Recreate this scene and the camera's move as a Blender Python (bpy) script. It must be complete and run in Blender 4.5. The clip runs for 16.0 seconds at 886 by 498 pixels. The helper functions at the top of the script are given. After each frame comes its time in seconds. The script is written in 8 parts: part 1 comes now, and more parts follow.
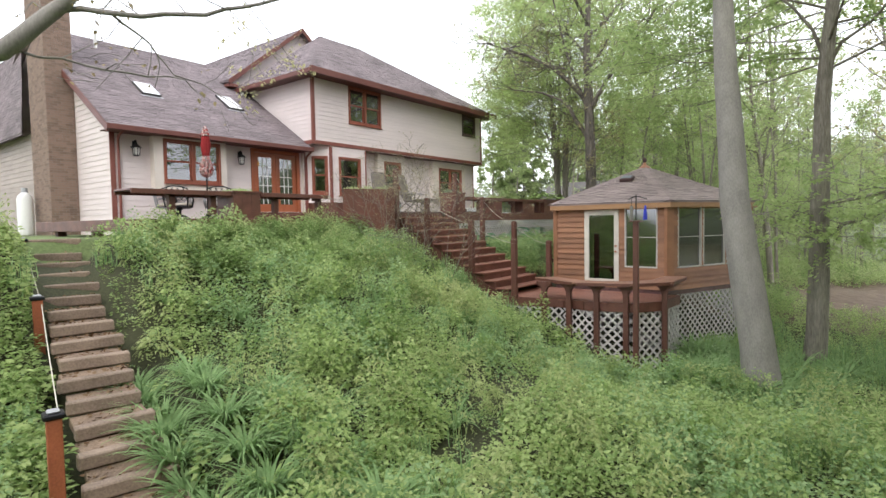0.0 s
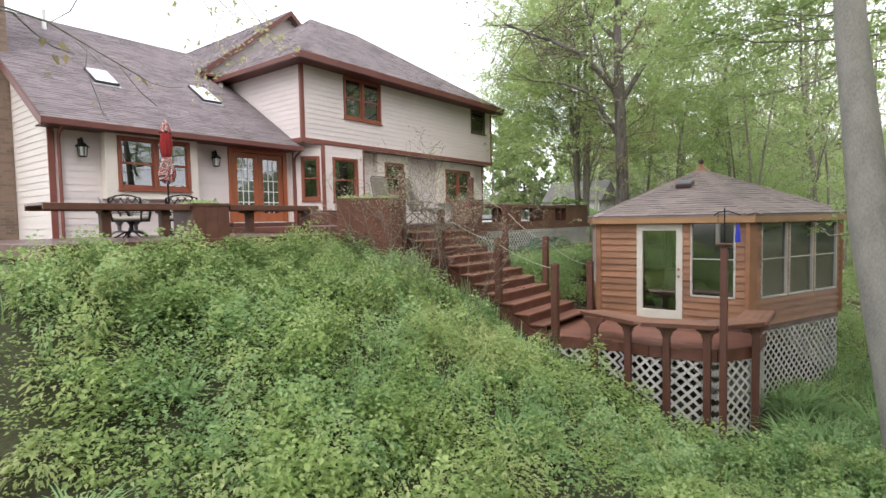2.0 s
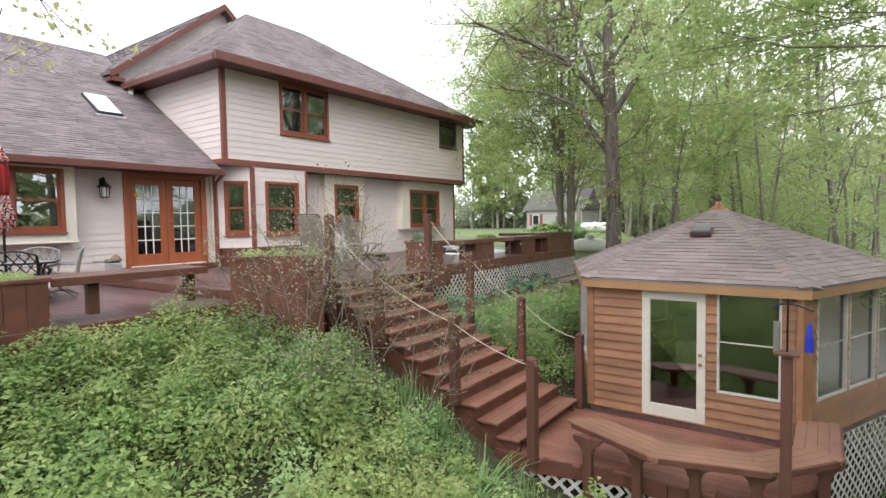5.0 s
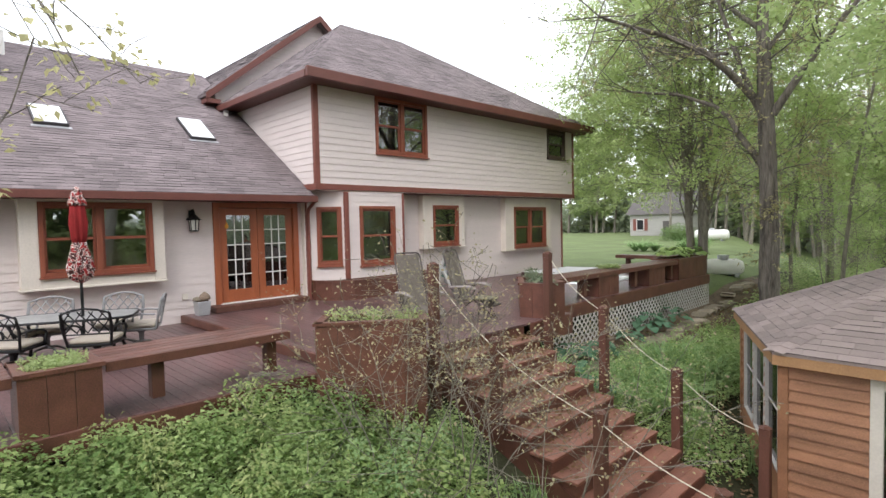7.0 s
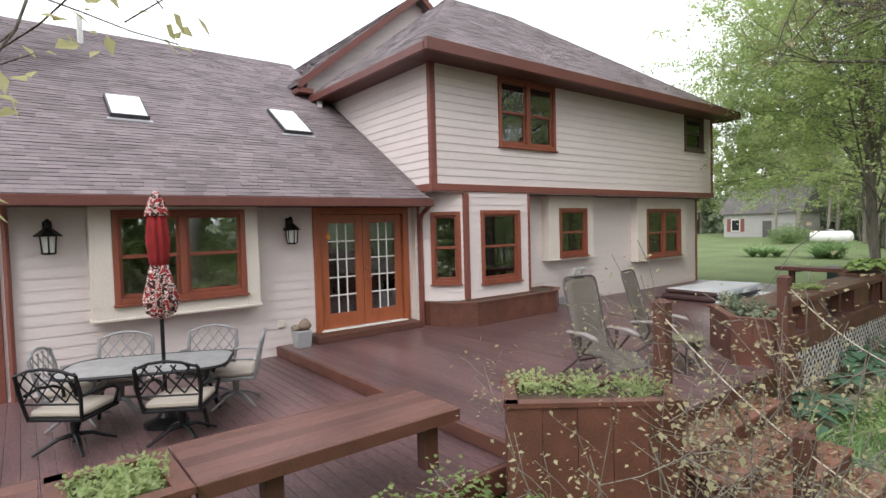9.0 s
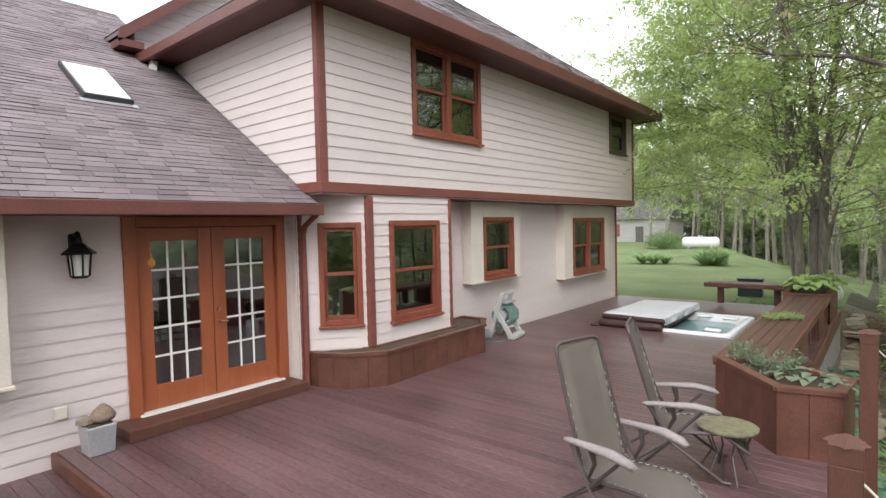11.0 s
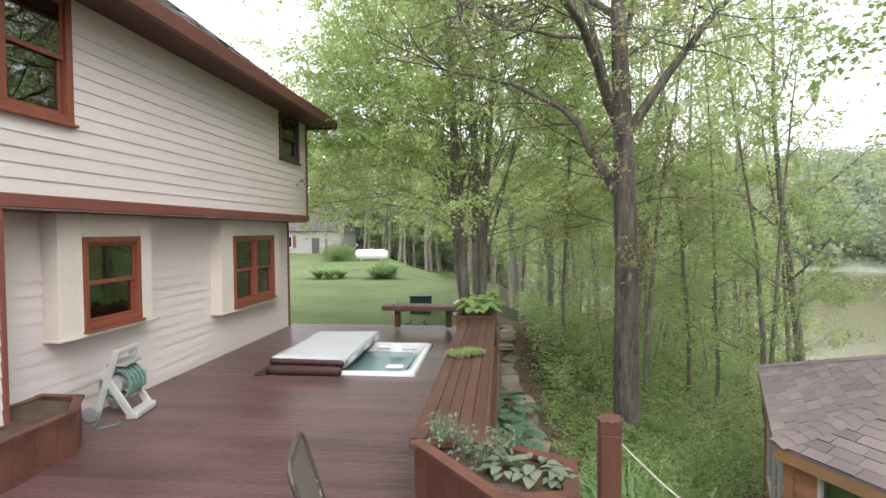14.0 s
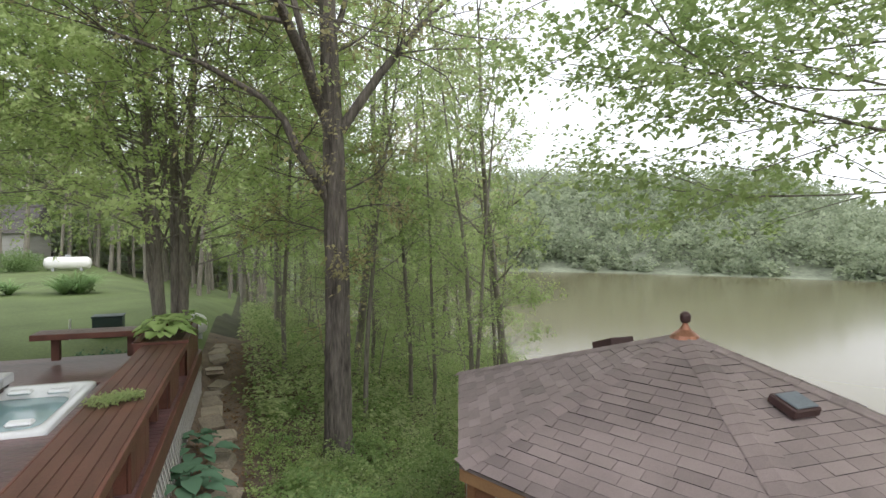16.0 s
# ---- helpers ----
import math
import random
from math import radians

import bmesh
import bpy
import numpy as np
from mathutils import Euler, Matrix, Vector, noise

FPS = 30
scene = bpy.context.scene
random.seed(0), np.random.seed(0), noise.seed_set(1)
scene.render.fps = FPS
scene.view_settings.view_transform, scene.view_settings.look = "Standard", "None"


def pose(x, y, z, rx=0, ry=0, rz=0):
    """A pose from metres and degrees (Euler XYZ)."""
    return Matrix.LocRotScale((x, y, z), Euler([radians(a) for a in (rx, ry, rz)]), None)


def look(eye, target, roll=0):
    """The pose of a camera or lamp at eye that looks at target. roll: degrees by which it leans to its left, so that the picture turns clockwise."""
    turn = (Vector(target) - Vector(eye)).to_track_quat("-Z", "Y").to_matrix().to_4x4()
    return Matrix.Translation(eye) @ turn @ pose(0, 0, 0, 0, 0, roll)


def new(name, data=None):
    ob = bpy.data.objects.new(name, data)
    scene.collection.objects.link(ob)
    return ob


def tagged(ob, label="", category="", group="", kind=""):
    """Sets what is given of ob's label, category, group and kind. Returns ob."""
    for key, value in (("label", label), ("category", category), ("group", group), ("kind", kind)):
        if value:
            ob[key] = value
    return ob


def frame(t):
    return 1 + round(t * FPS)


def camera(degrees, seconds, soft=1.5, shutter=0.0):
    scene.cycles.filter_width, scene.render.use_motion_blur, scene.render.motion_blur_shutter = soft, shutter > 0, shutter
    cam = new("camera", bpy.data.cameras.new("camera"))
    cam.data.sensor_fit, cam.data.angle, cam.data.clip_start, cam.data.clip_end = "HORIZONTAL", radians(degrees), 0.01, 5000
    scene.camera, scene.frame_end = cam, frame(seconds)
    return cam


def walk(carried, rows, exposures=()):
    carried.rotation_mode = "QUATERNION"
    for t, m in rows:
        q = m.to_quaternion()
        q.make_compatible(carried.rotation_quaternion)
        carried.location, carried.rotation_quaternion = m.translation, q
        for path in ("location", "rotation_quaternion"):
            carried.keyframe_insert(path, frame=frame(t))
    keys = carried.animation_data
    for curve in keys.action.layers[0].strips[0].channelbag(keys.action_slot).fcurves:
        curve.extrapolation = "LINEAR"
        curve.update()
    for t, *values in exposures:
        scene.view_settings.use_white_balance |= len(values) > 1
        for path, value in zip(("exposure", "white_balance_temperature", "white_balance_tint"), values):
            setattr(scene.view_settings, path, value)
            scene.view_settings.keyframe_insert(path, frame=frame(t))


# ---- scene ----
cam = camera(78.9, 16.0)
EXPOSURES = [(0, 0.62), (2.5, 0.65), (3.5, 0.7), (6.5, 0.61), (8, 0.4), (10.5, 0.54), (11.5, 0.77), (12.5, 0.94), (13.5, 0.91), (14.5, 0.57), (15.5, 0.28), (16, 0.23)]
PATH = [
    (0, (0.627, 0.502, -0.351), (-0.599, 2.079, -0.45), -1.0),
    (0.5, (0.083, 0.851, -0.242), (-1.147, 2.425, -0.344), -0.9),
    (1, (-0.498, 1.399, -0.178), (-1.735, 2.968, -0.279), -1.0),
    (1.5, (-1.062, 1.954, -0.077), (-2.279, 3.538, -0.181), -1.0),
    (2, (-1.589, 2.561, 0.079), (-2.804, 4.146, -0.026), -1.1),
    (2.5, (-2.048, 3.078, 0.314), (-3.254, 4.67, 0.212), -1.1),
    (3, (-2.307, 3.494, 0.434), (-3.514, 5.085, 0.338), -1.0),
    (3.5, (-2.497, 3.94, 0.607), (-3.662, 5.562, 0.505), -1.0),
    (3.7, (-2.566, 4.149, 0.65), (-3.706, 5.79, 0.548), -1.0),
    (5.8, (-3.349, 6.466, 1.359), (-4.588, 8.034, 1.271), -1.1),
    (6, (-3.481, 6.634, 1.405), (-4.755, 8.173, 1.319), -1.1),
    (6.5, (-4.0, 6.802, 1.638), (-5.344, 8.28, 1.553), -1.3),
    (7, (-4.569, 6.892, 1.831), (-5.99, 8.297, 1.742), -1.3),
    (7.5, (-5.271, 6.96, 1.942), (-6.779, 8.271, 1.852), -1.5),
    (8, (-6.027, 6.984, 2.001), (-7.589, 8.229, 1.918), -1.6),
    (8.2, (-6.288, 7.016, 1.994), (-7.867, 8.24, 1.913), -1.6),
    (10.3, (-9.491, 8.794, 2.198), (-10.97, 10.138, 2.115), -1.4),
    (10.5, (-9.696, 8.959, 2.218), (-11.111, 10.37, 2.134), -1.3),
    (11, (-10.166, 9.379, 2.267), (-11.44, 10.919, 2.184), -1.3),
    (11.5, (-10.542, 9.796, 2.318), (-11.675, 11.442, 2.236), -1.1),
    (12, (-10.794, 10.172, 2.349), (-11.757, 11.923, 2.27), -1.0),
    (12.5, (-10.969, 10.564, 2.382), (-11.75, 12.403, 2.305), -0.9),
    (13, (-11.049, 10.941, 2.429), (-11.651, 12.847, 2.355), -0.7),
    (13.5, (-11.048, 11.338, 2.47), (-11.469, 13.292, 2.399), -0.5),
    (14, (-10.965, 11.73, 2.483), (-11.182, 13.717, 2.417), -0.4),
    (14.5, (-10.804, 12.087, 2.481), (-10.8, 14.086, 2.421), -0.1),
    (15, (-10.566, 12.399, 2.49), (-10.334, 14.385, 2.437), -0.0),
    (15.5, (-10.293, 12.607, 2.536), (-9.833, 14.553, 2.489), 0.1),
    (16, (-10.043, 12.731, 2.53), (-9.365, 14.612, 2.481), 0.2),
]
walk(cam, [(t, look(eye, target, roll)) for t, eye, target, roll in PATH], EXPOSURES)

# ---- world, sun, exposure ----
world = bpy.data.worlds.new("world")
scene.world = world
world.use_nodes = True
wn, wl = world.node_tree.nodes, world.node_tree.links
wn.clear()
sky = wn.new("ShaderNodeTexSky")
sky.sky_type = "NISHITA"
sky.sun_disc = False
sky.sun_elevation, sky.sun_rotation = radians(55), radians(150)
sky.dust_density, sky.ozone_density = 4.0, 1.0
pale = wn.new("ShaderNodeHueSaturation")
pale.inputs["Saturation"].default_value = 0.25
cloud = wn.new("ShaderNodeMixRGB")
cloud.inputs["Fac"].default_value = 0.75
cloud.inputs["Color2"].default_value = (11.0, 11.35, 12.2, 1)
back = wn.new("ShaderNodeBackground")
back.inputs["Strength"].default_value = 0.15
wout = wn.new("ShaderNodeOutputWorld")
wl.new(sky.outputs[0], pale.inputs["Color"])
wl.new(pale.outputs[0], cloud.inputs["Color1"])
wl.new(cloud.outputs[0], back.inputs["Color"])
wl.new(back.outputs[0], wout.inputs["Surface"])
sun = new("sun", bpy.data.lights.new("sun", "SUN"))
sun.data.energy, sun.data.angle, sun.data.color = 0.8, radians(25), (1.0, 0.96, 0.9)
sun.matrix_world = look((10, -14, 25), (-8, 12, 0))

# ---- materials ----


def material(name, color, rough=0.7, vary=0.12, scale=3.0, fine=40.0, bump=0.15, metal=0.0, stretch=(1, 1, 1), piece=0.0, island=0.0,
             dark=None, spec=0.4, depth=0.01):
    """A two-scale mottled surface; piece and island vary it from object to object and from joined piece to joined piece."""
    m = bpy.data.materials.new(name)
    m.use_nodes = True
    n, l = m.node_tree.nodes, m.node_tree.links
    b = n["Principled BSDF"]
    b.inputs["Roughness"].default_value = rough
    b.inputs["Metallic"].default_value = metal
    b.inputs["Specular IOR Level"].default_value = spec
    co = n.new("ShaderNodeNewGeometry")
    mp = n.new("ShaderNodeMapping")
    mp.inputs["Scale"].default_value = stretch
    l.new(co.outputs["Position"], mp.inputs["Vector"])
    big, small = n.new("ShaderNodeTexNoise"), n.new("ShaderNodeTexNoise")
    for t, s, d in ((big, scale, 4), (small, fine, 3)):
        t.inputs["Scale"].default_value, t.inputs["Detail"].default_value = s, d
        l.new(mp.outputs[0], t.inputs["Vector"])
    add = n.new("ShaderNodeMath")
    add.operation = "ADD"
    l.new(big.outputs[0], add.inputs[0])
    l.new(small.outputs[0], add.inputs[1])
    value = add.outputs[0]
    for amount, node, sock in ((piece, "ShaderNodeObjectInfo", "Random"), (island, "ShaderNodeNewGeometry", "Random Per Island")):
        if amount:
            r = n.new(node)
            ma = n.new("ShaderNodeMath")
            ma.operation = "MULTIPLY_ADD"
            ma.inputs[1].default_value = amount
            l.new(r.outputs[sock], ma.inputs[0])
            l.new(value, ma.inputs[2])
            sub = n.new("ShaderNodeMath")
            sub.operation = "SUBTRACT"
            sub.inputs[1].default_value = amount / 2
            l.new(ma.outputs[0], sub.inputs[0])
            value = sub.outputs[0]
    ramp = n.new("ShaderNodeValToRGB")
    lo = dark or [c * (1 - 2.2 * vary) for c in color]
    hi = [min(1, c * (1 + 1.3 * vary)) for c in color]
    ramp.color_ramp.elements[0].position, ramp.color_ramp.elements[1].position = 0.3, 0.72
    ramp.color_ramp.elements[0].color, ramp.color_ramp.elements[1].color = (*lo, 1), (*hi, 1)
    half = n.new("ShaderNodeMath")
    half.operation = "MULTIPLY"
    half.inputs[1].default_value = 0.5
    l.new(value, half.inputs[0])
    l.new(half.outputs[0], ramp.inputs[0])
    l.new(ramp.outputs[0], b.inputs["Base Color"])
    if bump:
        bp = n.new("ShaderNodeBump")
        bp.inputs["Strength"].default_value, bp.inputs["Distance"].default_value = bump, depth
        l.new(small.outputs[0], bp.inputs["Height"])
        l.new(bp.outputs[0], b.inputs["Normal"])
    return m


def leaf_material(name, a, b2, through_light=0.45, patches=0.9):
    """Thin leaves that let some light through; the hue varies from leaf to leaf and over metres."""
    m = bpy.data.materials.new(name)
    m.use_nodes = True
    n, l = m.node_tree.nodes, m.node_tree.links
    n.clear()
    out, mix = n.new("ShaderNodeOutputMaterial"), n.new("ShaderNodeMixShader")
    d, t = n.new("ShaderNodeBsdfDiffuse"), n.new("ShaderNodeBsdfTranslucent")
    g = n.new("ShaderNodeNewGeometry")
    noi = n.new("ShaderNodeTexNoise")
    noi.inputs["Scale"].default_value, noi.inputs["Detail"].default_value = patches, 3.0
    l.new(g.outputs["Position"], noi.inputs["Vector"])
    add = n.new("ShaderNodeMath")
    add.operation = "MULTIPLY_ADD"
    add.inputs[1].default_value = 0.42
    l.new(g.outputs["Random Per Island"], add.inputs[0])
    sub = n.new("ShaderNodeMath")
    sub.operation = "SUBTRACT"
    sub.inputs[1].default_value = 0.3
    l.new(noi.outputs[0], sub.inputs[0])
    l.new(sub.outputs[0], add.inputs[2])
    ramp = n.new("ShaderNodeValToRGB")
    ramp.color_ramp.elements[0].color, ramp.color_ramp.elements[1].color = (*a, 1), (*b2, 1)
    ramp.color_ramp.elements[0].position, ramp.color_ramp.elements[1].position = 0.15, 0.85
    l.new(add.outputs[0], ramp.inputs[0])
    l.new(ramp.outputs[0], d.inputs[0])
    l.new(ramp.outputs[0], t.inputs[0])
    mix.inputs[0].default_value = through_light
    l.new(d.outputs[0], mix.inputs[1])
    l.new(t.outputs[0], mix.inputs[2])
    l.new(mix.outputs[0], out.inputs[0])
    return m


def glass_material(name, tint=(0.85, 0.9, 0.88), rough=0.0):
    m = bpy.data.materials.new(name)
    m.use_nodes = True
    n, l = m.node_tree.nodes, m.node_tree.links
    n.clear()
    out, mix = n.new("ShaderNodeOutputMaterial"), n.new("ShaderNodeMixShader")
    tr, gl = n.new("ShaderNodeBsdfTransparent"), n.new("ShaderNodeBsdfGlossy")
    tr.inputs[0].default_value, gl.inputs["Roughness"].default_value = (*tint, 1), rough
    fr = n.new("ShaderNodeFresnel")
    fr.inputs[0].default_value = 3.0
    l.new(fr.outputs[0], mix.inputs[0])
    l.new(tr.outputs[0], mix.inputs[1])
    l.new(gl.outputs[0], mix.inputs[2])
    l.new(mix.outputs[0], out.inputs[0])
    return m


M_SIDING = material("cream painted siding", (0.70, 0.615, 0.6), 0.6, 0.05, 1.2, 30, 0.08, piece=0.06, stretch=(1, 0.3, 3))
# the cream siding again, with the far wing's shade mixed into its colour
M_SHADESIDING = material("cream siding darkened to tan for shade", (0.4, 0.335, 0.3), 0.65, 0.12, 1.2, 30, 0.08, piece=0.1, stretch=(1, 0.3, 3))
M_CREAM = material("cream painted trim", (0.70, 0.63, 0.565), 0.6, 0.05, 2, 30, 0.05)
M_TRIM = material("red-brown painted trim", (0.215, 0.073, 0.056), 0.5, 0.12, 2, 40, 0.08)
M_FASCIA = material("dark red-brown gutter paint", (0.155, 0.056, 0.046), 0.45, 0.12, 2, 40, 0.05)
M_FRAME = material("orange-brown stained window wood", (0.36, 0.105, 0.045), 0.4, 0.14, 2, 60, 0.08, stretch=(3, 3, 0.5))
M_WINFRAME = material("red-brown stained window wood", (0.25, 0.075, 0.045), 0.4, 0.14, 2, 60, 0.08, stretch=(3, 3, 0.5))
M_DARKFRAME = material("dark grey-brown window wood", (0.085, 0.055, 0.045), 0.5, 0.14, 2, 60, 0.08, stretch=(3, 3, 0.5))
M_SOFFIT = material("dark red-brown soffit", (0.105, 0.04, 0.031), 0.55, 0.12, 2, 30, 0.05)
M_ROOF = material("weathered mauve-grey shingle", (0.222, 0.182, 0.189), 0.9, 0.2, 0.7, 120, 0.5, island=0.42)
M_ROOFG = material("weathered brown-grey shingle", (0.27, 0.215, 0.205), 0.9, 0.17, 1.0, 120, 0.3, piece=0.4, island=0.4)
M_DECK = material("dark red-brown deck stain", (0.148, 0.082, 0.082), 0.33, 0.34, 0.9, 26, 0.25, piece=0.18, stretch=(0.5, 1.6, 1))
M_BENCH = material("red-brown stained timber", (0.15, 0.062, 0.044), 0.45, 0.24, 2.5, 50, 0.15, piece=0.16, stretch=(1.5, 1.5, 1.5))
# glossier than M_BENCH, and paler: some sky sheen is painted into the colour
M_BENCHSHEEN = material("glossy red-brown bench boards with painted sky sheen", (0.165, 0.08, 0.066), 0.3, 0.24, 2.5, 50, 0.12, piece=0.2, stretch=(1.5, 0.5, 1.5))
M_LEDGE = material("dark weathered bench timber", (0.12, 0.055, 0.04), 0.45, 0.22, 2.5, 50, 0.15, piece=0.2, stretch=(1.5, 0.5, 1.5))
M_STEP = material("red-brown worn stair timber", (0.25, 0.11, 0.078), 0.55, 0.18, 2.0, 50, 0.2, piece=0.2)
M_POST = material("dark brown stained post", (0.12, 0.05, 0.035), 0.55, 0.16, 2.5, 50, 0.2, stretch=(3, 3, 0.5))
M_CEDAR = material("cedar-stained siding", (0.31, 0.148, 0.08), 0.55, 0.2, 1.5, 50, 0.15, piece=0.35, stretch=(1, 1, 3))
M_CEDARTRIM = material("tan cedar trim", (0.36, 0.2, 0.10), 0.55, 0.12, 2, 50, 0.1)
M_WHITE = material("white painted wood", (0.78, 0.77, 0.74), 0.45, 0.05, 2, 40, 0.04)
M_LATTICE = material("weathered off-white lattice", (0.55, 0.52, 0.5), 0.7, 0.12, 3, 60, 0.1)
M_BRICK = material("tan-brown brick", (0.23, 0.16, 0.125), 0.85, 0.16, 3, 60, 0.35, piece=0.7, island=0.7)
M_MORTAR = material("grey mortar", (0.26, 0.225, 0.195), 0.9, 0.1, 4, 80, 0.3)
M_GLASS = glass_material("window glass")
M_SCREEN = glass_material("dark insect screen glass", (0.16, 0.17, 0.175), 0.08)
M_ROOM = material("dim room plaster", (0.35, 0.3, 0.26), 0.9, 0.1, 2, 20, 0.0)
M_CURTAIN = material("pale curtain cloth", (0.65, 0.62, 0.55), 0.9, 0.1, 3, 40, 0.1)
M_BLACK = material("black cast metal", (0.02, 0.02, 0.022), 0.4, 0.1, 4, 60, 0.1, metal=0.6)
M_GREYMETAL = material("grey-bronze tube metal", (0.12, 0.1, 0.097), 0.45, 0.12, 4, 60, 0.05, metal=0.5)
M_SLING = material("taupe woven sling fabric", (0.27, 0.235, 0.205), 0.8, 0.08, 4, 220, 0.35)
M_CUSHION = material("beige seat cushion cloth", (0.45, 0.39, 0.33), 0.9, 0.08, 4, 120, 0.2)
M_ACRYLIC = material("white acrylic", (0.75, 0.77, 0.78), 0.2, 0.04, 2, 20, 0.0)
M_COVER = material("grey vinyl cover", (0.6, 0.6, 0.63), 0.5, 0.06, 3, 60, 0.08)
M_COVERDARK = material("dark brown vinyl", (0.075, 0.04, 0.038), 0.5, 0.1, 3, 60, 0.1)
M_SOIL = material("dark mulch and soil", (0.105, 0.07, 0.05), 0.95, 0.25, 6, 50, 0.8)
M_STONE = material("buff field stone", (0.3, 0.25, 0.19), 0.9, 0.2, 3, 30, 0.5, piece=0.4)
M_TIMBER = material("grey-brown landscape timber", (0.29, 0.215, 0.165), 0.9, 0.2, 2.5, 40, 0.4, piece=0.35)
M_REDPOST = material("orange-red stained post", (0.34, 0.1, 0.045), 0.6, 0.15, 2.5, 50, 0.2)
M_ROPE = material("pale rope", (0.62, 0.57, 0.47), 0.8, 0.08, 20, 200, 0.3)
M_BARKPALE = material("light grey-brown bark", (0.27, 0.245, 0.205), 0.95, 0.25, 7.0, 34, 1.0, stretch=(1, 1, 0.16), dark=(0.1, 0.088, 0.07), depth=0.03)
M_BARK = material("grey-brown furrowed bark", (0.2, 0.175, 0.15), 0.95, 0.25, 9.0, 34, 1.0, stretch=(1, 1, 0.14), dark=(0.04, 0.034, 0.028), depth=0.04)
M_PALEBARK = material("smooth pale grey bark", (0.27, 0.25, 0.225), 0.9, 0.16, 2.5, 25, 0.35, stretch=(2, 2, 0.8))
M_GROUND = material("soil under low green growth", (0.06, 0.062, 0.03), 0.95, 0.3, 1.2, 25, 0.8)
M_BED = material("brown mulch and leaf mould", (0.17, 0.125, 0.09), 0.95, 0.3, 3.0, 40, 0.9)
M_LAWN = material("mown lawn", (0.135, 0.178, 0.062), 0.95, 0.22, 0.35, 18, 0.6)
M_GREEN = material("muted green plastic", (0.15, 0.25, 0.215), 0.45, 0.1, 4, 40, 0.05)
M_DARKGREEN = material("dark green plastic", (0.035, 0.06, 0.055), 0.5, 0.1, 4, 40, 0.05)
M_RED = material("red umbrella cloth", (0.28, 0.018, 0.02), 0.85, 0.15, 6, 80, 0.2)
M_COPPER = material("tarnished copper", (0.42, 0.2, 0.13), 0.45, 0.15, 6, 40, 0.1, metal=0.7)
M_PALECHAIR = material("pale grey cast metal", (0.27, 0.265, 0.275), 0.45, 0.08, 4, 40, 0.08, metal=0.2)
M_GALV = material("pale galvanised metal", (0.45, 0.455, 0.475), 0.45, 0.08, 4, 40, 0.08, metal=0.3)
M_LAMPGLASS = material("frosted lamp glass", (0.75, 0.74, 0.7), 0.3, 0.03, 4, 40, 0.0)
M_BLUE = material("blue plastic feeder", (0.02, 0.035, 0.4), 0.4, 0.1, 4, 40, 0.0)
L_HERB = leaf_material("herb leaves", (0.270, 0.38, 0.14), (0.610, 0.69, 0.33), 0.5)
L_MIX = leaf_material("mixed herb leaves", (0.238, 0.35, 0.12), (0.578, 0.67, 0.3), 0.5)
L_GRASS = leaf_material("strap leaves", (0.184, 0.31, 0.13), (0.428, 0.56, 0.27), 0.4, 9.0)
L_HERB2 = leaf_material("blue-green herb leaves", (0.238, 0.37, 0.17), (0.546, 0.67, 0.36), 0.5)
L_TIP = leaf_material("pale yellow-green tips", (0.356, 0.43, 0.18), (0.599, 0.63, 0.32), 0.5)
L_MAPLE = leaf_material("young yellow-green leaves", (0.33, 0.44, 0.175), (0.57, 0.65, 0.33), 0.6)
L_MAPLEPALE = leaf_material("fresh pale maple leaves", (0.38, 0.49, 0.19), (0.64, 0.72, 0.36), 0.65)
L_OAK = leaf_material("small bronze-green leaves", (0.33, 0.31, 0.15), (0.53, 0.48, 0.28), 0.5)
L_UNDER = leaf_material("understorey leaves", (0.367, 0.45, 0.21), (0.621, 0.68, 0.37), 0.6)
# distance haze is painted into the next two leaf colours
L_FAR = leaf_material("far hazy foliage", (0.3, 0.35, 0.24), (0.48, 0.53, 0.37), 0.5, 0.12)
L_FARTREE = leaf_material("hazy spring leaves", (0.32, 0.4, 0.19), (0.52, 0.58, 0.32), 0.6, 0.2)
L_HOSTA = leaf_material("broad hosta leaves", (0.27, 0.4, 0.14), (0.48, 0.6, 0.25), 0.3)
L_DRY = leaf_material("dry blossom and buds", (0.25, 0.19, 0.11), (0.46, 0.4, 0.22), 0.35)

# ---- building blocks ----


def mesh_from(bm, name, smooth=False):
    bmesh.ops.recalc_face_normals(bm, faces=bm.faces)
    me = bpy.data.meshes.new(name)
    bm.to_mesh(me)
    bm.free()
    if smooth:
        for p in me.polygons:
            p.use_smooth = True
    return me


def part(name, bm, mat, parent=None, label="", smooth=False):
    """One bmesh as one mesh object, under a thing or a part."""
    me = mesh_from(bm, name, smooth)
    me.materials.append(mat)
    ob = new(name, me)
    if parent:
        ob.parent = parent
    if label:
        ob["label"] = label
    return ob


def piece(name, me, parent, m=None):
    ob = new(name, me)
    ob.parent = parent
    if m is not None:
        ob.matrix_basis = m
    return ob


def thing(name, m, label, category, group="", kind=""):
    ob = new(name)
    ob.matrix_basis = m
    ob.empty_display_size = 0.2
    return tagged(ob, label, category, group, kind)


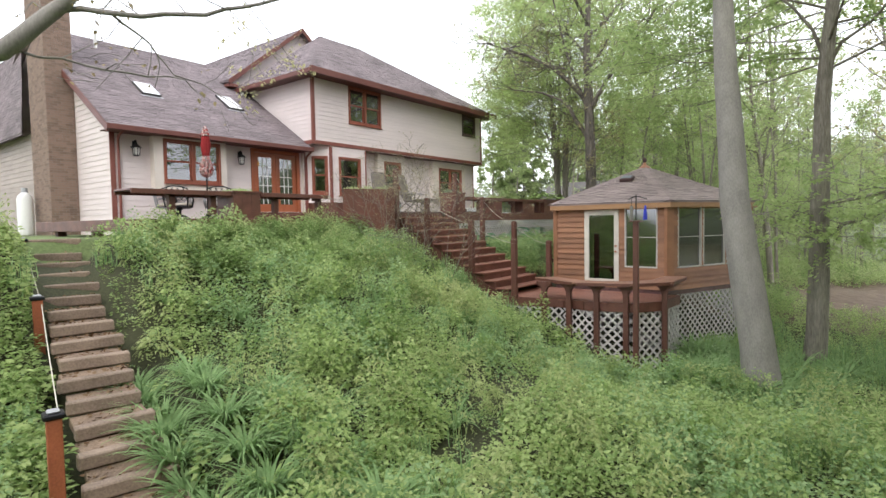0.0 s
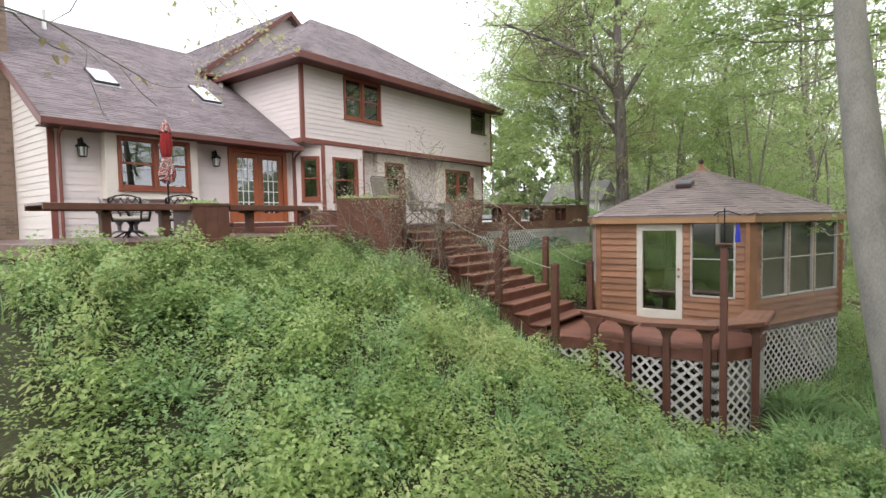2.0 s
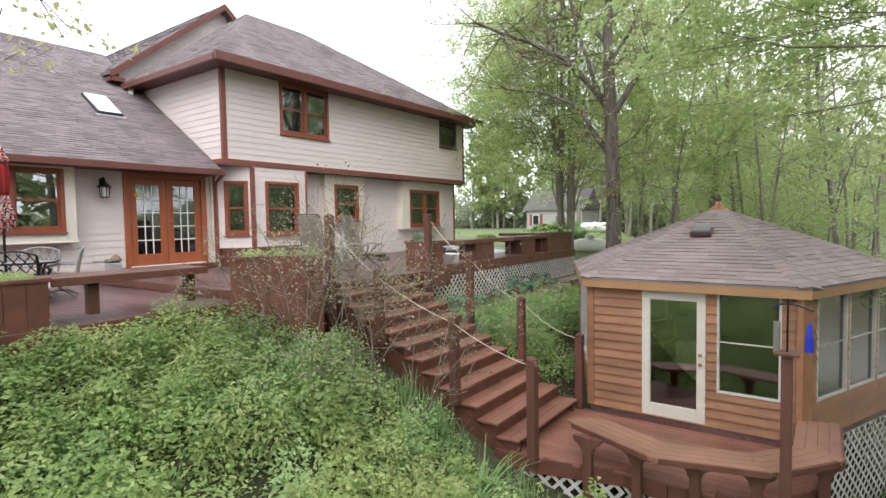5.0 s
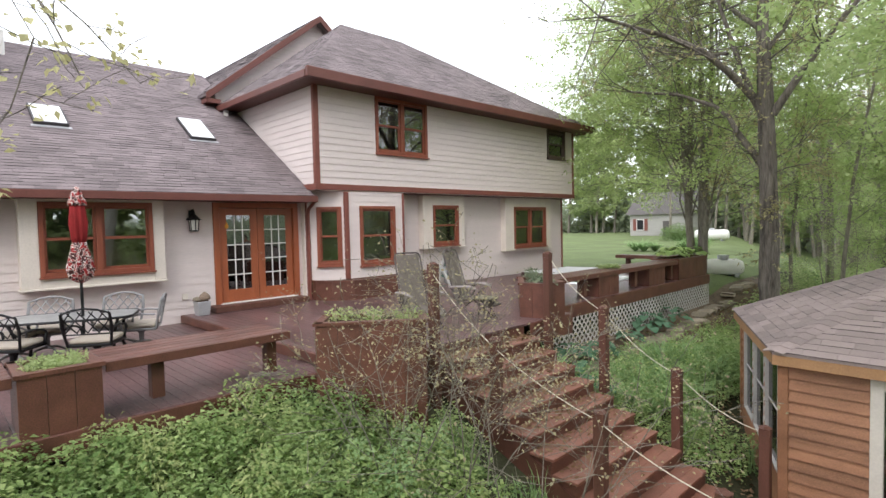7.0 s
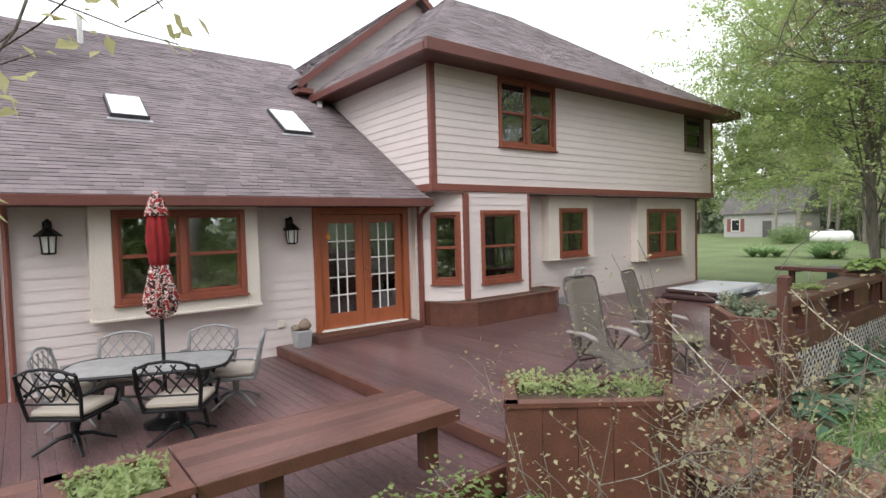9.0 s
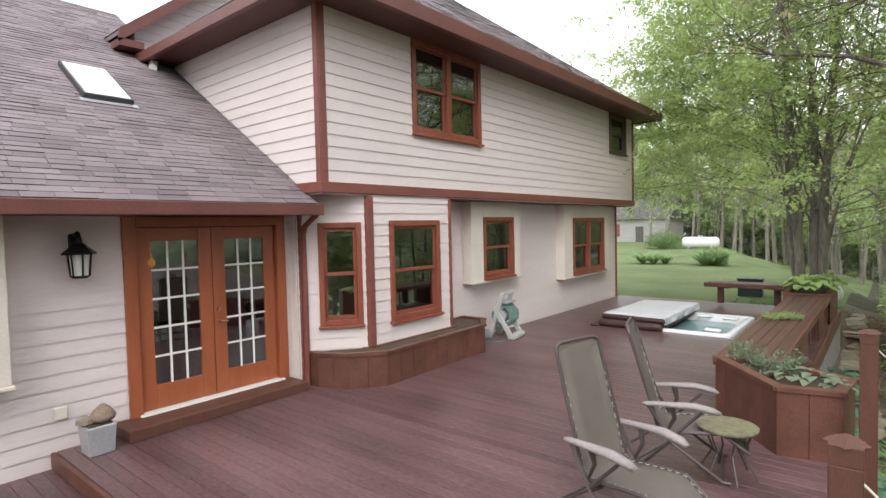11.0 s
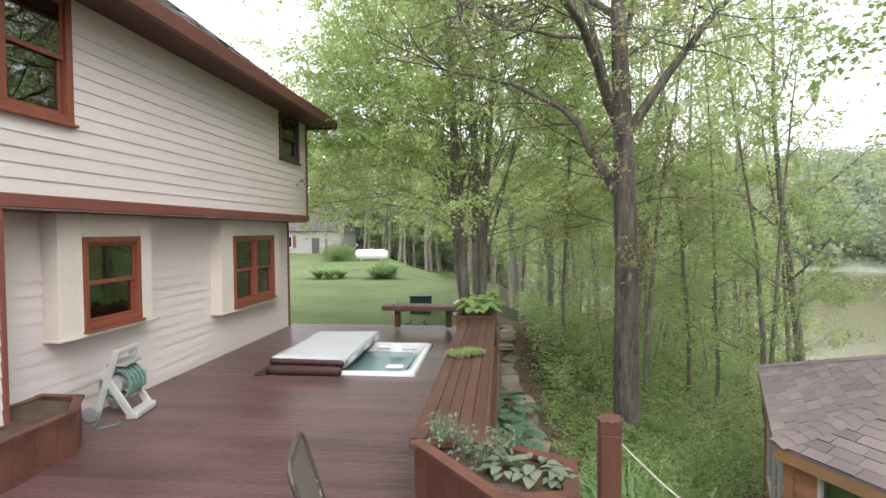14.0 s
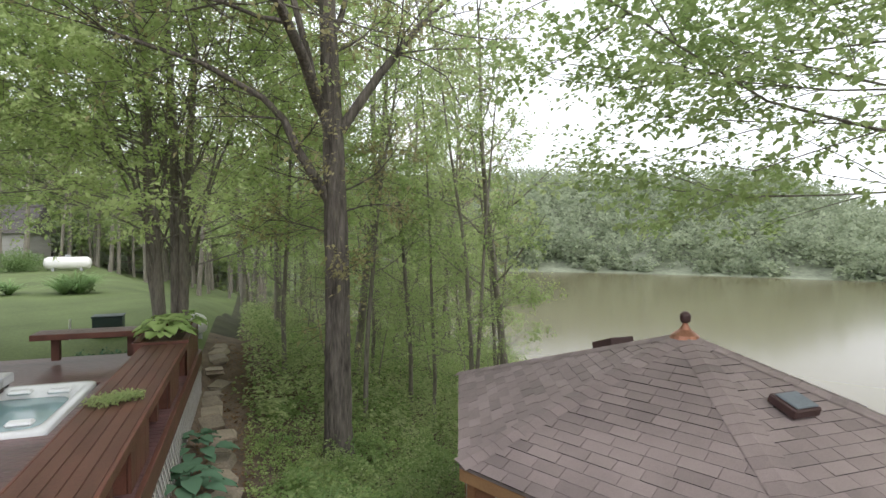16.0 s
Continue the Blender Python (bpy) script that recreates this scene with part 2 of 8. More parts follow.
def box(bm, x0, x1, y0, y1, z0, z1, bevel=0.0, m=None):
    vs = [bm.verts.new(Vector(c)) for c in ((x0, y0, z0), (x1, y0, z0), (x1, y1, z0), (x0, y1, z0), (x0, y0, z1), (x1, y0, z1), (x1, y1, z1), (x0, y1, z1))]
    if m is not None:
        for v in vs:
            v.co = m @ v.co
    fs = [bm.faces.new([vs[i] for i in q]) for q in ((0, 3, 2, 1), (4, 5, 6, 7), (0, 1, 5, 4), (1, 2, 6, 5), (2, 3, 7, 6), (3, 0, 4, 7))]
    if bevel:
        es = list({e for f in fs for e in f.edges})
        bmesh.ops.bevel(bm, geom=es, offset=bevel, segments=1, affect="EDGES")
    return bm


def B(*a, **k):
    return box(bmesh.new(), *a, **k)


def prism(bm, poly, z0, z1):
    """A solid over a plan polygon."""
    lo = [bm.verts.new((x, y, z0)) for x, y in poly]
    hi = [bm.verts.new((x, y, z1)) for x, y in poly]
    bm.faces.new(lo[::-1])
    bm.faces.new(hi)
    for i in range(len(poly)):
        j = (i + 1) % len(poly)
        bm.faces.new((lo[i], lo[j], hi[j], hi[i]))
    return bm


def tube(bm, pts, radii, sides=8, cap=True):
    """A round tube through points; radii is one number or one for each point."""
    pts = [Vector(p) for p in pts]
    if not hasattr(radii, "__len__"):
        radii = [radii] * len(pts)
    rings, side = [], None
    for i, p in enumerate(pts):
        d = (pts[min(i + 1, len(pts) - 1)] - pts[max(i - 1, 0)]).normalized()
        if side is None:
            side = d.cross(Vector((0, 0, 1)))
            if side.length < 0.05:
                side = d.cross(Vector((1, 0, 0)))
        side = (side - d * side.dot(d)).normalized()
        up = d.cross(side)
        rings.append([bm.verts.new(p + radii[i] * (math.cos(a) * side + math.sin(a) * up)) for a in (2 * math.pi * k / sides for k in range(sides))])
    for a, b in zip(rings, rings[1:]):
        for k in range(sides):
            bm.faces.new((a[k], a[(k + 1) % sides], b[(k + 1) % sides], b[k]))
    if cap:
        bm.faces.new(rings[0][::-1])
        bm.faces.new(rings[-1])
    return bm


def T(*a, **k):
    return tube(bmesh.new(), *a, **k)


def lathe(profile, sides=16):
    """A turned shape from (radius, height) pairs."""
    bm = bmesh.new()
    rings = [[bm.verts.new((r * math.cos(2 * math.pi * k / sides), r * math.sin(2 * math.pi * k / sides), z)) for k in range(sides)] for r, z in profile]
    for a, b in zip(rings, rings[1:]):
        for k in range(sides):
            bm.faces.new((a[k], a[(k + 1) % sides], b[(k + 1) % sides], b[k]))
    bm.faces.new(rings[0][::-1])
    bm.faces.new(rings[-1])
    return bm


def raw(name, verts, faces, mat, smooth=False):
    """A mesh from number arrays; faces are rows of equal length."""
    me = bpy.data.meshes.new(name)
    verts, faces = np.asarray(verts, np.float32), np.asarray(faces, np.int32)
    me.vertices.add(len(verts))
    me.vertices.foreach_set("co", verts.ravel())
    k = faces.shape[1]
    me.loops.add(faces.size)
    me.loops.foreach_set("vertex_index", faces.ravel())
    me.polygons.add(len(faces))
    me.polygons.foreach_set("loop_start", np.arange(len(faces), dtype=np.int32) * k)
    me.polygons.foreach_set("use_smooth", np.full(len(faces), smooth, bool))
    me.update(calc_edges=True)
    me.validate()
    me.materials.append(mat)
    return me


def sweep(start, length, gaps):
    """What is left of a stretch once the gaps are taken out."""
    left = [(start, start + length)]
    for a, b in gaps:
        nxt = []
        for p, q in left:
            if b <= p or a >= q:
                nxt.append((p, q))
            else:
                if a > p:
                    nxt.append((p, a))
                if b < q:
                    nxt.append((b, q))
        left = nxt
    return [(p, q) for p, q in left if q - p > 0.01]


def plank_mesh(length, z0, z1, row0, row1, mat, proud=0.018, thin=0.004):
    """One lap board; its face leans out towards the lower edge."""
    at = lambda z: thin + (proud - thin) * (row1 - z) / (row1 - row0)
    bm = bmesh.new()
    sec = [(0, z0), (at(z0), z0), (at(z1), z1), (0, z1)]
    a = [bm.verts.new((x, 0, z)) for x, z in sec]
    b = [bm.verts.new((x, length, z)) for x, z in sec]
    bm.faces.new(a)
    bm.faces.new(b[::-1])
    for i in range(4):
        j = (i + 1) % 4
        bm.faces.new((a[j], a[i], b[i], b[j]))
    me = mesh_from(bm, "plank")
    me.materials.append(mat)
    return me


def lap_wall(name, at, length, z0, z1, openings, mat, label, thick=0.18, row=0.166, clad=True, top=None, proud=0.018):
    """A wall with lap boards. Local x points outwards, y along the wall. openings: (y0, y1, z0, z1). top(y): a sloping upper edge."""
    w = thing(name, at, label, "wall", kind="structure")
    bm = bmesh.new()
    cuts = sorted({0.0, length, *(v for o in openings for v in o[:2])})
    for a, b in zip(cuts, cuts[1:]):
        for p, q in sweep(z0, z1 - z0, [(o[2], o[3]) for o in openings if o[0] < b - 1e-6 and o[1] > a + 1e-6]):
            if top:
                lo = [bm.verts.new((x, y, p)) for x, y in ((-thick, a), (0, a), (0, b), (-thick, b))]
                hi = [bm.verts.new((x, y, max(p + 0.01, min(q, top(y))))) for x, y in ((-thick, a), (0, a), (0, b), (-thick, b))]
                bm.faces.new(lo[::-1]); bm.faces.new(hi)
                for i in range(4):
                    bm.faces.new((lo[i], lo[(i + 1) % 4], hi[(i + 1) % 4], hi[i]))
            else:
                box(bm, -thick, 0, a, b, p, q)
    part("core", bm, mat, w)
    if clad:
        r0 = z0
        cache = {}
        while r0 < z1 - 0.02:
            r1 = min(r0 + row, z1)
            spans = [(0.0, length)]
            if top:
                ys = [y for y in np.linspace(0, length, 200) if top(y) >= (r0 + r1) / 2]
                spans = [(min(ys), max(ys))] if len(ys) > 1 else []
            for s0, s1 in spans:
                hit = [o for o in openings if o[2] < r1 - 0.005 and o[3] > r0 + 0.005]
                todo = [(p, q, r0, r1) for p, q in sweep(s0, s1 - s0, [(o[0], o[1]) for o in hit])]
                for o in hit:
                    todo += [(o[0], o[1], p, q) for p, q in sweep(r0, r1 - r0, [(h[2], h[3]) for h in hit if h[0] <= o[0] and h[1] >= o[1]])]
                for p, q, za, zb in todo:
                    key = tuple(round(v, 3) for v in (q - p, za - r0, zb - r0, r1 - r0))
                    if key not in cache:
                        cache[key] = plank_mesh(q - p, za - r0, zb - r0, 0, r1 - r0, mat, proud)
                    piece("plank", cache[key], w, Matrix.Translation((0, p, r0)))
            r0 = r1
    return w


def double_hung(n, at, wide, high, label, units=1, trim=0.09, mat=None, grilles=False, depth=0.08):
    """A wooden double-hung window set in its opening: local x outwards, y along, origin at the lower corner."""
    mat = mat or M_WINFRAME
    w = thing(f"window_{n}", at, label, "window", kind="structure")
    bm = bmesh.new()
    box(bm, -0.06, 0.045, 0, trim, 0, high, 0.006)
    box(bm, -0.06, 0.045, wide - trim, wide, 0, high, 0.006)
    box(bm, -0.06, 0.045, trim, wide - trim, high - trim, high, 0.006)
    box(bm, -0.06, 0.05, trim, wide - trim, 0, trim, 0.006)
    for k in range(1, units):
        c = wide * k / units
        box(bm, -0.05, 0.04, c - trim * 0.7, c + trim * 0.7, trim, high - trim, 0.005)
    part("window_frame", bm, mat, w)
    part("window_sill", B(-0.02, 0.09, -0.02, wide + 0.02, -0.035, 0.0, 0.006), mat, w)
    for k in range(units):
        a = wide * k / units + (trim if k == 0 else trim * 0.7)
        b = wide * (k + 1) / units - (trim if k == units - 1 else trim * 0.7)
        mid = trim + (high - 2 * trim) * 0.5
        for z0, z1, x in ((trim, mid + 0.025, -0.035), (mid - 0.025, high - trim, 0.0)):
            s = 0.045
            bm = bmesh.new()
            box(bm, x - 0.03, x, a, a + s, z0, z1, 0.004)
            box(bm, x - 0.03, x, b - s, b, z0, z1, 0.004)
            box(bm, x - 0.03, x, a + s, b - s, z0, z0 + s * 1.2, 0.004)
            box(bm, x - 0.03, x, a + s, b - s, z1 - s, z1, 0.004)
            sash = part("sash", bm, mat, w)
            pane = part("pane", B(x - 0.018, x - 0.012, a + s, b - s, z0 + s, z1 - s), M_GLASS, sash, "clear reflecting glass pane")
            pane.visible_shadow = False
    return w


def ramp01(v):
    return np.clip(v, 0, 1) ** 2 * (3 - 2 * np.clip(v, 0, 1))


def ground_z(x, y):
    """The height of the bank: level by the house, falling to the lake."""
    x, y = np.asarray(x, float), np.asarray(y, float)
    t = x + 11.0 + 0.35 * np.clip(y - 34, 0, 400) - 0.5 * np.clip((4 - y) / 4, 0, 1)
    s = 0.205 + 0.24 * ramp01((y - 4) / 8.0) - 0.05 * ramp01((y - 16) / 8)
    soft = np.where(t > 9, t, np.log1p(np.exp(np.clip(3 * t, -30, 30))) / 3)
    near = np.minimum(soft, 7.2)
    z = -0.55 - s * near - 0.09 * np.clip(soft - 7.2, 0, 7) - 0.42 * np.clip(soft - 14.2, 0, 40)
    z += 0.25 * ramp01((y - 25.5) / 4) * ramp01((-10.5 - x) / 2)
    z -= np.clip(-2 - y, 0, 60) * 0.04
    z -= 0.4 * ramp01((3.0 - y) / 1.2) * ramp01((x + 11) / 2)
    z -= 0.45 * ramp01((x + 11.4) / 0.4) * ramp01((y - 15) / 1.0) * ramp01((28 - y) / 2) * ramp01((-8.5 - x) / 1.5)
    z -= 1.0 * ramp01((x + 11) / 4.5) * ramp01((9.6 - y) / 5)
    off = (x + 3.65) * 0.203 + (y - 2.44) * 0.979
    z -= 0.36 * ramp01((0.75 - np.abs(off)) / 0.3) * ramp01((x + 11.6) / 0.5) * ramp01((-3.0 - x) / 0.5)
    bumps = 0.06 * np.sin(1.3 * x + 0.7 * y) + 0.05 * np.sin(0.9 * y - 1.7 * x + 1)
    return np.maximum(z + bumps * ramp01(t / 2), -11.0)


def gz(x, y):
    return float(ground_z(x, y))


# ---- ground, lake ----
gx = np.concatenate([np.linspace(-700, -30, 60), np.linspace(-29, 8, 130), np.linspace(9, 120, 40)])
gy = np.concatenate([np.linspace(-500, -12, 40), np.linspace(-11, 40, 150), np.linspace(42, 700, 60)])
GX, GY = np.meshgrid(gx, gy, indexing="ij")
GV = np.stack([GX.ravel(), GY.ravel(), ground_z(GX, GY).ravel()], 1)
idx = np.arange(len(gx) * len(gy)).reshape(len(gx), len(gy))
GF = np.stack([idx[:-1, :-1], idx[1:, :-1], idx[1:, 1:], idx[:-1, 1:]], -1).reshape(-1, 4)
gme = raw("ground", GV, GF, M_GROUND, True)
gme.materials.append(M_LAWN)
cx, cy = GV[GF].mean(1)[:, 0], GV[GF].mean(1)[:, 1]
lawn = ((cy > 26.2) & (cx < -11.2) & (cy < 110)) | ((cx < -10.8) & (cy < 7.4) & (cy > -40))
bed = (cx > -11.3) & (cx < -10.25) & (cy > 15.3) & (cy < 31)
gme.materials.append(M_BED)
gme.polygons.foreach_set("material_index", np.where(bed | ((cy > 20.5) & (cx > -10.4) & (cy < 70)), 2, lawn.astype(np.int32)))
tagged(new("ground", gme), "sloping wooded bank with mown lawn beside the house", "ground", kind="structure")

wm = bpy.data.materials.new("still green-brown lake water")
wm.use_nodes = True
wb = wm.node_tree.nodes["Principled BSDF"]
wb.inputs["Base Color"].default_value = (0.15, 0.132, 0.072, 1)
wb.inputs["Roughness"].default_value = 0.14
wb.inputs["Specular IOR Level"].default_value = 0.22
wno, wbp = wm.node_tree.nodes.new("ShaderNodeTexNoise"), wm.node_tree.nodes.new("ShaderNodeBump")
wno.inputs["Scale"].default_value = 0.5
wbp.inputs["Strength"].default_value, wbp.inputs["Distance"].default_value = 0.3, 0.06
wm.node_tree.links.new(wno.outputs[0], wbp.inputs["Height"])
wm.node_tree.links.new(wbp.outputs[0], wb.inputs["Normal"])
bm = bmesh.new()
bm.faces.new([bm.verts.new(c) for c in ((-400, -600, -8.0), (1200, -600, -8.0), (1200, 1200, -8.0), (-400, 1200, -8.0))])
tagged(part("water", bm, wm), "still murky green-brown lake below the bank", "lake", kind="structure")

# ---- house: walls ----
XF, XU, XL = -16.90, -16.12, -16.66   # family room wall, upper wall and bay, lower wall under the overhang
EAST = lambda x, y, z=0: pose(x, y, z, 0, 0, 0)      # a wall that faces +x and runs along +y
SOUTH = lambda x, y, z=0: pose(x, y, z, 0, 0, -90)   # a wall that faces -y and runs along +x

lap_wall("wall_family", EAST(XF, 7.15), 6.85, -0.35, 2.55, [(1.35, 3.3, 1.0, 2.46), (4.72, 6.67, 0.1, 2.40)], M_SIDING, "cream lap-sided wall of the single-storey wing")
lap_wall("wall_upper", EAST(XU, 14.04), 11.56, 2.754, 5.42, [(1.82, 3.71, 3.79, 5.32), (9.8, 11.0, 4.22, 5.30)], M_SIDING, "cream lap-sided wall of the upper storey")
lap_wall("wall_upper_south", SOUTH(-20.9, 14.04), 4.78, 2.754, 5.42, [], M_SIDING, "cream lap-sided end wall of the upper storey")
lap_wall("wall_lower", EAST(XL, 16.77), 8.83, -0.1, 2.80, [(1.47, 2.57, 1.18, 2.45), (5.45, 7.4, 0.95, 2.42)], M_SIDING, "cream lap-sided ground-floor wall under the overhang")
lap_wall("wall_north", pose(XL - 0.0, 25.6, 0, 0, 0, 90), 10, -0.4, 5.4, [], M_SIDING, "cream lap-sided north end wall", clad=False)
# bay: slanted side, front, return
bay_a = math.degrees(math.atan2(14.86 - 14.02, XU - (-16.75)))
BL = math.hypot(14.86 - 14.02, XU + 16.75)
lap_wall("wall_bay_side", pose(-16.75, 14.02, 0, 0, 0, bay_a - 90), BL, 0.0, 2.82, [(0.3, 0.93, 0.85, 2.36)], M_SIDING, "cream lap-sided slanted side of the bay")
lap_wall("wall_bay_front", EAST(XU, 14.86), 1.91, 0.0, 2.80, [(0.40, 1.60, 0.80, 2.38)], M_SIDING, "cream lap-sided front of the bay")
lap_wall("wall_bay_return", pose(XU, 16.77, 0, 0, 0, 90), 0.54, 0.0, 2.8, [], M_SIDING, "cream lap-sided return of the bay", clad=False)
lap_wall("wall_family_south", SOUTH(-29.5, 7.15), 12.6, -0.6, 7.0, [], M_SIDING, "cream lap-sided gable end of the single-storey wing",
         top=lambda y: 2.62 + 0.647 * min(12.6 - y, y + 0.6))
lap_wall("wall_gable", EAST(-20.7, 13.5), 6.9, 5.3, 8.8, [], M_SIDING, "cream lap-sided gable above the roofs", clad=True,
         top=lambda y: 6.0 + 0.81 * min(y, 6.9 - y))
lap_wall("wall_far_wing", SOUTH(-36, 6.45), 14.95, -1.0, 2.85, [], M_SHADESIDING, "shade-darkened tan lap-sided wall of the far wing")

# inner rooms
def room(name, x0, x1, y0, y1, z0, z1):
    bm = bmesh.new()
    box(bm, x0, x1, y0, y1, z0, z0 + 0.05)
    box(bm, x0, x1, y0, y1, z1 - 0.05, z1)
    box(bm, x0, x0 + 0.05, y0, y1, z0 + 0.05, z1 - 0.05)
    box(bm, x0 + 0.05, x1, y0, y0 + 0.05, z0 + 0.05, z1 - 0.05)
    box(bm, x0 + 0.05, x1, y1 - 0.05, y1, z0 + 0.05, z1 - 0.05)
    return tagged(part(name, bm, M_ROOM), "dim plastered room behind the windows", "room", kind="structure")


room("room_family", -22, -17.09, 7.4, 13.95, 0.0, 2.5)
room("room_bay", -22, -16.95, 14.1, 16.7, 0.02, 2.75)
room("room_north", -22, -16.85, 16.75, 25.4, 0.0, 2.75)
room("room_upper", -20.4, -16.31, 14.3, 25.4, 2.9, 5.38)

def curtain(x, y0, y1, z0, z1, label):
    """A gathered cloth that hangs in soft folds."""
    n = max(8, int((y1 - y0) / 0.02))
    ys = [y0 + (y1 - y0) * i / n for i in range(n + 1)]
    bm = bmesh.new()
    rows = [[bm.verts.new((x + 0.025 * math.sin(y * 70 + 0.6 * math.sin(z * 2)) + 0.012 * math.sin(y * 31), y, z)) for y in ys] for z in (z0, (z0 + z1) / 2, z1)]
    for a, b in zip(rows, rows[1:]):
        for i in range(n):
            bm.faces.new((a[i], a[i + 1], b[i + 1], b[i]))
    bmesh.ops.solidify(bm, geom=bm.faces[:], thickness=0.004)
    k = thing("curtain", pose(0, 0, 0), label, "curtain", "curtains behind the windows")
    part("cloth", bm, M_CURTAIN, k, smooth=True)


curtain(XU - 0.17, 17.12, 17.62, 3.7, 5.3, "pale gathered curtain behind the upper window")
curtain(XU - 0.17, 15.9, 16.1, 3.7, 5.3, "pale gathered curtain behind the upper window")

# corner boards, bands, gutters
def trim(name, label, *boxes, mat=None, bevel=0.008):
    bm = bmesh.new()
    for b in boxes:
        box(bm, *b, bevel=bevel)
    return tagged(part(name, bm, mat or M_TRIM), label, "trim", kind="structure")


trim("trim_corner", "red-brown corner board of the upper storey", (XU, XU + 0.035, 14.005, 14.115, 2.92, 5.42), (XU - 0.065, XU + 0.035, 13.972, 14.004, 2.92, 5.42))
trim("trim_corner_far", "red-brown corner board at the far end", (XU - 0.05, XU + 0.032, 25.53, 25.65, 2.92, 5.42))
trim("trim_band", "red-brown band board under the upper storey", (XU - 0.02, XU + 0.05, 14.0, 25.66, 2.77, 2.92), (-17.0, XU + 0.05, 13.96, 14.0, 2.77, 2.92))
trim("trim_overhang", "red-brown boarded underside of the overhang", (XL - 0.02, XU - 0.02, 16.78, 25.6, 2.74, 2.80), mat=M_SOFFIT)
trim("trim_bay_corner", "red-brown corner board of the bay", (XU - 0.05, XU + 0.045, 14.80, 14.92, 0.5, 2.74))
trim("trim_bay_edge", "red-brown edge board of the bay", (XU - 0.1, XU + 0.03, 16.72, 16.79, 0.5, 2.74))
trim("trim_door_edge", "red-brown downspout board beside the glazed doors", (-16.80, -16.69, 14.03, 14.1, 0.0, 2.55))
trim("trim_door_return", "cream return board between the doors and the bay", (-16.96, -16.76, 14.0, 14.028, 0.0, 2.75), mat=M_CREAM)
trim("trim_lower_corner", "red-brown corner board of the ground floor", (XL - 0.03, XL + 0.035, 25.53, 25.63, 0.0, 2.74))
trim("trim_family_corner", "red-brown corner board of the single-storey wing", (XF, XF + 0.04, 7.12, 7.26, -0.35, 2.55))

# ---- house: roofs ----
def roof_plane(bm, pts, thick=0.08):
    """A sloping slab under a polygon of corners."""
    hi = [bm.verts.new(p) for p in pts]
    lo = [bm.verts.new((p[0], p[1], p[2] - thick)) for p in pts]
    bm.faces.new(hi)
    bm.faces.new(lo[::-1])
    for i in range(len(pts)):
        j = (i + 1) % len(pts)
        bm.faces.new((lo[i], lo[j], hi[j], hi[i]))


def inside(poly, u, v):
    hit = False
    for (a, b), (c, d) in zip(poly, poly[1:] + poly[:1]):
        if (b > v) != (d > v) and u < (c - a) * (v - b) / (d - b) + a:
            hit = not hit
    return hit


def clip_row(poly, v):
    us = []
    for (a, b), (c, d) in zip(poly, poly[1:] + poly[:1]):
        if (b > v) != (d > v):
            us.append((c - a) * (v - b) / (d - b) + a)
    return (min(us), max(us)) if len(us) >= 2 else None


def shingle_tabs(corners, exposure=0.118, tab=0.31, seed=1, holes=()):
    """Tab by tab on a roof plane: 8-corner wedges in world places. corners: eave start, eave end, then on round."""
    rng = random.Random(seed)
    o = Vector(corners[0])
    u = (Vector(corners[1]) - o).normalized()
    nrm = Vector((0, 0, 0))
    for a, b in zip(corners, corners[1:] + corners[:1]):
        nrm += Vector(a).cross(Vector(b))
    nrm.normalize()
    if nrm.z < 0:
        nrm = -nrm
    v = nrm.cross(u).normalized()
    if v.z < 0:
        v = -v
    poly = [((Vector(c) - o).dot(u), (Vector(c) - o).dot(v)) for c in corners]
    top = max(p[1] for p in poly)
    tabs, row, r = [], 0.0, 0
    while row < top - 0.02:
        lo, hi = row, min(row + exposure, top - 0.005)
        s0, s1 = clip_row(poly, lo + 0.002), clip_row(poly, hi - 0.002)
        if s0 and s1:
            x = s0[0] - tab * (r % 2) * 0.5 - rng.random() * 0.06
            while x < s0[1]:
                w = tab * (0.85 + 0.3 * rng.random())
                a0, b0 = max(x, s0[0]), min(x + w - 0.01, s0[1])
                a1, b1 = max(x, s1[0]), min(x + w - 0.01, s1[1])
                x += w
                if b0 - a0 < 0.02 or b1 < a1:
                    continue
                mu, mv = (a0 + b0) / 2, (lo + hi) / 2
                if any(h[0] < mu < h[1] and h[2] < mv < h[3] for h in holes):
                    continue
                t = 0.005 + (0.007 if rng.random() < 0.45 else 0.002) * rng.uniform(0.7, 1.2)
                q = []
                for uu, vv, hh in ((a0, lo - 0.01, 0.0), (b0, lo - 0.01, 0.0), (b1, hi, 0.0), (a1, hi, 0.0), (a0, lo - 0.01, t), (b0, lo - 0.01, t), (b1, hi, 0.003), (a1, hi, 0.003)):
                    q.append(o + u * uu + v * vv + nrm * (hh + 0.004))
                tabs.append(q)
        row += exposure
        r += 1
    return tabs


BOXF = ((4, 5, 6, 7), (0, 1, 5, 4), (1, 2, 6, 5), (2, 3, 7, 6), (3, 0, 4, 7))


# shade along the tabs' lower edges, put in as a dark colour
M_EDGESHADE = material("painted shadow line of shingle edge", (0.05, 0.042, 0.046), 0.95, 0.2, 2.0, 60, 0.3)


def shade_edges(me):
    """The lower edge of each tab is painted dark for its shadow line."""
    me.materials.append(M_EDGESHADE)
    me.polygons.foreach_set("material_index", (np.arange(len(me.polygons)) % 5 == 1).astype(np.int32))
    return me


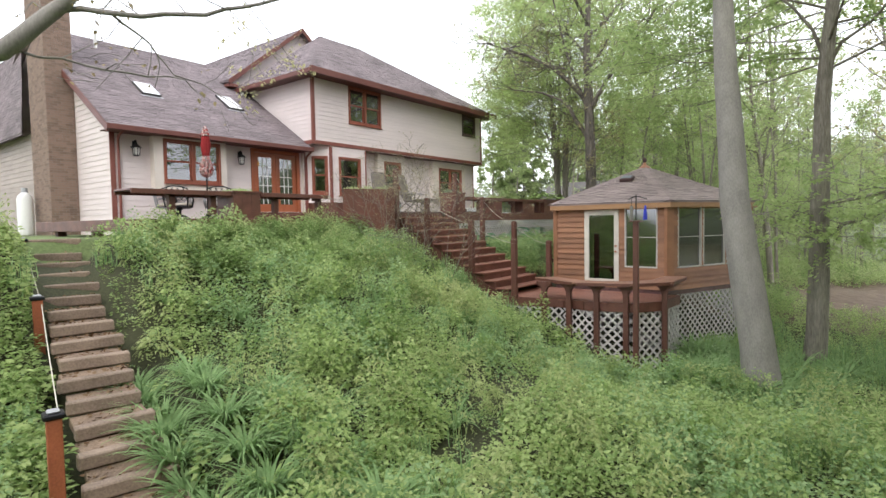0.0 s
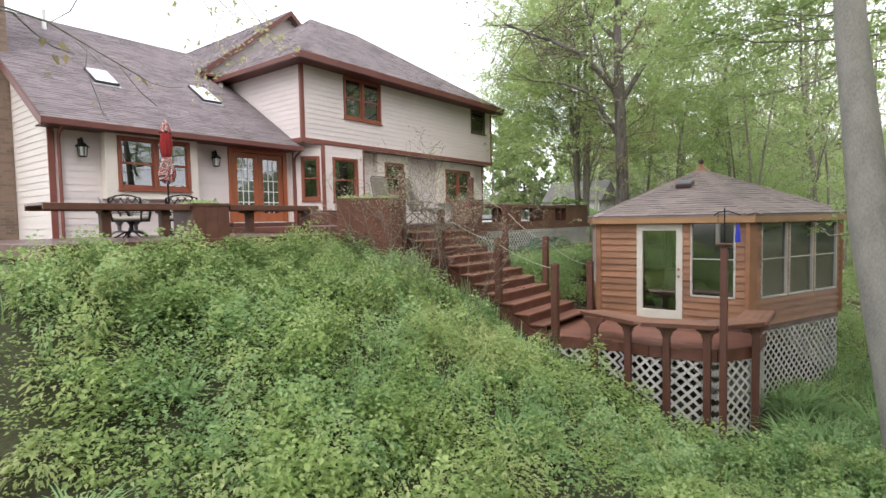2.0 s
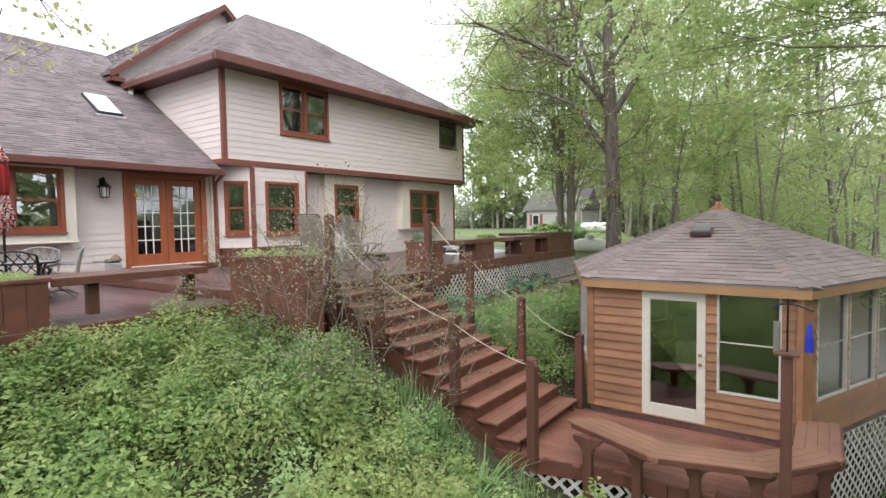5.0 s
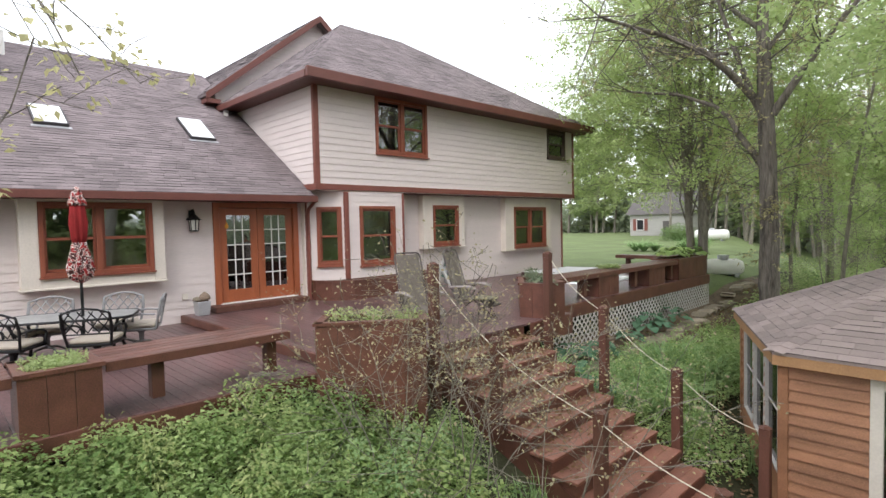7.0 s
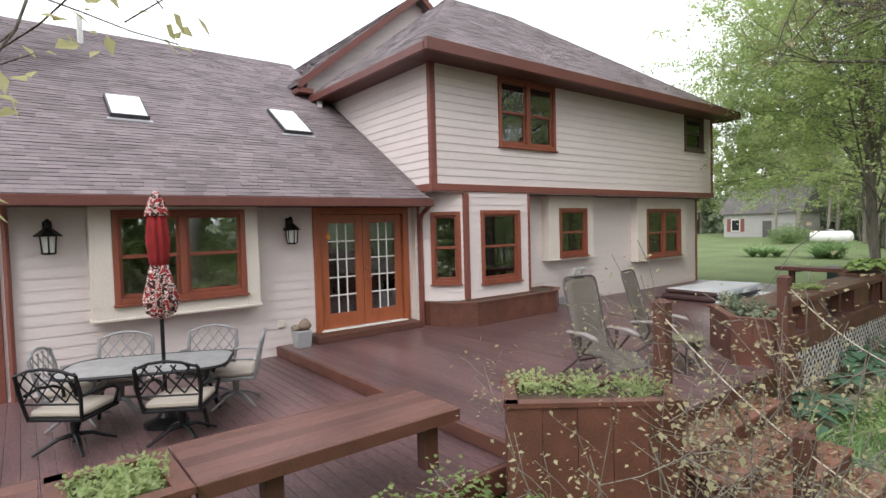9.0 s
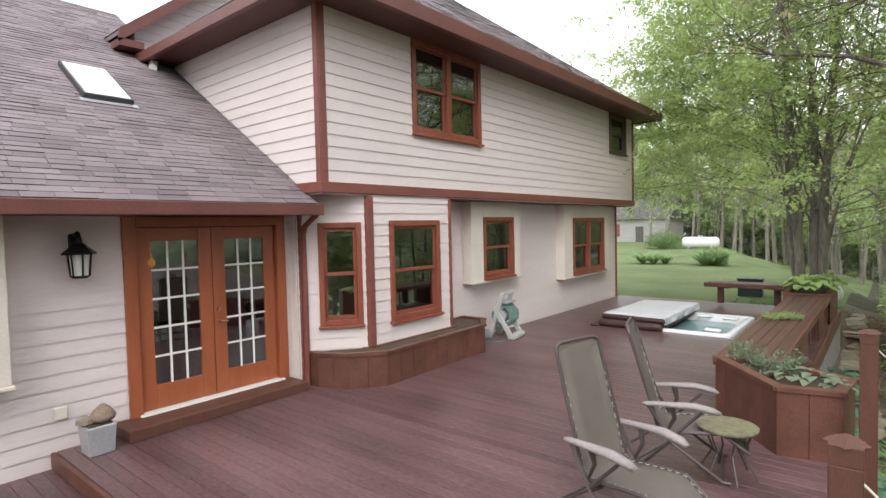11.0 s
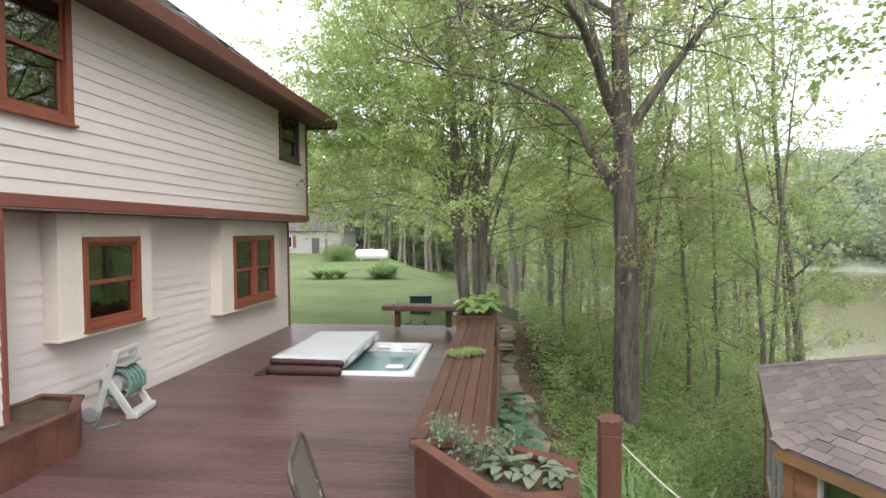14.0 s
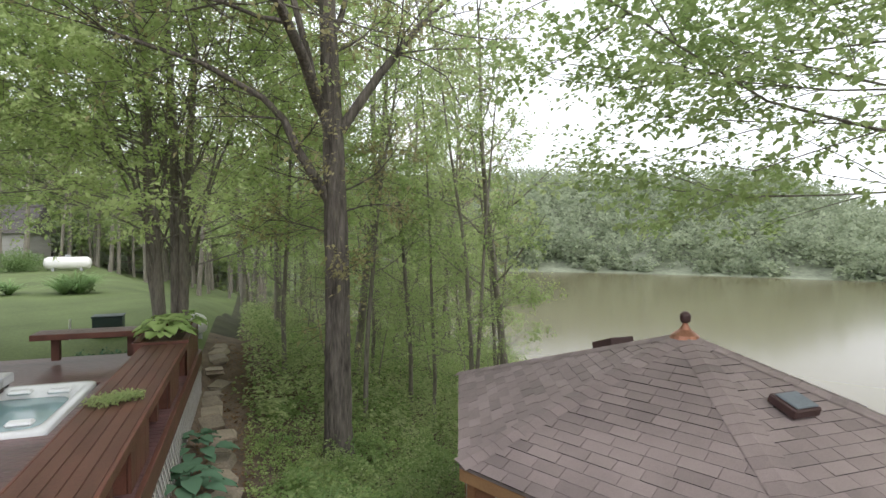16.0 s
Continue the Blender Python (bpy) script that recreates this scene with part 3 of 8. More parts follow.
def tabs_mesh(name, tabs, mat):
    v = np.array([[tuple(c) for c in q] for q in tabs]).reshape(-1, 3)
    f = (np.array(BOXF)[None] + (np.arange(len(tabs)) * 8)[:, None, None]).reshape(-1, 4)
    return shade_edges(raw(name, v, f, mat))


M_ROOFP = material("weathered mauve-grey shingle tab", (0.222, 0.182, 0.189), 0.9, 0.2, 0.7, 120, 0.5, piece=0.42)


def shingle_roof(name, label, planes, seed=1, singles=0):
    """Slabs under joined tabs."""
    th = thing(name, pose(0, 0, 0), label, "roof", kind="structure")
    bm = bmesh.new()
    tabs = []
    for i, (pts, shingled) in enumerate(planes):
        roof_plane(bm, pts)
        if shingled:
            tabs += shingle_tabs(pts, seed=seed + i)
    part("deck_boards", bm, M_ROOF, th)
    for q in tabs[:singles]:
        piece("shingle", shade_edges(raw("shingle", [tuple(c - q[0]) for c in q], BOXF, M_ROOFP)), th, Matrix.Translation(q[0]))
    ob = new("shingles", tabs_mesh("shingles", tabs[singles:], M_ROOF))
    ob.parent = th
    tagged(ob, kind="stuff")
    return th


FE, FR = (-16.22, 2.62), (-22.9, 6.94)
shingle_roof("roof_family", "mauve-grey shingled roof of the single-storey wing with skylights", [
    ([(FE[0], 6.85, FE[1]), (FE[0], 14.0, FE[1]), (FR[0], 14.0, FR[1]), (FR[0], 6.85, FR[1])], True),
    ([(-29.6, 14.0, FE[1]), (-29.6, 6.85, FE[1]), (FR[0], 6.85, FR[1]), (FR[0], 14.0, FR[1])], False)], 3, 300)
E0 = 5.47
PK, PK2 = (-18.85, 16.75, 8.15), (-18.85, 19.2, 8.15)
shingle_roof("roof_upper", "mauve-grey shingled hipped roof of the upper storey", [
    ([(-15.5, 13.5, E0), (-15.5, 26.1, E0), PK2, PK], True),
    ([(-20.62, 13.5, E0), (-15.5, 13.5, E0), PK], True),
    ([(-15.5, 26.1, E0), (-22.2, 26.1, E0), PK2], False),
    ([(-20.6, 19.2, 6.75), (-20.6, 13.55, 5.44), PK, PK2], False),
    ([(-22.2, 26.1, E0), (-20.6, 19.2, 6.75), PK2], False)], 11)
shingle_roof("roof_main", "mauve-grey shingled gable roof of the main house", [
    ([(-30, 13.15, 5.8), (-20.35, 13.15, 5.8), (-20.35, 16.95, 8.88), (-30, 16.95, 8.88)], True),
    ([(-20.35, 20.75, 5.8), (-30, 20.75, 5.8), (-30, 16.95, 8.88), (-20.35, 16.95, 8.88)], False)], 21)
shingle_roof("roof_far_wing", "mauve-grey shingled roof of the far wing", [
    ([(-36, 6.1, 2.8), (-21.0, 6.1, 2.8), (-22.45, 6.55, 4.55), (-24.0, 7.0, 6.3), (-36, 7.0, 6.3)], True)], 31)

# fascias, soffits, gutters
trim("fascia_upper", "red-brown fascia and gutter of the upper eaves", (-15.52, -15.42, 13.44, 26.16, E0 - 0.19, E0 + 0.045), (-20.9, -15.52, 13.42, 13.5, E0 - 0.19, E0 - 0.02), (-22.2, -15.52, 26.1, 26.17, E0 - 0.19, E0 - 0.02), mat=M_FASCIA)
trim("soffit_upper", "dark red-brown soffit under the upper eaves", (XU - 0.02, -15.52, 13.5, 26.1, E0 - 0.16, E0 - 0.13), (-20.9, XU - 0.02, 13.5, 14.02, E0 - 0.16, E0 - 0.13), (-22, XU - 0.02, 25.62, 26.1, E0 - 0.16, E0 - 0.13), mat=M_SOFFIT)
trim("fascia_family", "red-brown gutter along the lower eaves", (-16.24, -16.12, 6.8, 14.05, FE[1] - 0.16, FE[1] - 0.01), mat=M_FASCIA)
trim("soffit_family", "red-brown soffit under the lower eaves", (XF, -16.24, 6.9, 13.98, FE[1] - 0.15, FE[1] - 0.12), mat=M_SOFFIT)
bm = bmesh.new()
for s in (1, -1):
    y0 = 16.95 - s * 3.85
    prof = [(y0, 5.78), (16.95, 8.90), (16.95, 8.68), (y0, 5.56)]
    a = [bm.verts.new((-20.30, y, z)) for y, z in prof]
    b = [bm.verts.new((-20.36, y, z)) for y, z in prof]
    bm.faces.new(a); bm.faces.new(b[::-1])
    for i in range(4):
        bm.faces.new((a[i], a[(i + 1) % 4], b[(i + 1) % 4], b[i]))
box(bm, -20.7, -20.3, 13.1, 13.5, 5.5, 5.62)
tagged(part("trim_rake", bm, M_FASCIA), "red-brown rake boards of the high gable", "trim", kind="structure")
bm = bmesh.new()
for y0, y1 in ((6.82, 6.86),):
    prof = [(FE[0], FE[1] - 0.02), (FR[0], FR[1] - 0.02), (FR[0], FR[1] - 0.24), (FE[0], FE[1] - 0.24)]
    a = [bm.verts.new((x, y0, z)) for x, z in prof]
    b = [bm.verts.new((x, y1, z)) for x, z in prof]
    bm.faces.new(a); bm.faces.new(b[::-1])
    for i in range(4):
        bm.faces.new((a[i], a[(i + 1) % 4], b[(i + 1) % 4], b[i]))
tagged(part("trim_rake", bm, M_FASCIA), "red-brown rake board of the low wing", "trim", kind="structure")

# ---- windows and doors of the house ----
double_hung(1, EAST(XU, 15.86, 3.79), 1.89, 1.53, "pair of orange-brown wooden double-hung windows reflecting trees", units=2)
double_hung(2, EAST(XU, 23.84, 4.22), 1.2, 1.08, "small dark wooden double-hung window under the eaves", units=1, mat=M_DARKFRAME)
double_hung(3, pose(-16.75, 14.02, 0, 0, 0, bay_a - 90) @ Matrix.Translation((0, 0.3, 0.85)), 0.63, 1.51, "narrow orange-brown double-hung bay window", trim=0.08)
double_hung(4, EAST(XU, 15.26, 0.80), 1.2, 1.58, "orange-brown double-hung window in the bay front", trim=0.09)


def box_bay(n, y0, y1, z0, z1, wy0, wy1, wz0, wz1, x_wall, x_front, units, label):
    """A shallow cream box that stands out from the wall and holds a window."""
    w = thing(f"trim_box_bay_{n}", pose(x_wall, 0, 0), "cream painted box bay around a window", "trim", kind="structure")
    d = x_front - x_wall
    bm = bmesh.new()
    box(bm, 0, d, y0, wy0, z0, z1, 0.006)
    box(bm, 0, d, wy1, y1, z0, z1, 0.006)
    box(bm, 0, d, wy0, wy1, wz1, z1)
    box(bm, 0, d, wy0, wy1, z0, wz0)
    part("casing", bm, M_CREAM, w)
    part("sill_board", B(0, d + 0.03, y0 - 0.02, y1 + 0.02, z0 - 0.04, z0, 0.006), M_CREAM, w)
    double_hung(n, EAST(x_front - 0.02, wy0, wz0), wy1 - wy0, wz1 - wz0, label, units=units, trim=0.08)


box_bay(5, 17.82, 19.62, 1.16, 2.74, 18.22, 19.34, 1.2, 2.44, XL, XL + 0.24, 1, "orange-brown double-hung window in a cream box bay")
box_bay(6, 21.72, 24.5, 0.9, 2.74, 22.2, 24.16, 0.96, 2.42, XL, XL + 0.24, 2, "pair of orange-brown windows in a cream box bay")
box_bay(7, 8.26, 10.66, 0.84, 2.47, 8.54, 10.44, 1.04, 2.42, XF, XF + 0.30, 2, "large pair of orange-brown windows in a cream box bay")


def french_doors():
    d = thing("door_1", EAST(XF, 11.77, 0.1), "pair of closed orange-brown glazed doors with white grilles", "door", kind="structure")
    W, Hh = 2.13, 2.36
    bm = bmesh.new()
    box(bm, -0.1, 0.05, 0, 0.14, 0, Hh, 0.006)
    box(bm, -0.1, 0.05, W - 0.14, W, 0, Hh, 0.006)
    box(bm, -0.1, 0.05, 0.14, W - 0.14, 2.24, Hh, 0.006)
    part("door_frame", bm, M_FRAME, d)
    part("threshold", B(-0.1, 0.1, 0.1, W - 0.1, 0.0, 0.05, 0.005), M_WHITE, d, "pale metal threshold")
    for k in range(2):
        a = 0.15 + k * (W / 2 - 0.145)
        b = a + W / 2 - 0.155
        bm = bmesh.new()
        st = 0.17
        box(bm, -0.06, -0.015, a, a + st, 0.055, 2.23, 0.004)
        box(bm, -0.06, -0.015, b - st, b, 0.055, 2.23, 0.004)
        box(bm, -0.06, -0.015, a + st, b - st, 0.055, 0.34, 0.004)
        box(bm, -0.06, -0.015, a + st, b - st, 2.07, 2.23, 0.004)
        leaf = part("door_leaf", bm, M_FRAME, d)
        p = part("pane", B(-0.04, -0.034, a + st, b - st, 0.34, 2.07), M_GLASS, leaf, "clear reflecting glass pane")
        p.visible_shadow = False
        bm = bmesh.new()
        w = (b - a - 2 * st)
        for i in (1, 2):
            c = a + st + w * i / 3
            box(bm, -0.03, -0.02, c - 0.0125, c + 0.0125, 0.34, 2.07)
        for i in range(1, 5):
            c = 0.34 + 1.73 * i / 5
            box(bm, -0.031, -0.021, a + st, b - st, c - 0.0125, c + 0.0125)
        part("grille", bm, M_WHITE, leaf, "white grille of fifteen lights")
        if k == 1:
            h = T([(-0.015, a + 0.06, 1.0), (0.04, a + 0.06, 1.0), (0.045, a + 0.16, 0.995)], 0.011, 6)
            part("handle", h, M_COPPER, leaf, "bronze lever handle")
            part("deadbolt", T([(-0.015, a + 0.06, 1.16), (0.02, a + 0.06, 1.16)], 0.028, 10), M_COPPER, leaf, "bronze deadbolt")


french_doors()
trim("doorstep", "dark red-brown wooden step below the glazed doors", (XF, -16.45, 11.6, 13.93, 0.0, 0.13), mat=M_POST)
M_AMBER = material("amber glass ornament", (0.75, 0.33, 0.05), 0.2, 0.15, 20, 60, 0.0)
bm = bmesh.new()
tube(bm, [(0, 0, 0.0), (0, 0, 0.02), (0, 0, 0.05), (0, 0, 0.085), (0, 0, 0.12), (0, 0, 0.16)], [0.012, 0.04, 0.052, 0.042, 0.022, 0.006], 12)
for v in bm.verts:
    v.co.x *= 0.2
k = thing("suncatcher", pose(XF - 0.02, 12.09, 1.86), "small pear-shaped amber glass ornament on the door pane", "ornament")
part("glass_drop", bm, M_AMBER, k)


def skylight(y0, x_top, x_bot, wide=0.62):
    s = 0.647
    zr = lambda x: FE[1] + s * (FE[0] - x)
    ang = math.degrees(math.atan(s))
    at = pose(x_bot, y0, zr(x_bot) + 0.01, 0, ang, 0)
    ln = (x_bot - x_top) / math.cos(radians(ang))
    k = thing("skylight", at, "flat skylight with a white pane in a dark metal kerb", "skylight", "skylights on the roof")
    bm = bmesh.new()
    box(bm, -ln, -ln + 0.035, 0, wide, 0, 0.085, 0.004)
    box(bm, -0.035, 0, 0, wide, 0, 0.085, 0.004)
    box(bm, -ln + 0.035, -0.035, 0, 0.035, 0, 0.085, 0.004)
    box(bm, -ln + 0.035, -0.035, wide - 0.035, wide, 0, 0.085, 0.004)
    part("kerb", bm, M_KERB, k, "dark bronze metal kerb")
    part("pane", B(-ln + 0.03, -0.03, 0.03, wide - 0.03, 0.05, 0.09, 0.008), M_SKYPANE, k, "milky white acrylic pane")
    part("flashing", B(0.0, 0.09, -0.05, wide + 0.05, 0.003, 0.014, 0.002), M_GALV, k, "pale metal flashing")


M_KERB = material("dark bronze metal", (0.075, 0.07, 0.075), 0.5, 0.12, 3, 40, 0.05, metal=0.3)
M_SKYPANE = material("bright milky acrylic", (0.86, 0.87, 0.88), 0.15, 0.03, 2, 20, 0.0, spec=0.6)


skylight(8.82, -19.3, -18.5)
skylight(11.95, -19.45, -18.47)

# wall lanterns
def lantern(y):
    k = thing("wall_lantern", EAST(XF + 0.02, y, 1.78), "black wall lantern with frosted panes", "lamp", "wall lanterns by the doors")
    bm = bmesh.new()
    box(bm, 0, 0.03, -0.055, 0.055, 0.26, 0.5, 0.015)
    part("backplate", bm, M_BLACK, k)
    part("arm", T([(0.02, 0, 0.42), (0.06, 0, 0.49), (0.12, 0, 0.5), (0.16, 0, 0.45), (0.16, 0, 0.39)], [0.02, 0.025, 0.028, 0.03, 0.035], 8), M_BLACK, k)
    part("roof", T([(0.16, 0, 0.28), (0.16, 0, 0.295), (0.16, 0, 0.35), (0.16, 0, 0.4)], [0.165, 0.165, 0.1, 0.045], 6), M_BLACK, k)
    for i in range(6):
        a = i * math.pi / 3
        part("cage_bar", T([(0.16 + 0.085 * math.cos(a), 0.085 * math.sin(a), 0.05), (0.16 + 0.105 * math.cos(a), 0.105 * math.sin(a), 0.285)], 0.011, 4), M_BLACK, k)
    part("base_ring", T([(0.16, 0, 0.03), (0.16, 0, 0.06)], [0.07, 0.1], 6), M_BLACK, k)
    part("diffuser", T([(0.16, 0, 0.055), (0.16, 0, 0.28)], [0.078, 0.095], 6), M_LAMPGLASS, k, "frosted glass body")


lantern(7.8)
lantern(11.3)
# downspouts, vent pipes, security light
def downspout(y, x, z0, z1):
    tagged(part("downspout", T([(-16.25, y, z1 + 0.02), (x + 0.12, y, z1 - 0.18), (x + 0.07, y, z1 - 0.3), (x + 0.07, y, z0)], 0.04, 8), M_TRIM),
           "red-brown metal downspout on the wall", "downspout")


downspout(7.34, XF, -0.17, 2.55)
downspout(14.07, -16.72, 0.0, 2.5)
tagged(part("vent_pipe", T([(-22.0, 8.75, 6.3), (-22.0, 8.75, 6.95)], 0.06, 10), M_WHITE), "white plumbing vent pipe on the roof", "pipe")
k = thing("security_light", pose(-20.2, 13.6, 5.2), "white twin security light under the eaves", "lamp")
part("base", B(-0.06, 0.06, -0.06, 0.06, 0.02, 0.1, 0.01), M_WHITE, k)
part("lamp_head", T([(0.04, 0, 0.03), (0.16, -0.08, -0.06)], [0.04, 0.07], 10), M_WHITE, k)

# ---- chimney ----
def chimney():
    k = thing("chimney", pose(0, 0, 0), "tall tan-brown brick chimney against the gable end", "chimney")
    x0, x1, y0, y1, z0, z1 = -21.05, -19.46, 6.36, 7.13, -0.6, 8.6
    part("core", B(x0 + 0.012, x1 - 0.012, y0 + 0.012, y1, z0, z1), M_MORTAR, k)
    rows, bl, bh = int((z1 - z0) / 0.075), 0.2, 0.075
    tabs = []
    for r in range(rows):
        z = z0 + r * bh
        for face in (0, 1):
            ln = (x1 - x0) if face == 0 else (y1 - y0)
            p = -(bl / 2) * (r % 2)
            while p < ln:
                a, b = max(p, 0) + 0.005, min(p + bl, ln) - 0.005
                p += bl
                if b - a < 0.03:
                    continue
                if face == 0:
                    q = (x0 + a, x0 + b, y0, y0 + 0.012, z + 0.005, z + bh - 0.005)
                else:
                    q = (x1 - 0.012, x1, y0 + a, y0 + b, z + 0.005, z + bh - 0.005)
                tabs.append(q)
    V = []
    for x0_, x1_, y0_, y1_, a, b in tabs:
        V += [(x0_, y0_, a), (x1_, y0_, a), (x1_, y1_, a), (x0_, y1_, a), (x0_, y0_, b), (x1_, y0_, b), (x1_, y1_, b), (x0_, y1_, b)]
    F = (np.array(((0, 3, 2, 1), (4, 5, 6, 7), (0, 1, 5, 4), (1, 2, 6, 5), (2, 3, 7, 6), (3, 0, 4, 7)))[None] + (np.arange(len(tabs)) * 8)[:, None, None]).reshape(-1, 4)
    ob = new("bricks", raw("bricks", V, F, M_BRICK))
    ob.parent = k
    tagged(ob, kind="stuff")


chimney()

# ---- deck ----
def board_floor(name, label, rects, mat, along="y", wide=0.14, gap=0.004, thick=0.035, joist=None):
    """Boards laid side by side; rects: (x0, x1, y0, y1, z)."""
    k = thing(name, pose(0, 0, 0), label, "deck", kind="structure")
    for x0, x1, y0, y1, z in rects:
        cache = {}
        if along == "y":
            n = round((x1 - x0) / wide)
            wide_ = (x1 - x0) / n
            for i in range(n):
                a = x0 + i * wide_
                if y1 - y0 not in cache:
                    cache[y1 - y0] = mesh_from(B(0, wide_ - gap, 0, y1 - y0, -thick, 0, 0.003), "board")
                    cache[y1 - y0].materials.append(mat)
                piece("plank", cache[y1 - y0], k, Matrix.Translation((a, y0, z)))
        else:
            n = round((y1 - y0) / wide)
            wide_ = (y1 - y0) / n
            if x1 - x0 not in cache:
                cache[x1 - x0] = mesh_from(B(0, x1 - x0, 0, wide_ - gap, -thick, 0, 0.003), "board")
                cache[x1 - x0].materials.append(mat)
            for i in range(n):
                piece("plank", cache[x1 - x0], k, Matrix.Translation((x0, y0 + i * wide_, z)))
    return k


TX0, TX1, TY0, TY1 = -14.95, -12.45, 20.75, 23.35     # the sunken tub
board_floor("floor_deck_upper", "dark red-brown stained deck boards of the upper level",
            [(-16.88, -10.45, 11.05, 16.3, 0.0), (-16.6, -11.1, 16.3, TY0, 0.0), (-16.6, TX0, TY0, TY1, 0.0), (TX1, -11.1, TY0, TY1, 0.0), (-16.6, -11.1, TY1, 25.75, 0.0)], M_DECK, "x")
board_floor("floor_deck_lower", "dark red-brown stained deck boards of the lower level", [(-16.88, -11.1, 5.3, 11.05, -0.17)], M_DECK, "x")
trim("trim_deck_edge", "dark red-brown deck rim boards", (-11.1, -11.04, 5.24, 11.0, -0.42, -0.172), (-16.9, -11.1, 5.24, 5.3, -0.42, -0.172), (-16.9, -11.1, 11.0, 11.046, -0.166, -0.002),
     (-11.1, -11.04, 16.3, 25.75, -0.3, -0.002), (-10.45, -10.41, 14.9, 16.3, -0.4, -0.002), (-11.04, -10.45, 11.0, 11.046, -1.1, -0.002), (-10.45, -10.41, 11.0, 12.4, -1.1, -0.002), (-16.6, -11.1, 25.75, 25.8, -0.3, -0.002), mat=M_BENCH)
for q in ((-15.9, 5.5), (-13.5, 5.5), (-11.35, 5.5), (-11.35, 8.0), (-11.35, 10.7)):
    tagged(part("deck_pier", B(q[0] - 0.1, q[0] + 0.1, q[1] - 0.1, q[1] + 0.1, -1.0, -0.42, 0.01), M_POST), "dark timber pier under the deck", "post", "deck piers")


def corbel(bm, x, y, z, dx):
    """A post with a scrolled bracket that carries a bench top."""
    box(bm, x - 0.07, x + 0.07, y - 0.07, y + 0.07, z - 0.55, z - 0.04, 0.008)
    box(bm, x - 0.07 - 0.16 * (dx < 0), x + 0.07 + 0.16 * (dx > 0), y - 0.045, y + 0.045, z - 0.16, z - 0.04, 0.01)


def bench_run(name, label, x0, x1, y0, y1, z, posts, boards=5, along="y", top=None):
    top = top or M_BENCH
    k = thing(name, pose(0, 0, 0), label, "bench")
    n = boards
    for i in range(n):
        if along == "y":
            w = (x1 - x0) / n
            part("slat", B(x0 + i * w, x0 + (i + 1) * w - 0.006, y0, y1, z - 0.04, z, 0.005), top, k)
        else:
            w = (y1 - y0) / n
            part("slat", B(x0, x1, y0 + i * w, y0 + (i + 1) * w - 0.006, z - 0.04, z, 0.005), top, k)
    bm = bmesh.new()
    if along == "y":
        box(bm, x1 - 0.005, x1 + 0.035, y0, y1, z - 0.11, z - 0.002, 0.006)
        box(bm, x0 - 0.035, x0 - 0.002, y0, y1, z - 0.11, z - 0.002, 0.006)
    else:
        box(bm, x0, x1, y0 - 0.035, y0 - 0.001, z - 0.11, z - 0.002, 0.006)
        box(bm, x0, x1, y1 - 0.004, y1 + 0.035, z - 0.11, z - 0.002, 0.006)
    part("apron", bm, M_BENCH, k)
    for px, py, dx in posts:
        bm = bmesh.new()
        corbel(bm, px, py, z, dx)
        part("leg", bm, M_POST, k)
    return k


def planter(name, label, poly, z0, z1, cap=0.09, soil=0.06):
    """A boarded box with a broad cap rail, filled with soil."""
    k = thing(name, pose(0, 0, 0), label, "planter")
    c = Vector((sum(p[0] for p in poly) / len(poly), sum(p[1] for p in poly) / len(poly)))
    for i, (a, b) in enumerate(zip(poly, poly[1:] + poly[:1])):
        a, b = Vector(a), Vector(b)
        d = (b - a).normalized()
        nin = Vector((-d.y, d.x))
        if nin.dot(c - a) < 0:
            nin = -nin
        nb = max(1, round((b - a).length / 0.27))
        for j in range(nb):
            p, q = a + (b - a) * (j / nb), a + (b - a) * ((j + 1) / nb) - d * 0.005
            part("side_board", prism(bmesh.new(), [p, q, q + nin * 0.035, p + nin * 0.035], z0, z1 - 0.04), M_BENCH, k)
        e = nin * 0.02
        part("cap_board", prism(bmesh.new(), [a - e - d * 0.03, b - e + d * 0.03, b + nin * cap + d * 0.02, a + nin * cap - d * 0.02], z1 - 0.04, z1 + 0.003 * (i % 3)), M_BENCH, k)
    inner = [tuple(Vector(p) + (c - Vector(p)) * 0.08) for p in poly]
    part("soil", prism(bmesh.new(), inner, z0 + 0.02, z1 - soil), M_SOIL, k, "dark soil and mulch")
    return k


bench_run("bench", "long red-brown deck bench on bracketed legs", -11.92, -11.14, 5.3, 7.52, 0.465, [(-11.33, 6.2, -1), (-11.33, 7.15, -1)], top=M_BENCHSHEEN)
bench_run("bench", "long red-brown deck bench on bracketed legs", -11.92, -11.14, 8.3, 10.45, 0.465, [(-11.33, 8.85, -1), (-11.33, 10.25, -1)], top=M_BENCHSHEEN)
planter("planter", "red-brown boarded planter with low green plants between benches", [(-11.85, 7.57), (-11.08, 7.55), (-11.08, 8.26), (-11.85, 8.25)], -0.17, 0.48)
planter("planter", "red-brown boarded planter at the head of the stairs", [(-10.6, 10.52), (-9.7, 11.62), (-10.2, 12.05), (-11.1, 10.98)], -0.9, 0.61)
ledge = bench_run("bench", "long red-brown ledge bench along the deck edge", -11.78, -11.13, 16.55, 23.3, 0.6, [(-11.27, 17.0, -1), (-11.27, 18.15, -1), (-11.27, 20.75, -1), (-11.27, 23.1, -1)], top=M_LEDGE)
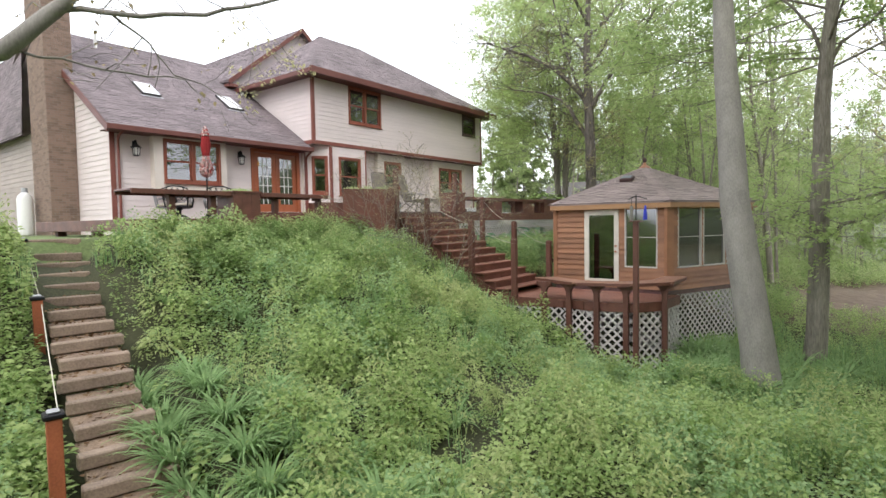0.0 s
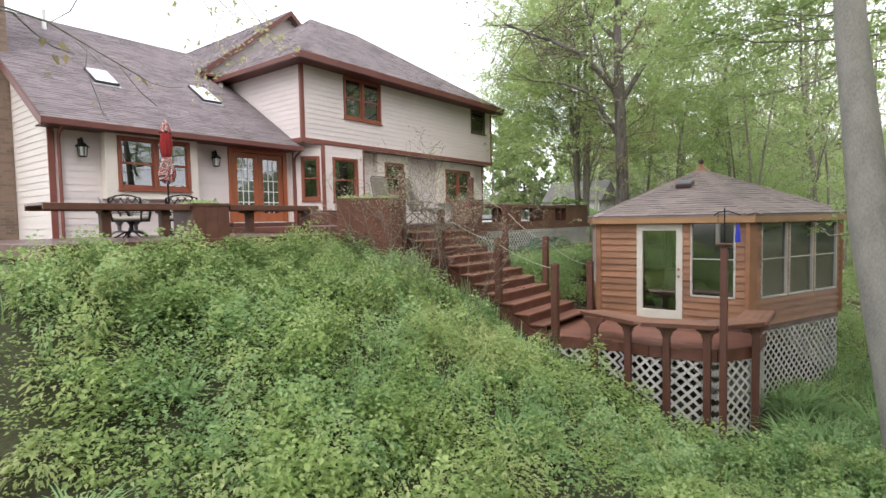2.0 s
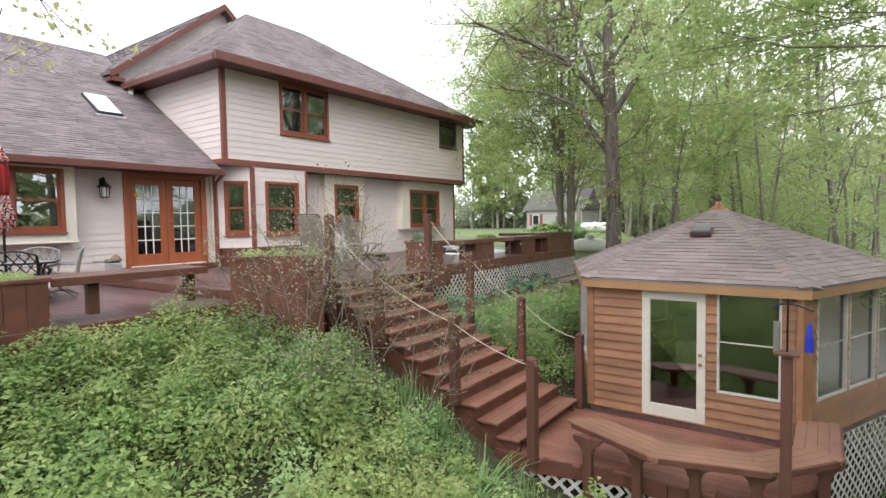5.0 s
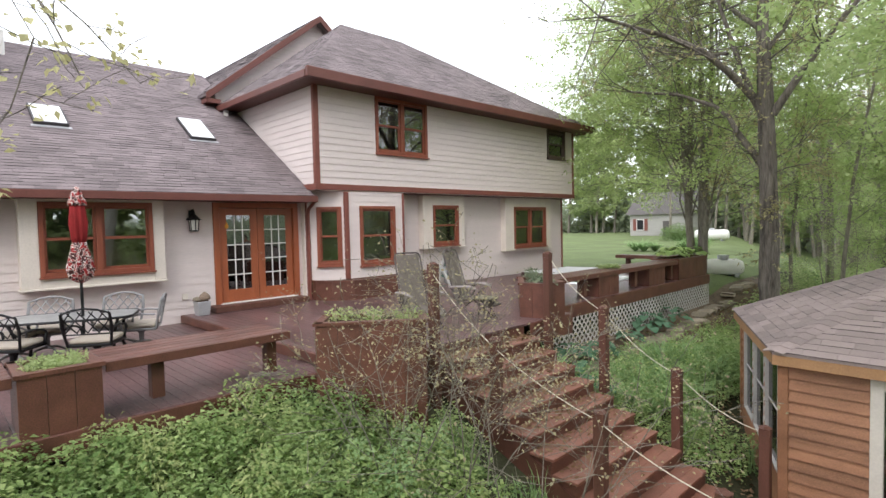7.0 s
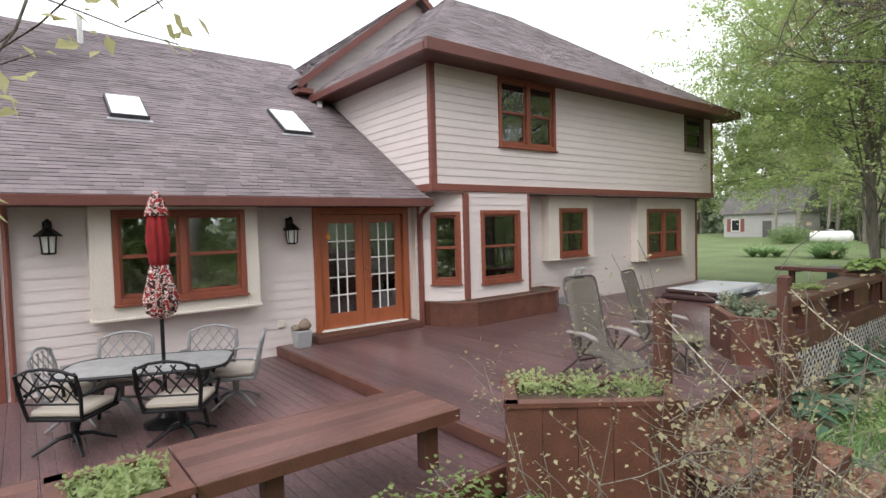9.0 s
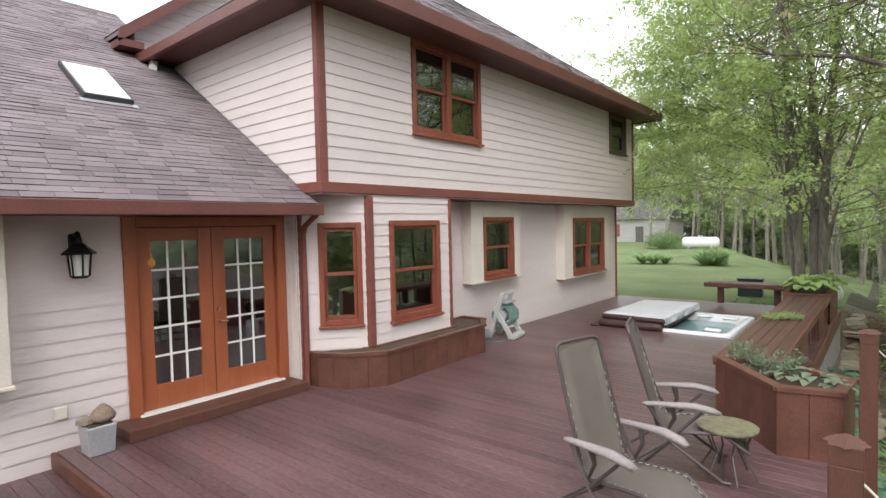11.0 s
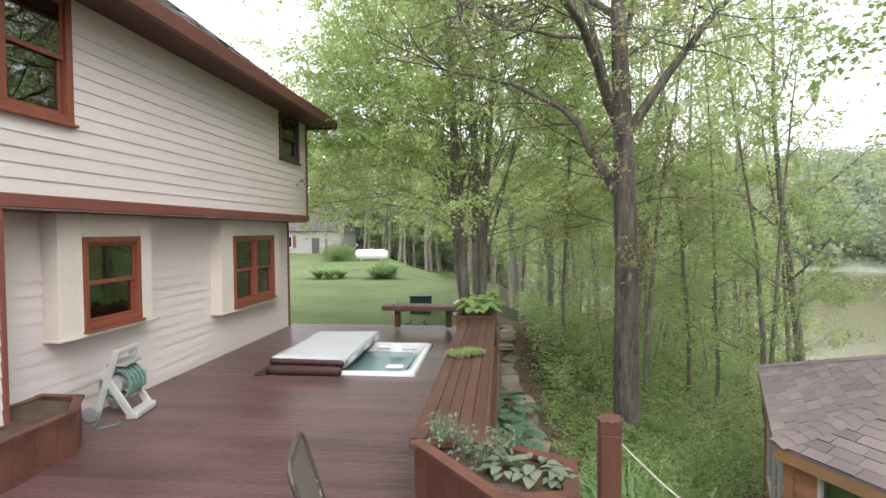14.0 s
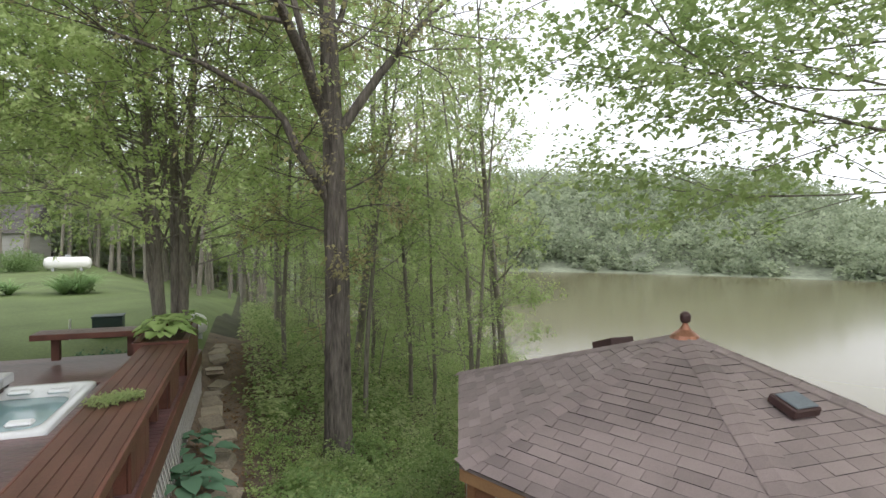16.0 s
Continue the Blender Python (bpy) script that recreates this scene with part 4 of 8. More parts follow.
for y0, y1 in ((18.65, 19.66), (21.4, 22.45)):
    n = 4
    for j in range(n):
        a, b = y0 + (y1 - y0) * j / n, y0 + (y1 - y0) * (j + 1) / n
        part("pedestal_board", B(-11.17, -11.135, a, b - 0.005, 0.0, 0.488, 0.003), M_BENCH, ledge)
        part("pedestal_board", B(-11.74, -11.705, a, b - 0.005, 0.0, 0.488, 0.003), M_BENCH, ledge)
    for y in (y0, y1 - 0.04):
        part("pedestal_side", B(-11.7, -11.175, y, y + 0.035, 0.0, 0.555, 0.003), M_BENCH, ledge)
bench_run("bench", "red-brown bench at the far end of the deck", -13.95, -11.95, 24.9, 25.45, 0.62, [(-13.6, 25.15, 1), (-12.3, 25.15, 1)], 4, "x", M_LEDGE)
planter("planter", "angled red-brown boarded planter with grey-green perennials", [(-11.73, 16.28), (-10.97, 15.3), (-10.46, 15.42), (-10.4, 16.0), (-11.08, 16.4)], 0.0, 0.67)
planter("planter", "red-brown boarded planter with hostas", [(-11.95, 23.35), (-11.1, 23.35), (-11.1, 25.6), (-11.95, 25.6)], 0.0, 0.64)
planter("planter", "long red-brown mulch-filled planter under the bay window", [(-16.82, 14.12), (-16.45, 14.12), (-16.02, 14.3), (-15.68, 14.75), (-15.74, 17.25), (-16.1, 17.75), (-16.63, 17.75), (-16.63, 16.8), (-16.08, 16.79), (-16.08, 14.9)], 0.0, 0.5, cap=0.08, soil=0.02)

# lattice skirts
def lattice(bm, p, d, n, length, z0, z1, step=0.12, w=0.035, holder=None):
    """Two layers of crossing laths on an upright panel: p foot, d along, n outwards."""
    p, d, n = Vector(p), Vector(d), Vector(n)
    up = Vector((0, 0, 1))
    h = z1 - z0
    for layer, sg in ((0, 1), (1, -1)):
        s = -h
        while s < length + h:
            a0, b0 = s, s + h
            lo, hi = max(a0, 0), min(b0, length)
            if hi - lo > 0.02:
                if sg > 0:
                    za, zb = lo - s, hi - s
                else:
                    za, zb = h - (lo - s), h - (hi - s)
                t = n * (0.008 * layer)
                a, b = p + d * lo + up * (z0 + za), p + d * hi + up * (z0 + zb)
                dirv = (b - a).normalized()
                side = dirv.cross(n).normalized() * (w / 2)
                v = [bm.verts.new(q) for q in (a - side + t, b - side + t, b + side + t, a + side + t)]
                u = [bm.verts.new(q) for q in (a - side + t + n * 0.008, b - side + t + n * 0.008, b + side + t + n * 0.008, a + side + t + n * 0.008)]
                bm.faces.new(v[::-1]); bm.faces.new(u)
                for i in range(4):
                    bm.faces.new((v[i], v[(i + 1) % 4], u[(i + 1) % 4], u[i]))
            s += step * 1.414
    return bm


tagged(part("lattice_skirt", lattice(bmesh.new(), (-11.06, 16.3, 0), (0, 1, 0), (1, 0, 0), 9.4, -1.15, -0.3, 0.13, 0.04), M_LATTICE), "off-white crossed lath lattice under the deck edge", "lattice", "lattice skirts")

# ---- stairs ----
def main_stairs():
    k = thing("stairs", pose(0, 0, 0), "broad red-brown timber stairs with leaf litter on the treads", "stairs", kind="structure")
    n, rise, run = 12, 2.3 / 12, 0.3495
    for i in range(1, n):
        x = -10.45 + (i - 1) * run
        z = -i * rise
        ya, yb = 12.5, 14.75
        for j in range(2):
            part("tread", B(x + j * 0.186 - 0.02, x + j * 0.186 + 0.163, ya, yb, z - 0.04, z, 0.006), M_STEP, k)
        part("riser", B(x - 0.045, x - 0.021, ya, yb, z - 0.04, z + rise - 0.041), M_BENCH, k)
        for y0, y1 in ((12.58, 12.62), (14.63, 14.67)):
            part("side_panel", B(x - 0.02, x + run - 0.022, y0, y1, z - 0.34, z - 0.042), M_BENCH, k)
    for y0 in (12.535, 14.672):
        bm = bmesh.new()
        lo = [bm.verts.new((x, y0, z)) for x, z in ((-10.4, -0.3), (-6.72, -2.33), (-7.4, -2.33), (-10.4, -0.72))]
        hi = [bm.verts.new((v.co.x, y0 + 0.043, v.co.z)) for v in lo]
        bm.faces.new(lo)
        bm.faces.new(hi[::-1])
        for a in range(4):
            bm.faces.new((lo[a], hi[a], hi[(a + 1) % 4], lo[(a + 1) % 4]))
        bmesh.ops.recalc_face_normals(bm, faces=bm.faces)
        part("stringer", bm, M_POST, k, "dark sloping side board")


main_stairs()


def rail_post(x, y, z0, z1, label="dark brown square newel post with a chamfered top", w=0.13):
    k = thing("newel_post", pose(x, y, z0), label, "post", "posts beside the stairs")
    part("shaft", B(-w / 2, w / 2, -w / 2, w / 2, 0, z1 - z0 - 0.118, 0.006), M_POST, k)
    bm = bmesh.new()
    box(bm, -w / 2, w / 2, -w / 2, w / 2, z1 - z0 - 0.115, z1 - z0 - 0.03)
    tube(bm, [(0, 0, z1 - z0 - 0.03), (0, 0, z1 - z0)], [w * 0.7, w * 0.35], 4)
    part("cap", bm, M_POST, k)


POSTS_R = [(-10.28, 15.25, -0.9, 1.3), (-9.0, 14.97, -1.0, 0.44), (-7.76, 14.85, -1.7, -0.35), (-6.6, 14.85, -2.3, -0.93)]
POSTS_L = [(-10.3, 12.34, -0.9, 1.29), (-9.08, 12.28, -0.9, 0.35), (-7.62, 12.36, -1.7, -0.3), (-6.33, 12.4, -2.3, -0.8)]
for q in POSTS_R + POSTS_L:
    rail_post(*q)


def rope(points, sag=0.12, name="rope"):
    pts = []
    for a, b in zip(points, points[1:]):
        for i in range(8):
            t = i / 8
            p = Vector(a).lerp(Vector(b), t)
            p.z -= sag * 4 * t * (1 - t)
            pts.append(p)
    pts.append(Vector(points[-1]))
    tagged(part(name, T(pts, 0.007, 5), M_ROPE), "pale rope strung between the stair posts", "rope", "ropes on the posts")


rope([(x, y + 0.05, z1 - 0.12) for x, y, z0, z1 in POSTS_R])
rope([(x, y - 0.05, z1 - 0.12) for x, y, z0, z1 in POSTS_L], 0.06)

# ---- gazebo ----
HEX = [(-6.5, 14.75), (-3.15, 14.66), (-1.7, 18.05), (-3.1, 21.55), (-6.55, 21.55), (-7.95, 18.0)]
GC, GP, GE, GFLOOR = (-4.85, 18.08), 1.3, 0.1, -2.2
GDZ = -2.3   # the deck in front of it
WALLHEX = [tuple(Vector(p) + (Vector(GC) - Vector(p)) * 0.055) for p in HEX]


M_OFFWHITE = material("weathered off-white frame paint", (0.5, 0.47, 0.44), 0.6, 0.1, 3, 40, 0.05)
M_DOOR = material("cream-white door paint", (0.6, 0.56, 0.5), 0.5, 0.06, 3, 40, 0.03)
M_VENTLID = material("dull blue-grey vent lid", (0.15, 0.17, 0.19), 0.5, 0.1, 3, 40, 0.05)


def hip_caps(roof, foot, peak, before, after):
    """Folded cap shingles that overlap one another up a hip."""
    up = (peak - foot).normalized()
    n1, n2 = (peak - foot).cross(before - foot).normalized(), (peak - foot).cross(after - foot).normalized()
    n1, n2 = (n if n.z > 0 else -n for n in (n1, n2))
    s1, s2 = n1.cross(up), n2.cross(up)
    s1, s2 = (s1 if s1.dot(before - foot) > 0 else -s1), (s2 if s2.dot(after - foot) > 0 else -s2)
    n = (n1 + n2).normalized()
    ln, at = (peak - foot).length, 0.0
    while at < ln - 0.12:
        rows = []
        for t, h in ((at, 0.024), (at + 0.29, 0.013)):
            c = foot + up * min(t, ln) + n * h
            rows.append([c + s1 * 0.16 + n1 * 0.004 - n * 0.006, c, c + s2 * 0.16 + n2 * 0.004 - n * 0.006])
        v = rows[0] + rows[1] + [q - n * 0.016 for q in rows[0]]
        part_mesh = raw("hip_cap", [tuple(q) for q in v], [(0, 1, 4, 3), (1, 2, 5, 4), (6, 7, 1, 0), (7, 8, 2, 1)], M_ROOFG)
        piece("hip_cap", part_mesh, roof, Matrix.Identity(4))
        at += 0.15


def gazebo():
    k = thing("gazebo", pose(0, 0, 0), "six-sided cedar-sided garden house with a shingled roof on a lattice base", "gazebo")
    bm = bmesh.new()
    ap = bm.verts.new((*GC, GP))
    hi = [bm.verts.new((*p, GE)) for p in HEX]
    for i in range(6):
        bm.faces.new((hi[i], hi[(i + 1) % 6], ap))
    low = [bm.verts.new((*p, GE - 0.04)) for p in HEX]
    bm.faces.new(low[::-1])
    for i in range(6):
        bm.faces.new((low[i], low[(i + 1) % 6], hi[(i + 1) % 6], hi[i]))
    roof = part("roof", bm, M_ROOFG, k, "brown-grey shingled hipped roof")
    nearest, rest = [], []
    for i in range(6):
        a, b = HEX[i], HEX[(i + 1) % 6]
        tabs = shingle_tabs([(*a, GE), (*b, GE), (*GC, GP)], 0.15, 0.32, seed=40 + i)
        (nearest if i in (5,) else rest).extend(tabs)
    for q in nearest[:300]:
        me = shade_edges(raw("shingle", [tuple(c - q[0]) for c in q], BOXF, M_ROOFG))
        piece("shingle", me, roof, Matrix.Translation(q[0]))
    ob = new("shingles", tabs_mesh("shingles", rest + nearest[300:], M_ROOFG))
    ob.parent = roof
    tagged(ob, kind="stuff")
    for i in range(6):
        a, b = Vector(HEX[i]), Vector(HEX[(i + 1) % 6])
        hip_caps(roof, Vector((*HEX[i], GE)), Vector((*GC, GP)), Vector((*HEX[i - 1], GE)), Vector((*HEX[(i + 1) % 6], GE)))
        wi = [Vector(p) + (Vector(GC) - Vector(p)) * 0.02 for p in (a, b)]
        part("fascia", prism(bmesh.new(), [a, b, wi[1], wi[0]], GE - 0.17, GE - 0.045), M_CEDARTRIM, k, "tan cedar fascia board")
    part("soffit", prism(bmesh.new(), [tuple(Vector(p) + (Vector(GC) - Vector(p)) * 0.02) for p in HEX], GE - 0.12, GE - 0.06), M_CEDARTRIM, k)
    # walls, face by face
    wins = {0: [], 1: "tri", 5: "tri", 2: "tri", 3: "plain", 4: "tri"}
    for i in range(6):
        a, b = Vector(WALLHEX[i]), Vector(WALLHEX[(i + 1) % 6])
        ln = (b - a).length
        d = (b - a) / ln
        ang = math.degrees(math.atan2(d.y, d.x)) - 90
        at = pose(a.x, a.y, 0, 0, 0, ang)
        ops = []
        if i == 0:
            ops = [(0.9, 1.88, GFLOOR + 0.02, -0.09), (2.04, 2.9, -1.64, -0.03)]
        elif wins[i] == "tri":
            s = ln - 0.44
            ops = [(0.29 + s * j / 3 + 0.035, 0.29 + s * (j + 1) / 3 - 0.035, -1.64, -0.03) for j in range(3)]
        w = lap_wall("wall_panel", at, ln, GFLOOR, GE - 0.11, ops, M_CEDAR, "", thick=0.1, row=0.15, proud=0.04)
        for key in ("category", "kind", "label"):
            if key in w:
                del w[key]
        w.parent = k
        w.name = "wall_panel"
        c0, c1 = (-0.12, 0.15) if i == 1 else (-0.06, 0.06)
        part("corner_board", B(-0.04, 0.05, c0, c1, GFLOOR, GE - 0.11, 0.006, m=at), M_CEDAR, k)
        for o in ops[(1 if i == 0 else 0):]:
            bm = bmesh.new()
            t = 0.036
            box(bm, -0.05, 0.035, o[0], o[0] + t, o[2], o[3], 0.004)
            box(bm, -0.05, 0.035, o[1] - t, o[1], o[2], o[3], 0.004)
            box(bm, -0.05, 0.035, o[0] + t, o[1] - t, o[2], o[2] + t, 0.004)
            box(bm, -0.05, 0.035, o[0] + t, o[1] - t, o[3] - t, o[3], 0.004)
            mid = (o[2] + o[3]) / 2
            box(bm, -0.04, 0.0, o[0] + t, o[1] - t, mid - 0.011, mid + 0.011, 0.003)
            for v in bm.verts:
                v.co = at @ v.co
            fr = part("window_frame", bm, M_OFFWHITE, k, "white window frame")
            part("pane", B(-0.02, -0.014, o[0] + t, o[1] - t, o[2] + t, o[3] - t, m=at), M_SCREEN, fr, "dark screened glass pane")
        if i == 0:
            o = ops[0]
            bm = bmesh.new()
            s = 0.13
            box(bm, -0.05, 0.04, o[0], o[0] + s, o[2], o[3], 0.005)
            box(bm, -0.05, 0.04, o[1] - s, o[1], o[2], o[3], 0.005)
            box(bm, -0.05, 0.04, o[0] + s, o[1] - s, o[2], o[2] + 0.2, 0.005)
            box(bm, -0.05, 0.04, o[0] + s, o[1] - s, o[3] - 0.14, o[3], 0.005)
            for v in bm.verts:
                v.co = at @ v.co
            dr = part("door", bm, M_DOOR, k, "white glazed garden door, closed")
            part("pane", B(-0.01, -0.004, o[0] + s, o[1] - s, o[2] + 0.2, o[3] - 0.14, m=at), M_GLASS, dr, "clear glass pane")
            for zz in (-1.22, -1.07):
                part("door_knob", T([at @ Vector((0.04, o[1] - 0.065, zz)), at @ Vector((0.09, o[1] - 0.065, zz))], [0.02, 0.032], 8), M_COPPER, dr, "bronze door knob")
    part("floor", prism(bmesh.new(), WALLHEX, GFLOOR - 0.12, GFLOOR), M_DECK, k)
    part("ceiling", prism(bmesh.new(), WALLHEX, GE - 0.2, GE - 0.13), M_CEDARTRIM, k)
    # roof vents, finial
    v = part("roof_vent", B(-0.18, 0.18, -0.16, 0.16, 0, 0.1, 0.015, m=pose(-4.9, 16.6, GP - (GP - GE) * 1.48 / 3.42 + 0.02, 18.6, 0, 0)), M_COVERDARK, k, "low black roof vent")
    part("lid", B(-0.15, 0.15, -0.14, 0.12, 0.1, 0.12, 0.01, m=pose(-4.9, 16.6, GP - (GP - GE) * 1.48 / 3.42 + 0.02, 18.6, 0, 0)), M_VENTLID, v, "pale vent lid")
    part("roof_vent", B(-0.2, 0.2, -0.24, 0.24, 0, 0.12, 0.015, m=pose(-5.0, 19.3, GP - (GP - GE) * 1.22 / 3.47 + 0.02, -18.3, 0, 0)), M_COVERDARK, k, "low black roof vent")
    fin = lathe([(0.19, -0.06), (0.16, -0.01), (0.07, 0.06), (0.035, 0.12), (0.03, 0.15)])
    bmesh.ops.translate(fin, verts=fin.verts, vec=(*GC, GP))
    part("finial_base", fin, M_COPPER, k, "flared copper finial base")
    ball = lathe([(0.03, 0.14), (0.06, 0.155), (0.062, 0.19), (0.068, 0.22), (0.055, 0.26), (0.02, 0.285)])
    bmesh.ops.translate(ball, verts=ball.verts, vec=(*GC, GP))
    part("finial_ball", ball, M_COVERDARK, k, "dark finial ball", smooth=True)
    # lattice base
    for i in range(6):
        a, b = Vector(WALLHEX[i]), Vector(WALLHEX[(i + 1) % 6])
        d = (b - a).normalized()
        nrm = Vector((d.y, -d.x))
        part("lattice_panel", lattice(bmesh.new(), (*(a - nrm * 0.03), 0), (*d, 0), (*nrm, 0), (b - a).length, -4.3, GFLOOR - 0.12, 0.14, 0.042), M_LATTICE, k, "off-white crossed lath lattice")


gazebo()


def indoor_chair(m):
    k = thing("wicker_chair", m, "pale wicker chair inside the garden house", "chair")
    part("seat", B(-0.28, 0.28, -0.28, 0.28, 0.36, 0.46, 0.04), M_OFFWHITE, k)
    part("backrest", B(-0.3, 0.3, 0.22, 0.3, 0.42, 1.02, 0.06), M_OFFWHITE, k)
    for sx in (-1, 1):
        part("arm", B(sx * 0.31 - 0.04, sx * 0.31 + 0.04, -0.26, 0.26, 0.58, 0.64, 0.02), M_OFFWHITE, k)
        for sy in (-1, 1):
            part("leg", B(sx * 0.28 - 0.025, sx * 0.28 + 0.025, sy * 0.25 - 0.025, sy * 0.25 + 0.025, 0, 0.58, 0.008), M_OFFWHITE, k)


indoor_chair(pose(-4.95, 16.1, GFLOOR, 0, 0, 10))

# gazebo deck with its bench
GD = [(-7.0, 12.5), (-6.35, 12.55), (-5.2, 12.85), (-4.6, 12.74), (-3.5, 12.97), (-3.07, 13.6), (-3.0, 14.85), (-7.0, 14.85)]


def gazebo_deck():
    k = thing("floor_gazebo_deck", pose(0, 0, 0), "red-brown stained deck in front of the garden house", "deck", kind="structure")
    y = 12.5
    while y < 14.8:
        row = clip_row(GD, min(y + 0.07, 14.83))
        if row:
            part("plank", B(row[0], row[1], y, min(y + 0.134, 14.84), GDZ - 0.04, GDZ - 0.003, 0.003), M_STEP, k)
        y += 0.14
    for a, b in zip(GD[:7], GD[1:8]):
        a, b = Vector(a), Vector(b)
        if (b - a).length < 0.05:
            continue
        d = (b - a).normalized()
        nrm = Vector((d.y, -d.x))
        part("rim_board", prism(bmesh.new(), [a, b, b + nrm * 0.04, a + nrm * 0.04], GDZ - 0.22, GDZ + 0.0), M_BENCH, k)
        part("lattice_panel", lattice(bmesh.new(), (*a, 0), (*d, 0), (*nrm, 0), (b - a).length, -4.2, GDZ - 0.22, 0.15, 0.05), M_LATTICE, k, "off-white crossed lath lattice")


gazebo_deck()


M_BENCHTOP = material("worn red-brown bench boards", (0.27, 0.14, 0.095), 0.55, 0.18, 2.0, 50, 0.2, piece=0.2)


def gazebo_bench():
    k = thing("bench", pose(0, 0, 0), "angled red-brown bench with bracketed legs round the lower deck", "bench")
    run = [(-5.9, 13.02), (-4.68, 12.48), (-3.5, 12.8), (-2.93, 13.53), (-2.93, 14.75)]
    z = -1.82
    for n, (a, b) in enumerate(zip(run, run[1:])):
        a, b = Vector(a), Vector(b)
        d = (b - a).normalized()
        nrm = Vector((d.y, -d.x))
        for j in range(4):
            o0, o1 = nrm * (0.12 - j * 0.125), nrm * (0.12 - j * 0.125 - 0.12)
            over = d * (0.06 - 0.05 * (j - 1))
            part("slat", prism(bmesh.new(), [a + o0 - over, b + o0 + over, b + o1 + over, a + o1 - over], z - 0.045 + 0.003 * n, z + 0.003 * n), M_BENCHTOP, k)
        part("apron", prism(bmesh.new(), [a + nrm * 0.122, b + nrm * 0.122, b + nrm * 0.15, a + nrm * 0.15], z - 0.07, z - 0.001), M_BENCH, k)
    for p in [(-5.62, 12.7), (-4.97, 12.72), (-4.27, 12.72), (-3.62, 12.85), (-2.97, 13.6)]:
        bm = bmesh.new()
        g0 = gz(*p) - 0.2
        box(bm, p[0] - 0.06, p[0] + 0.06, p[1] - 0.11, p[1] - 0.0, g0, z - 0.05, 0.006)
        part("leg", bm, M_POST, k)
        for sx in (-1, 1):
            bm = bmesh.new()
            prof = [(0.06, -0.27), (0.085, -0.24), (0.09, -0.2), (0.12, -0.16), (0.17, -0.13), (0.2, -0.09), (0.2, -0.05), (0.06, -0.05)]
            f0 = [bm.verts.new((p[0] + sx * x, p[1] - 0.1, z + h)) for x, h in prof]
            f1 = [bm.verts.new((p[0] + sx * x, p[1] - 0.01, z + h)) for x, h in prof]
            bm.faces.new(f0)
            bm.faces.new(f1[::-1])
            for j in range(len(prof)):
                bm.faces.new((f0[j], f1[j], f1[j - 1], f0[j - 1]))
            part("bracket", bm, M_POST, k, "scrolled bracket")


gazebo_bench()
# bird feeder pole
M_SEEDTUBE = material("scratched clear tube of seed", (0.2, 0.19, 0.17), 0.3, 0.2, 20, 90, 0.1)
k = thing("bird_feeder_pole", pose(-3.33, 12.6, gz(-3.33, 12.6) - 0.1), "brown pole with hanging bird feeders beside the bench", "bird feeder")
ph = -0.42 - gz(-3.33, 12.6) + 0.1
part("pole", B(-0.055, 0.055, -0.055, 0.055, 0, ph, 0.006), M_POST, k)
part("platform", B(-0.12, 0.12, -0.12, 0.12, ph, ph + 0.03, 0.005), M_POST, k)
part("cross_arm", T([(-0.16, 0, ph + 0.5), (-0.1, 0, ph + 0.55), (0.05, 0, ph + 0.57), (0.24, 0, ph + 0.5)], 0.012, 6), M_BLACK, k)
part("upright", T([(0, 0, ph), (0, 0, ph + 0.62)], 0.012, 6), M_BLACK, k)
part("feeder_tube", T([(-0.1, 0, ph + 0.0), (-0.1, 0, ph + 0.36)], 0.036, 10), M_SEEDTUBE, k, "clear tube of grey seed")
part("hook", T([(-0.1, 0, ph + 0.36), (-0.1, 0, ph + 0.54)], 0.006, 5), M_BLACK, k)
part("nectar_feeder", T([(0.2, 0, ph + 0.05), (0.2, 0, ph + 0.18), (0.2, 0, ph + 0.36)], [0.045, 0.04, 0.018], 10), M_BLUE, k, "blue nectar feeder")

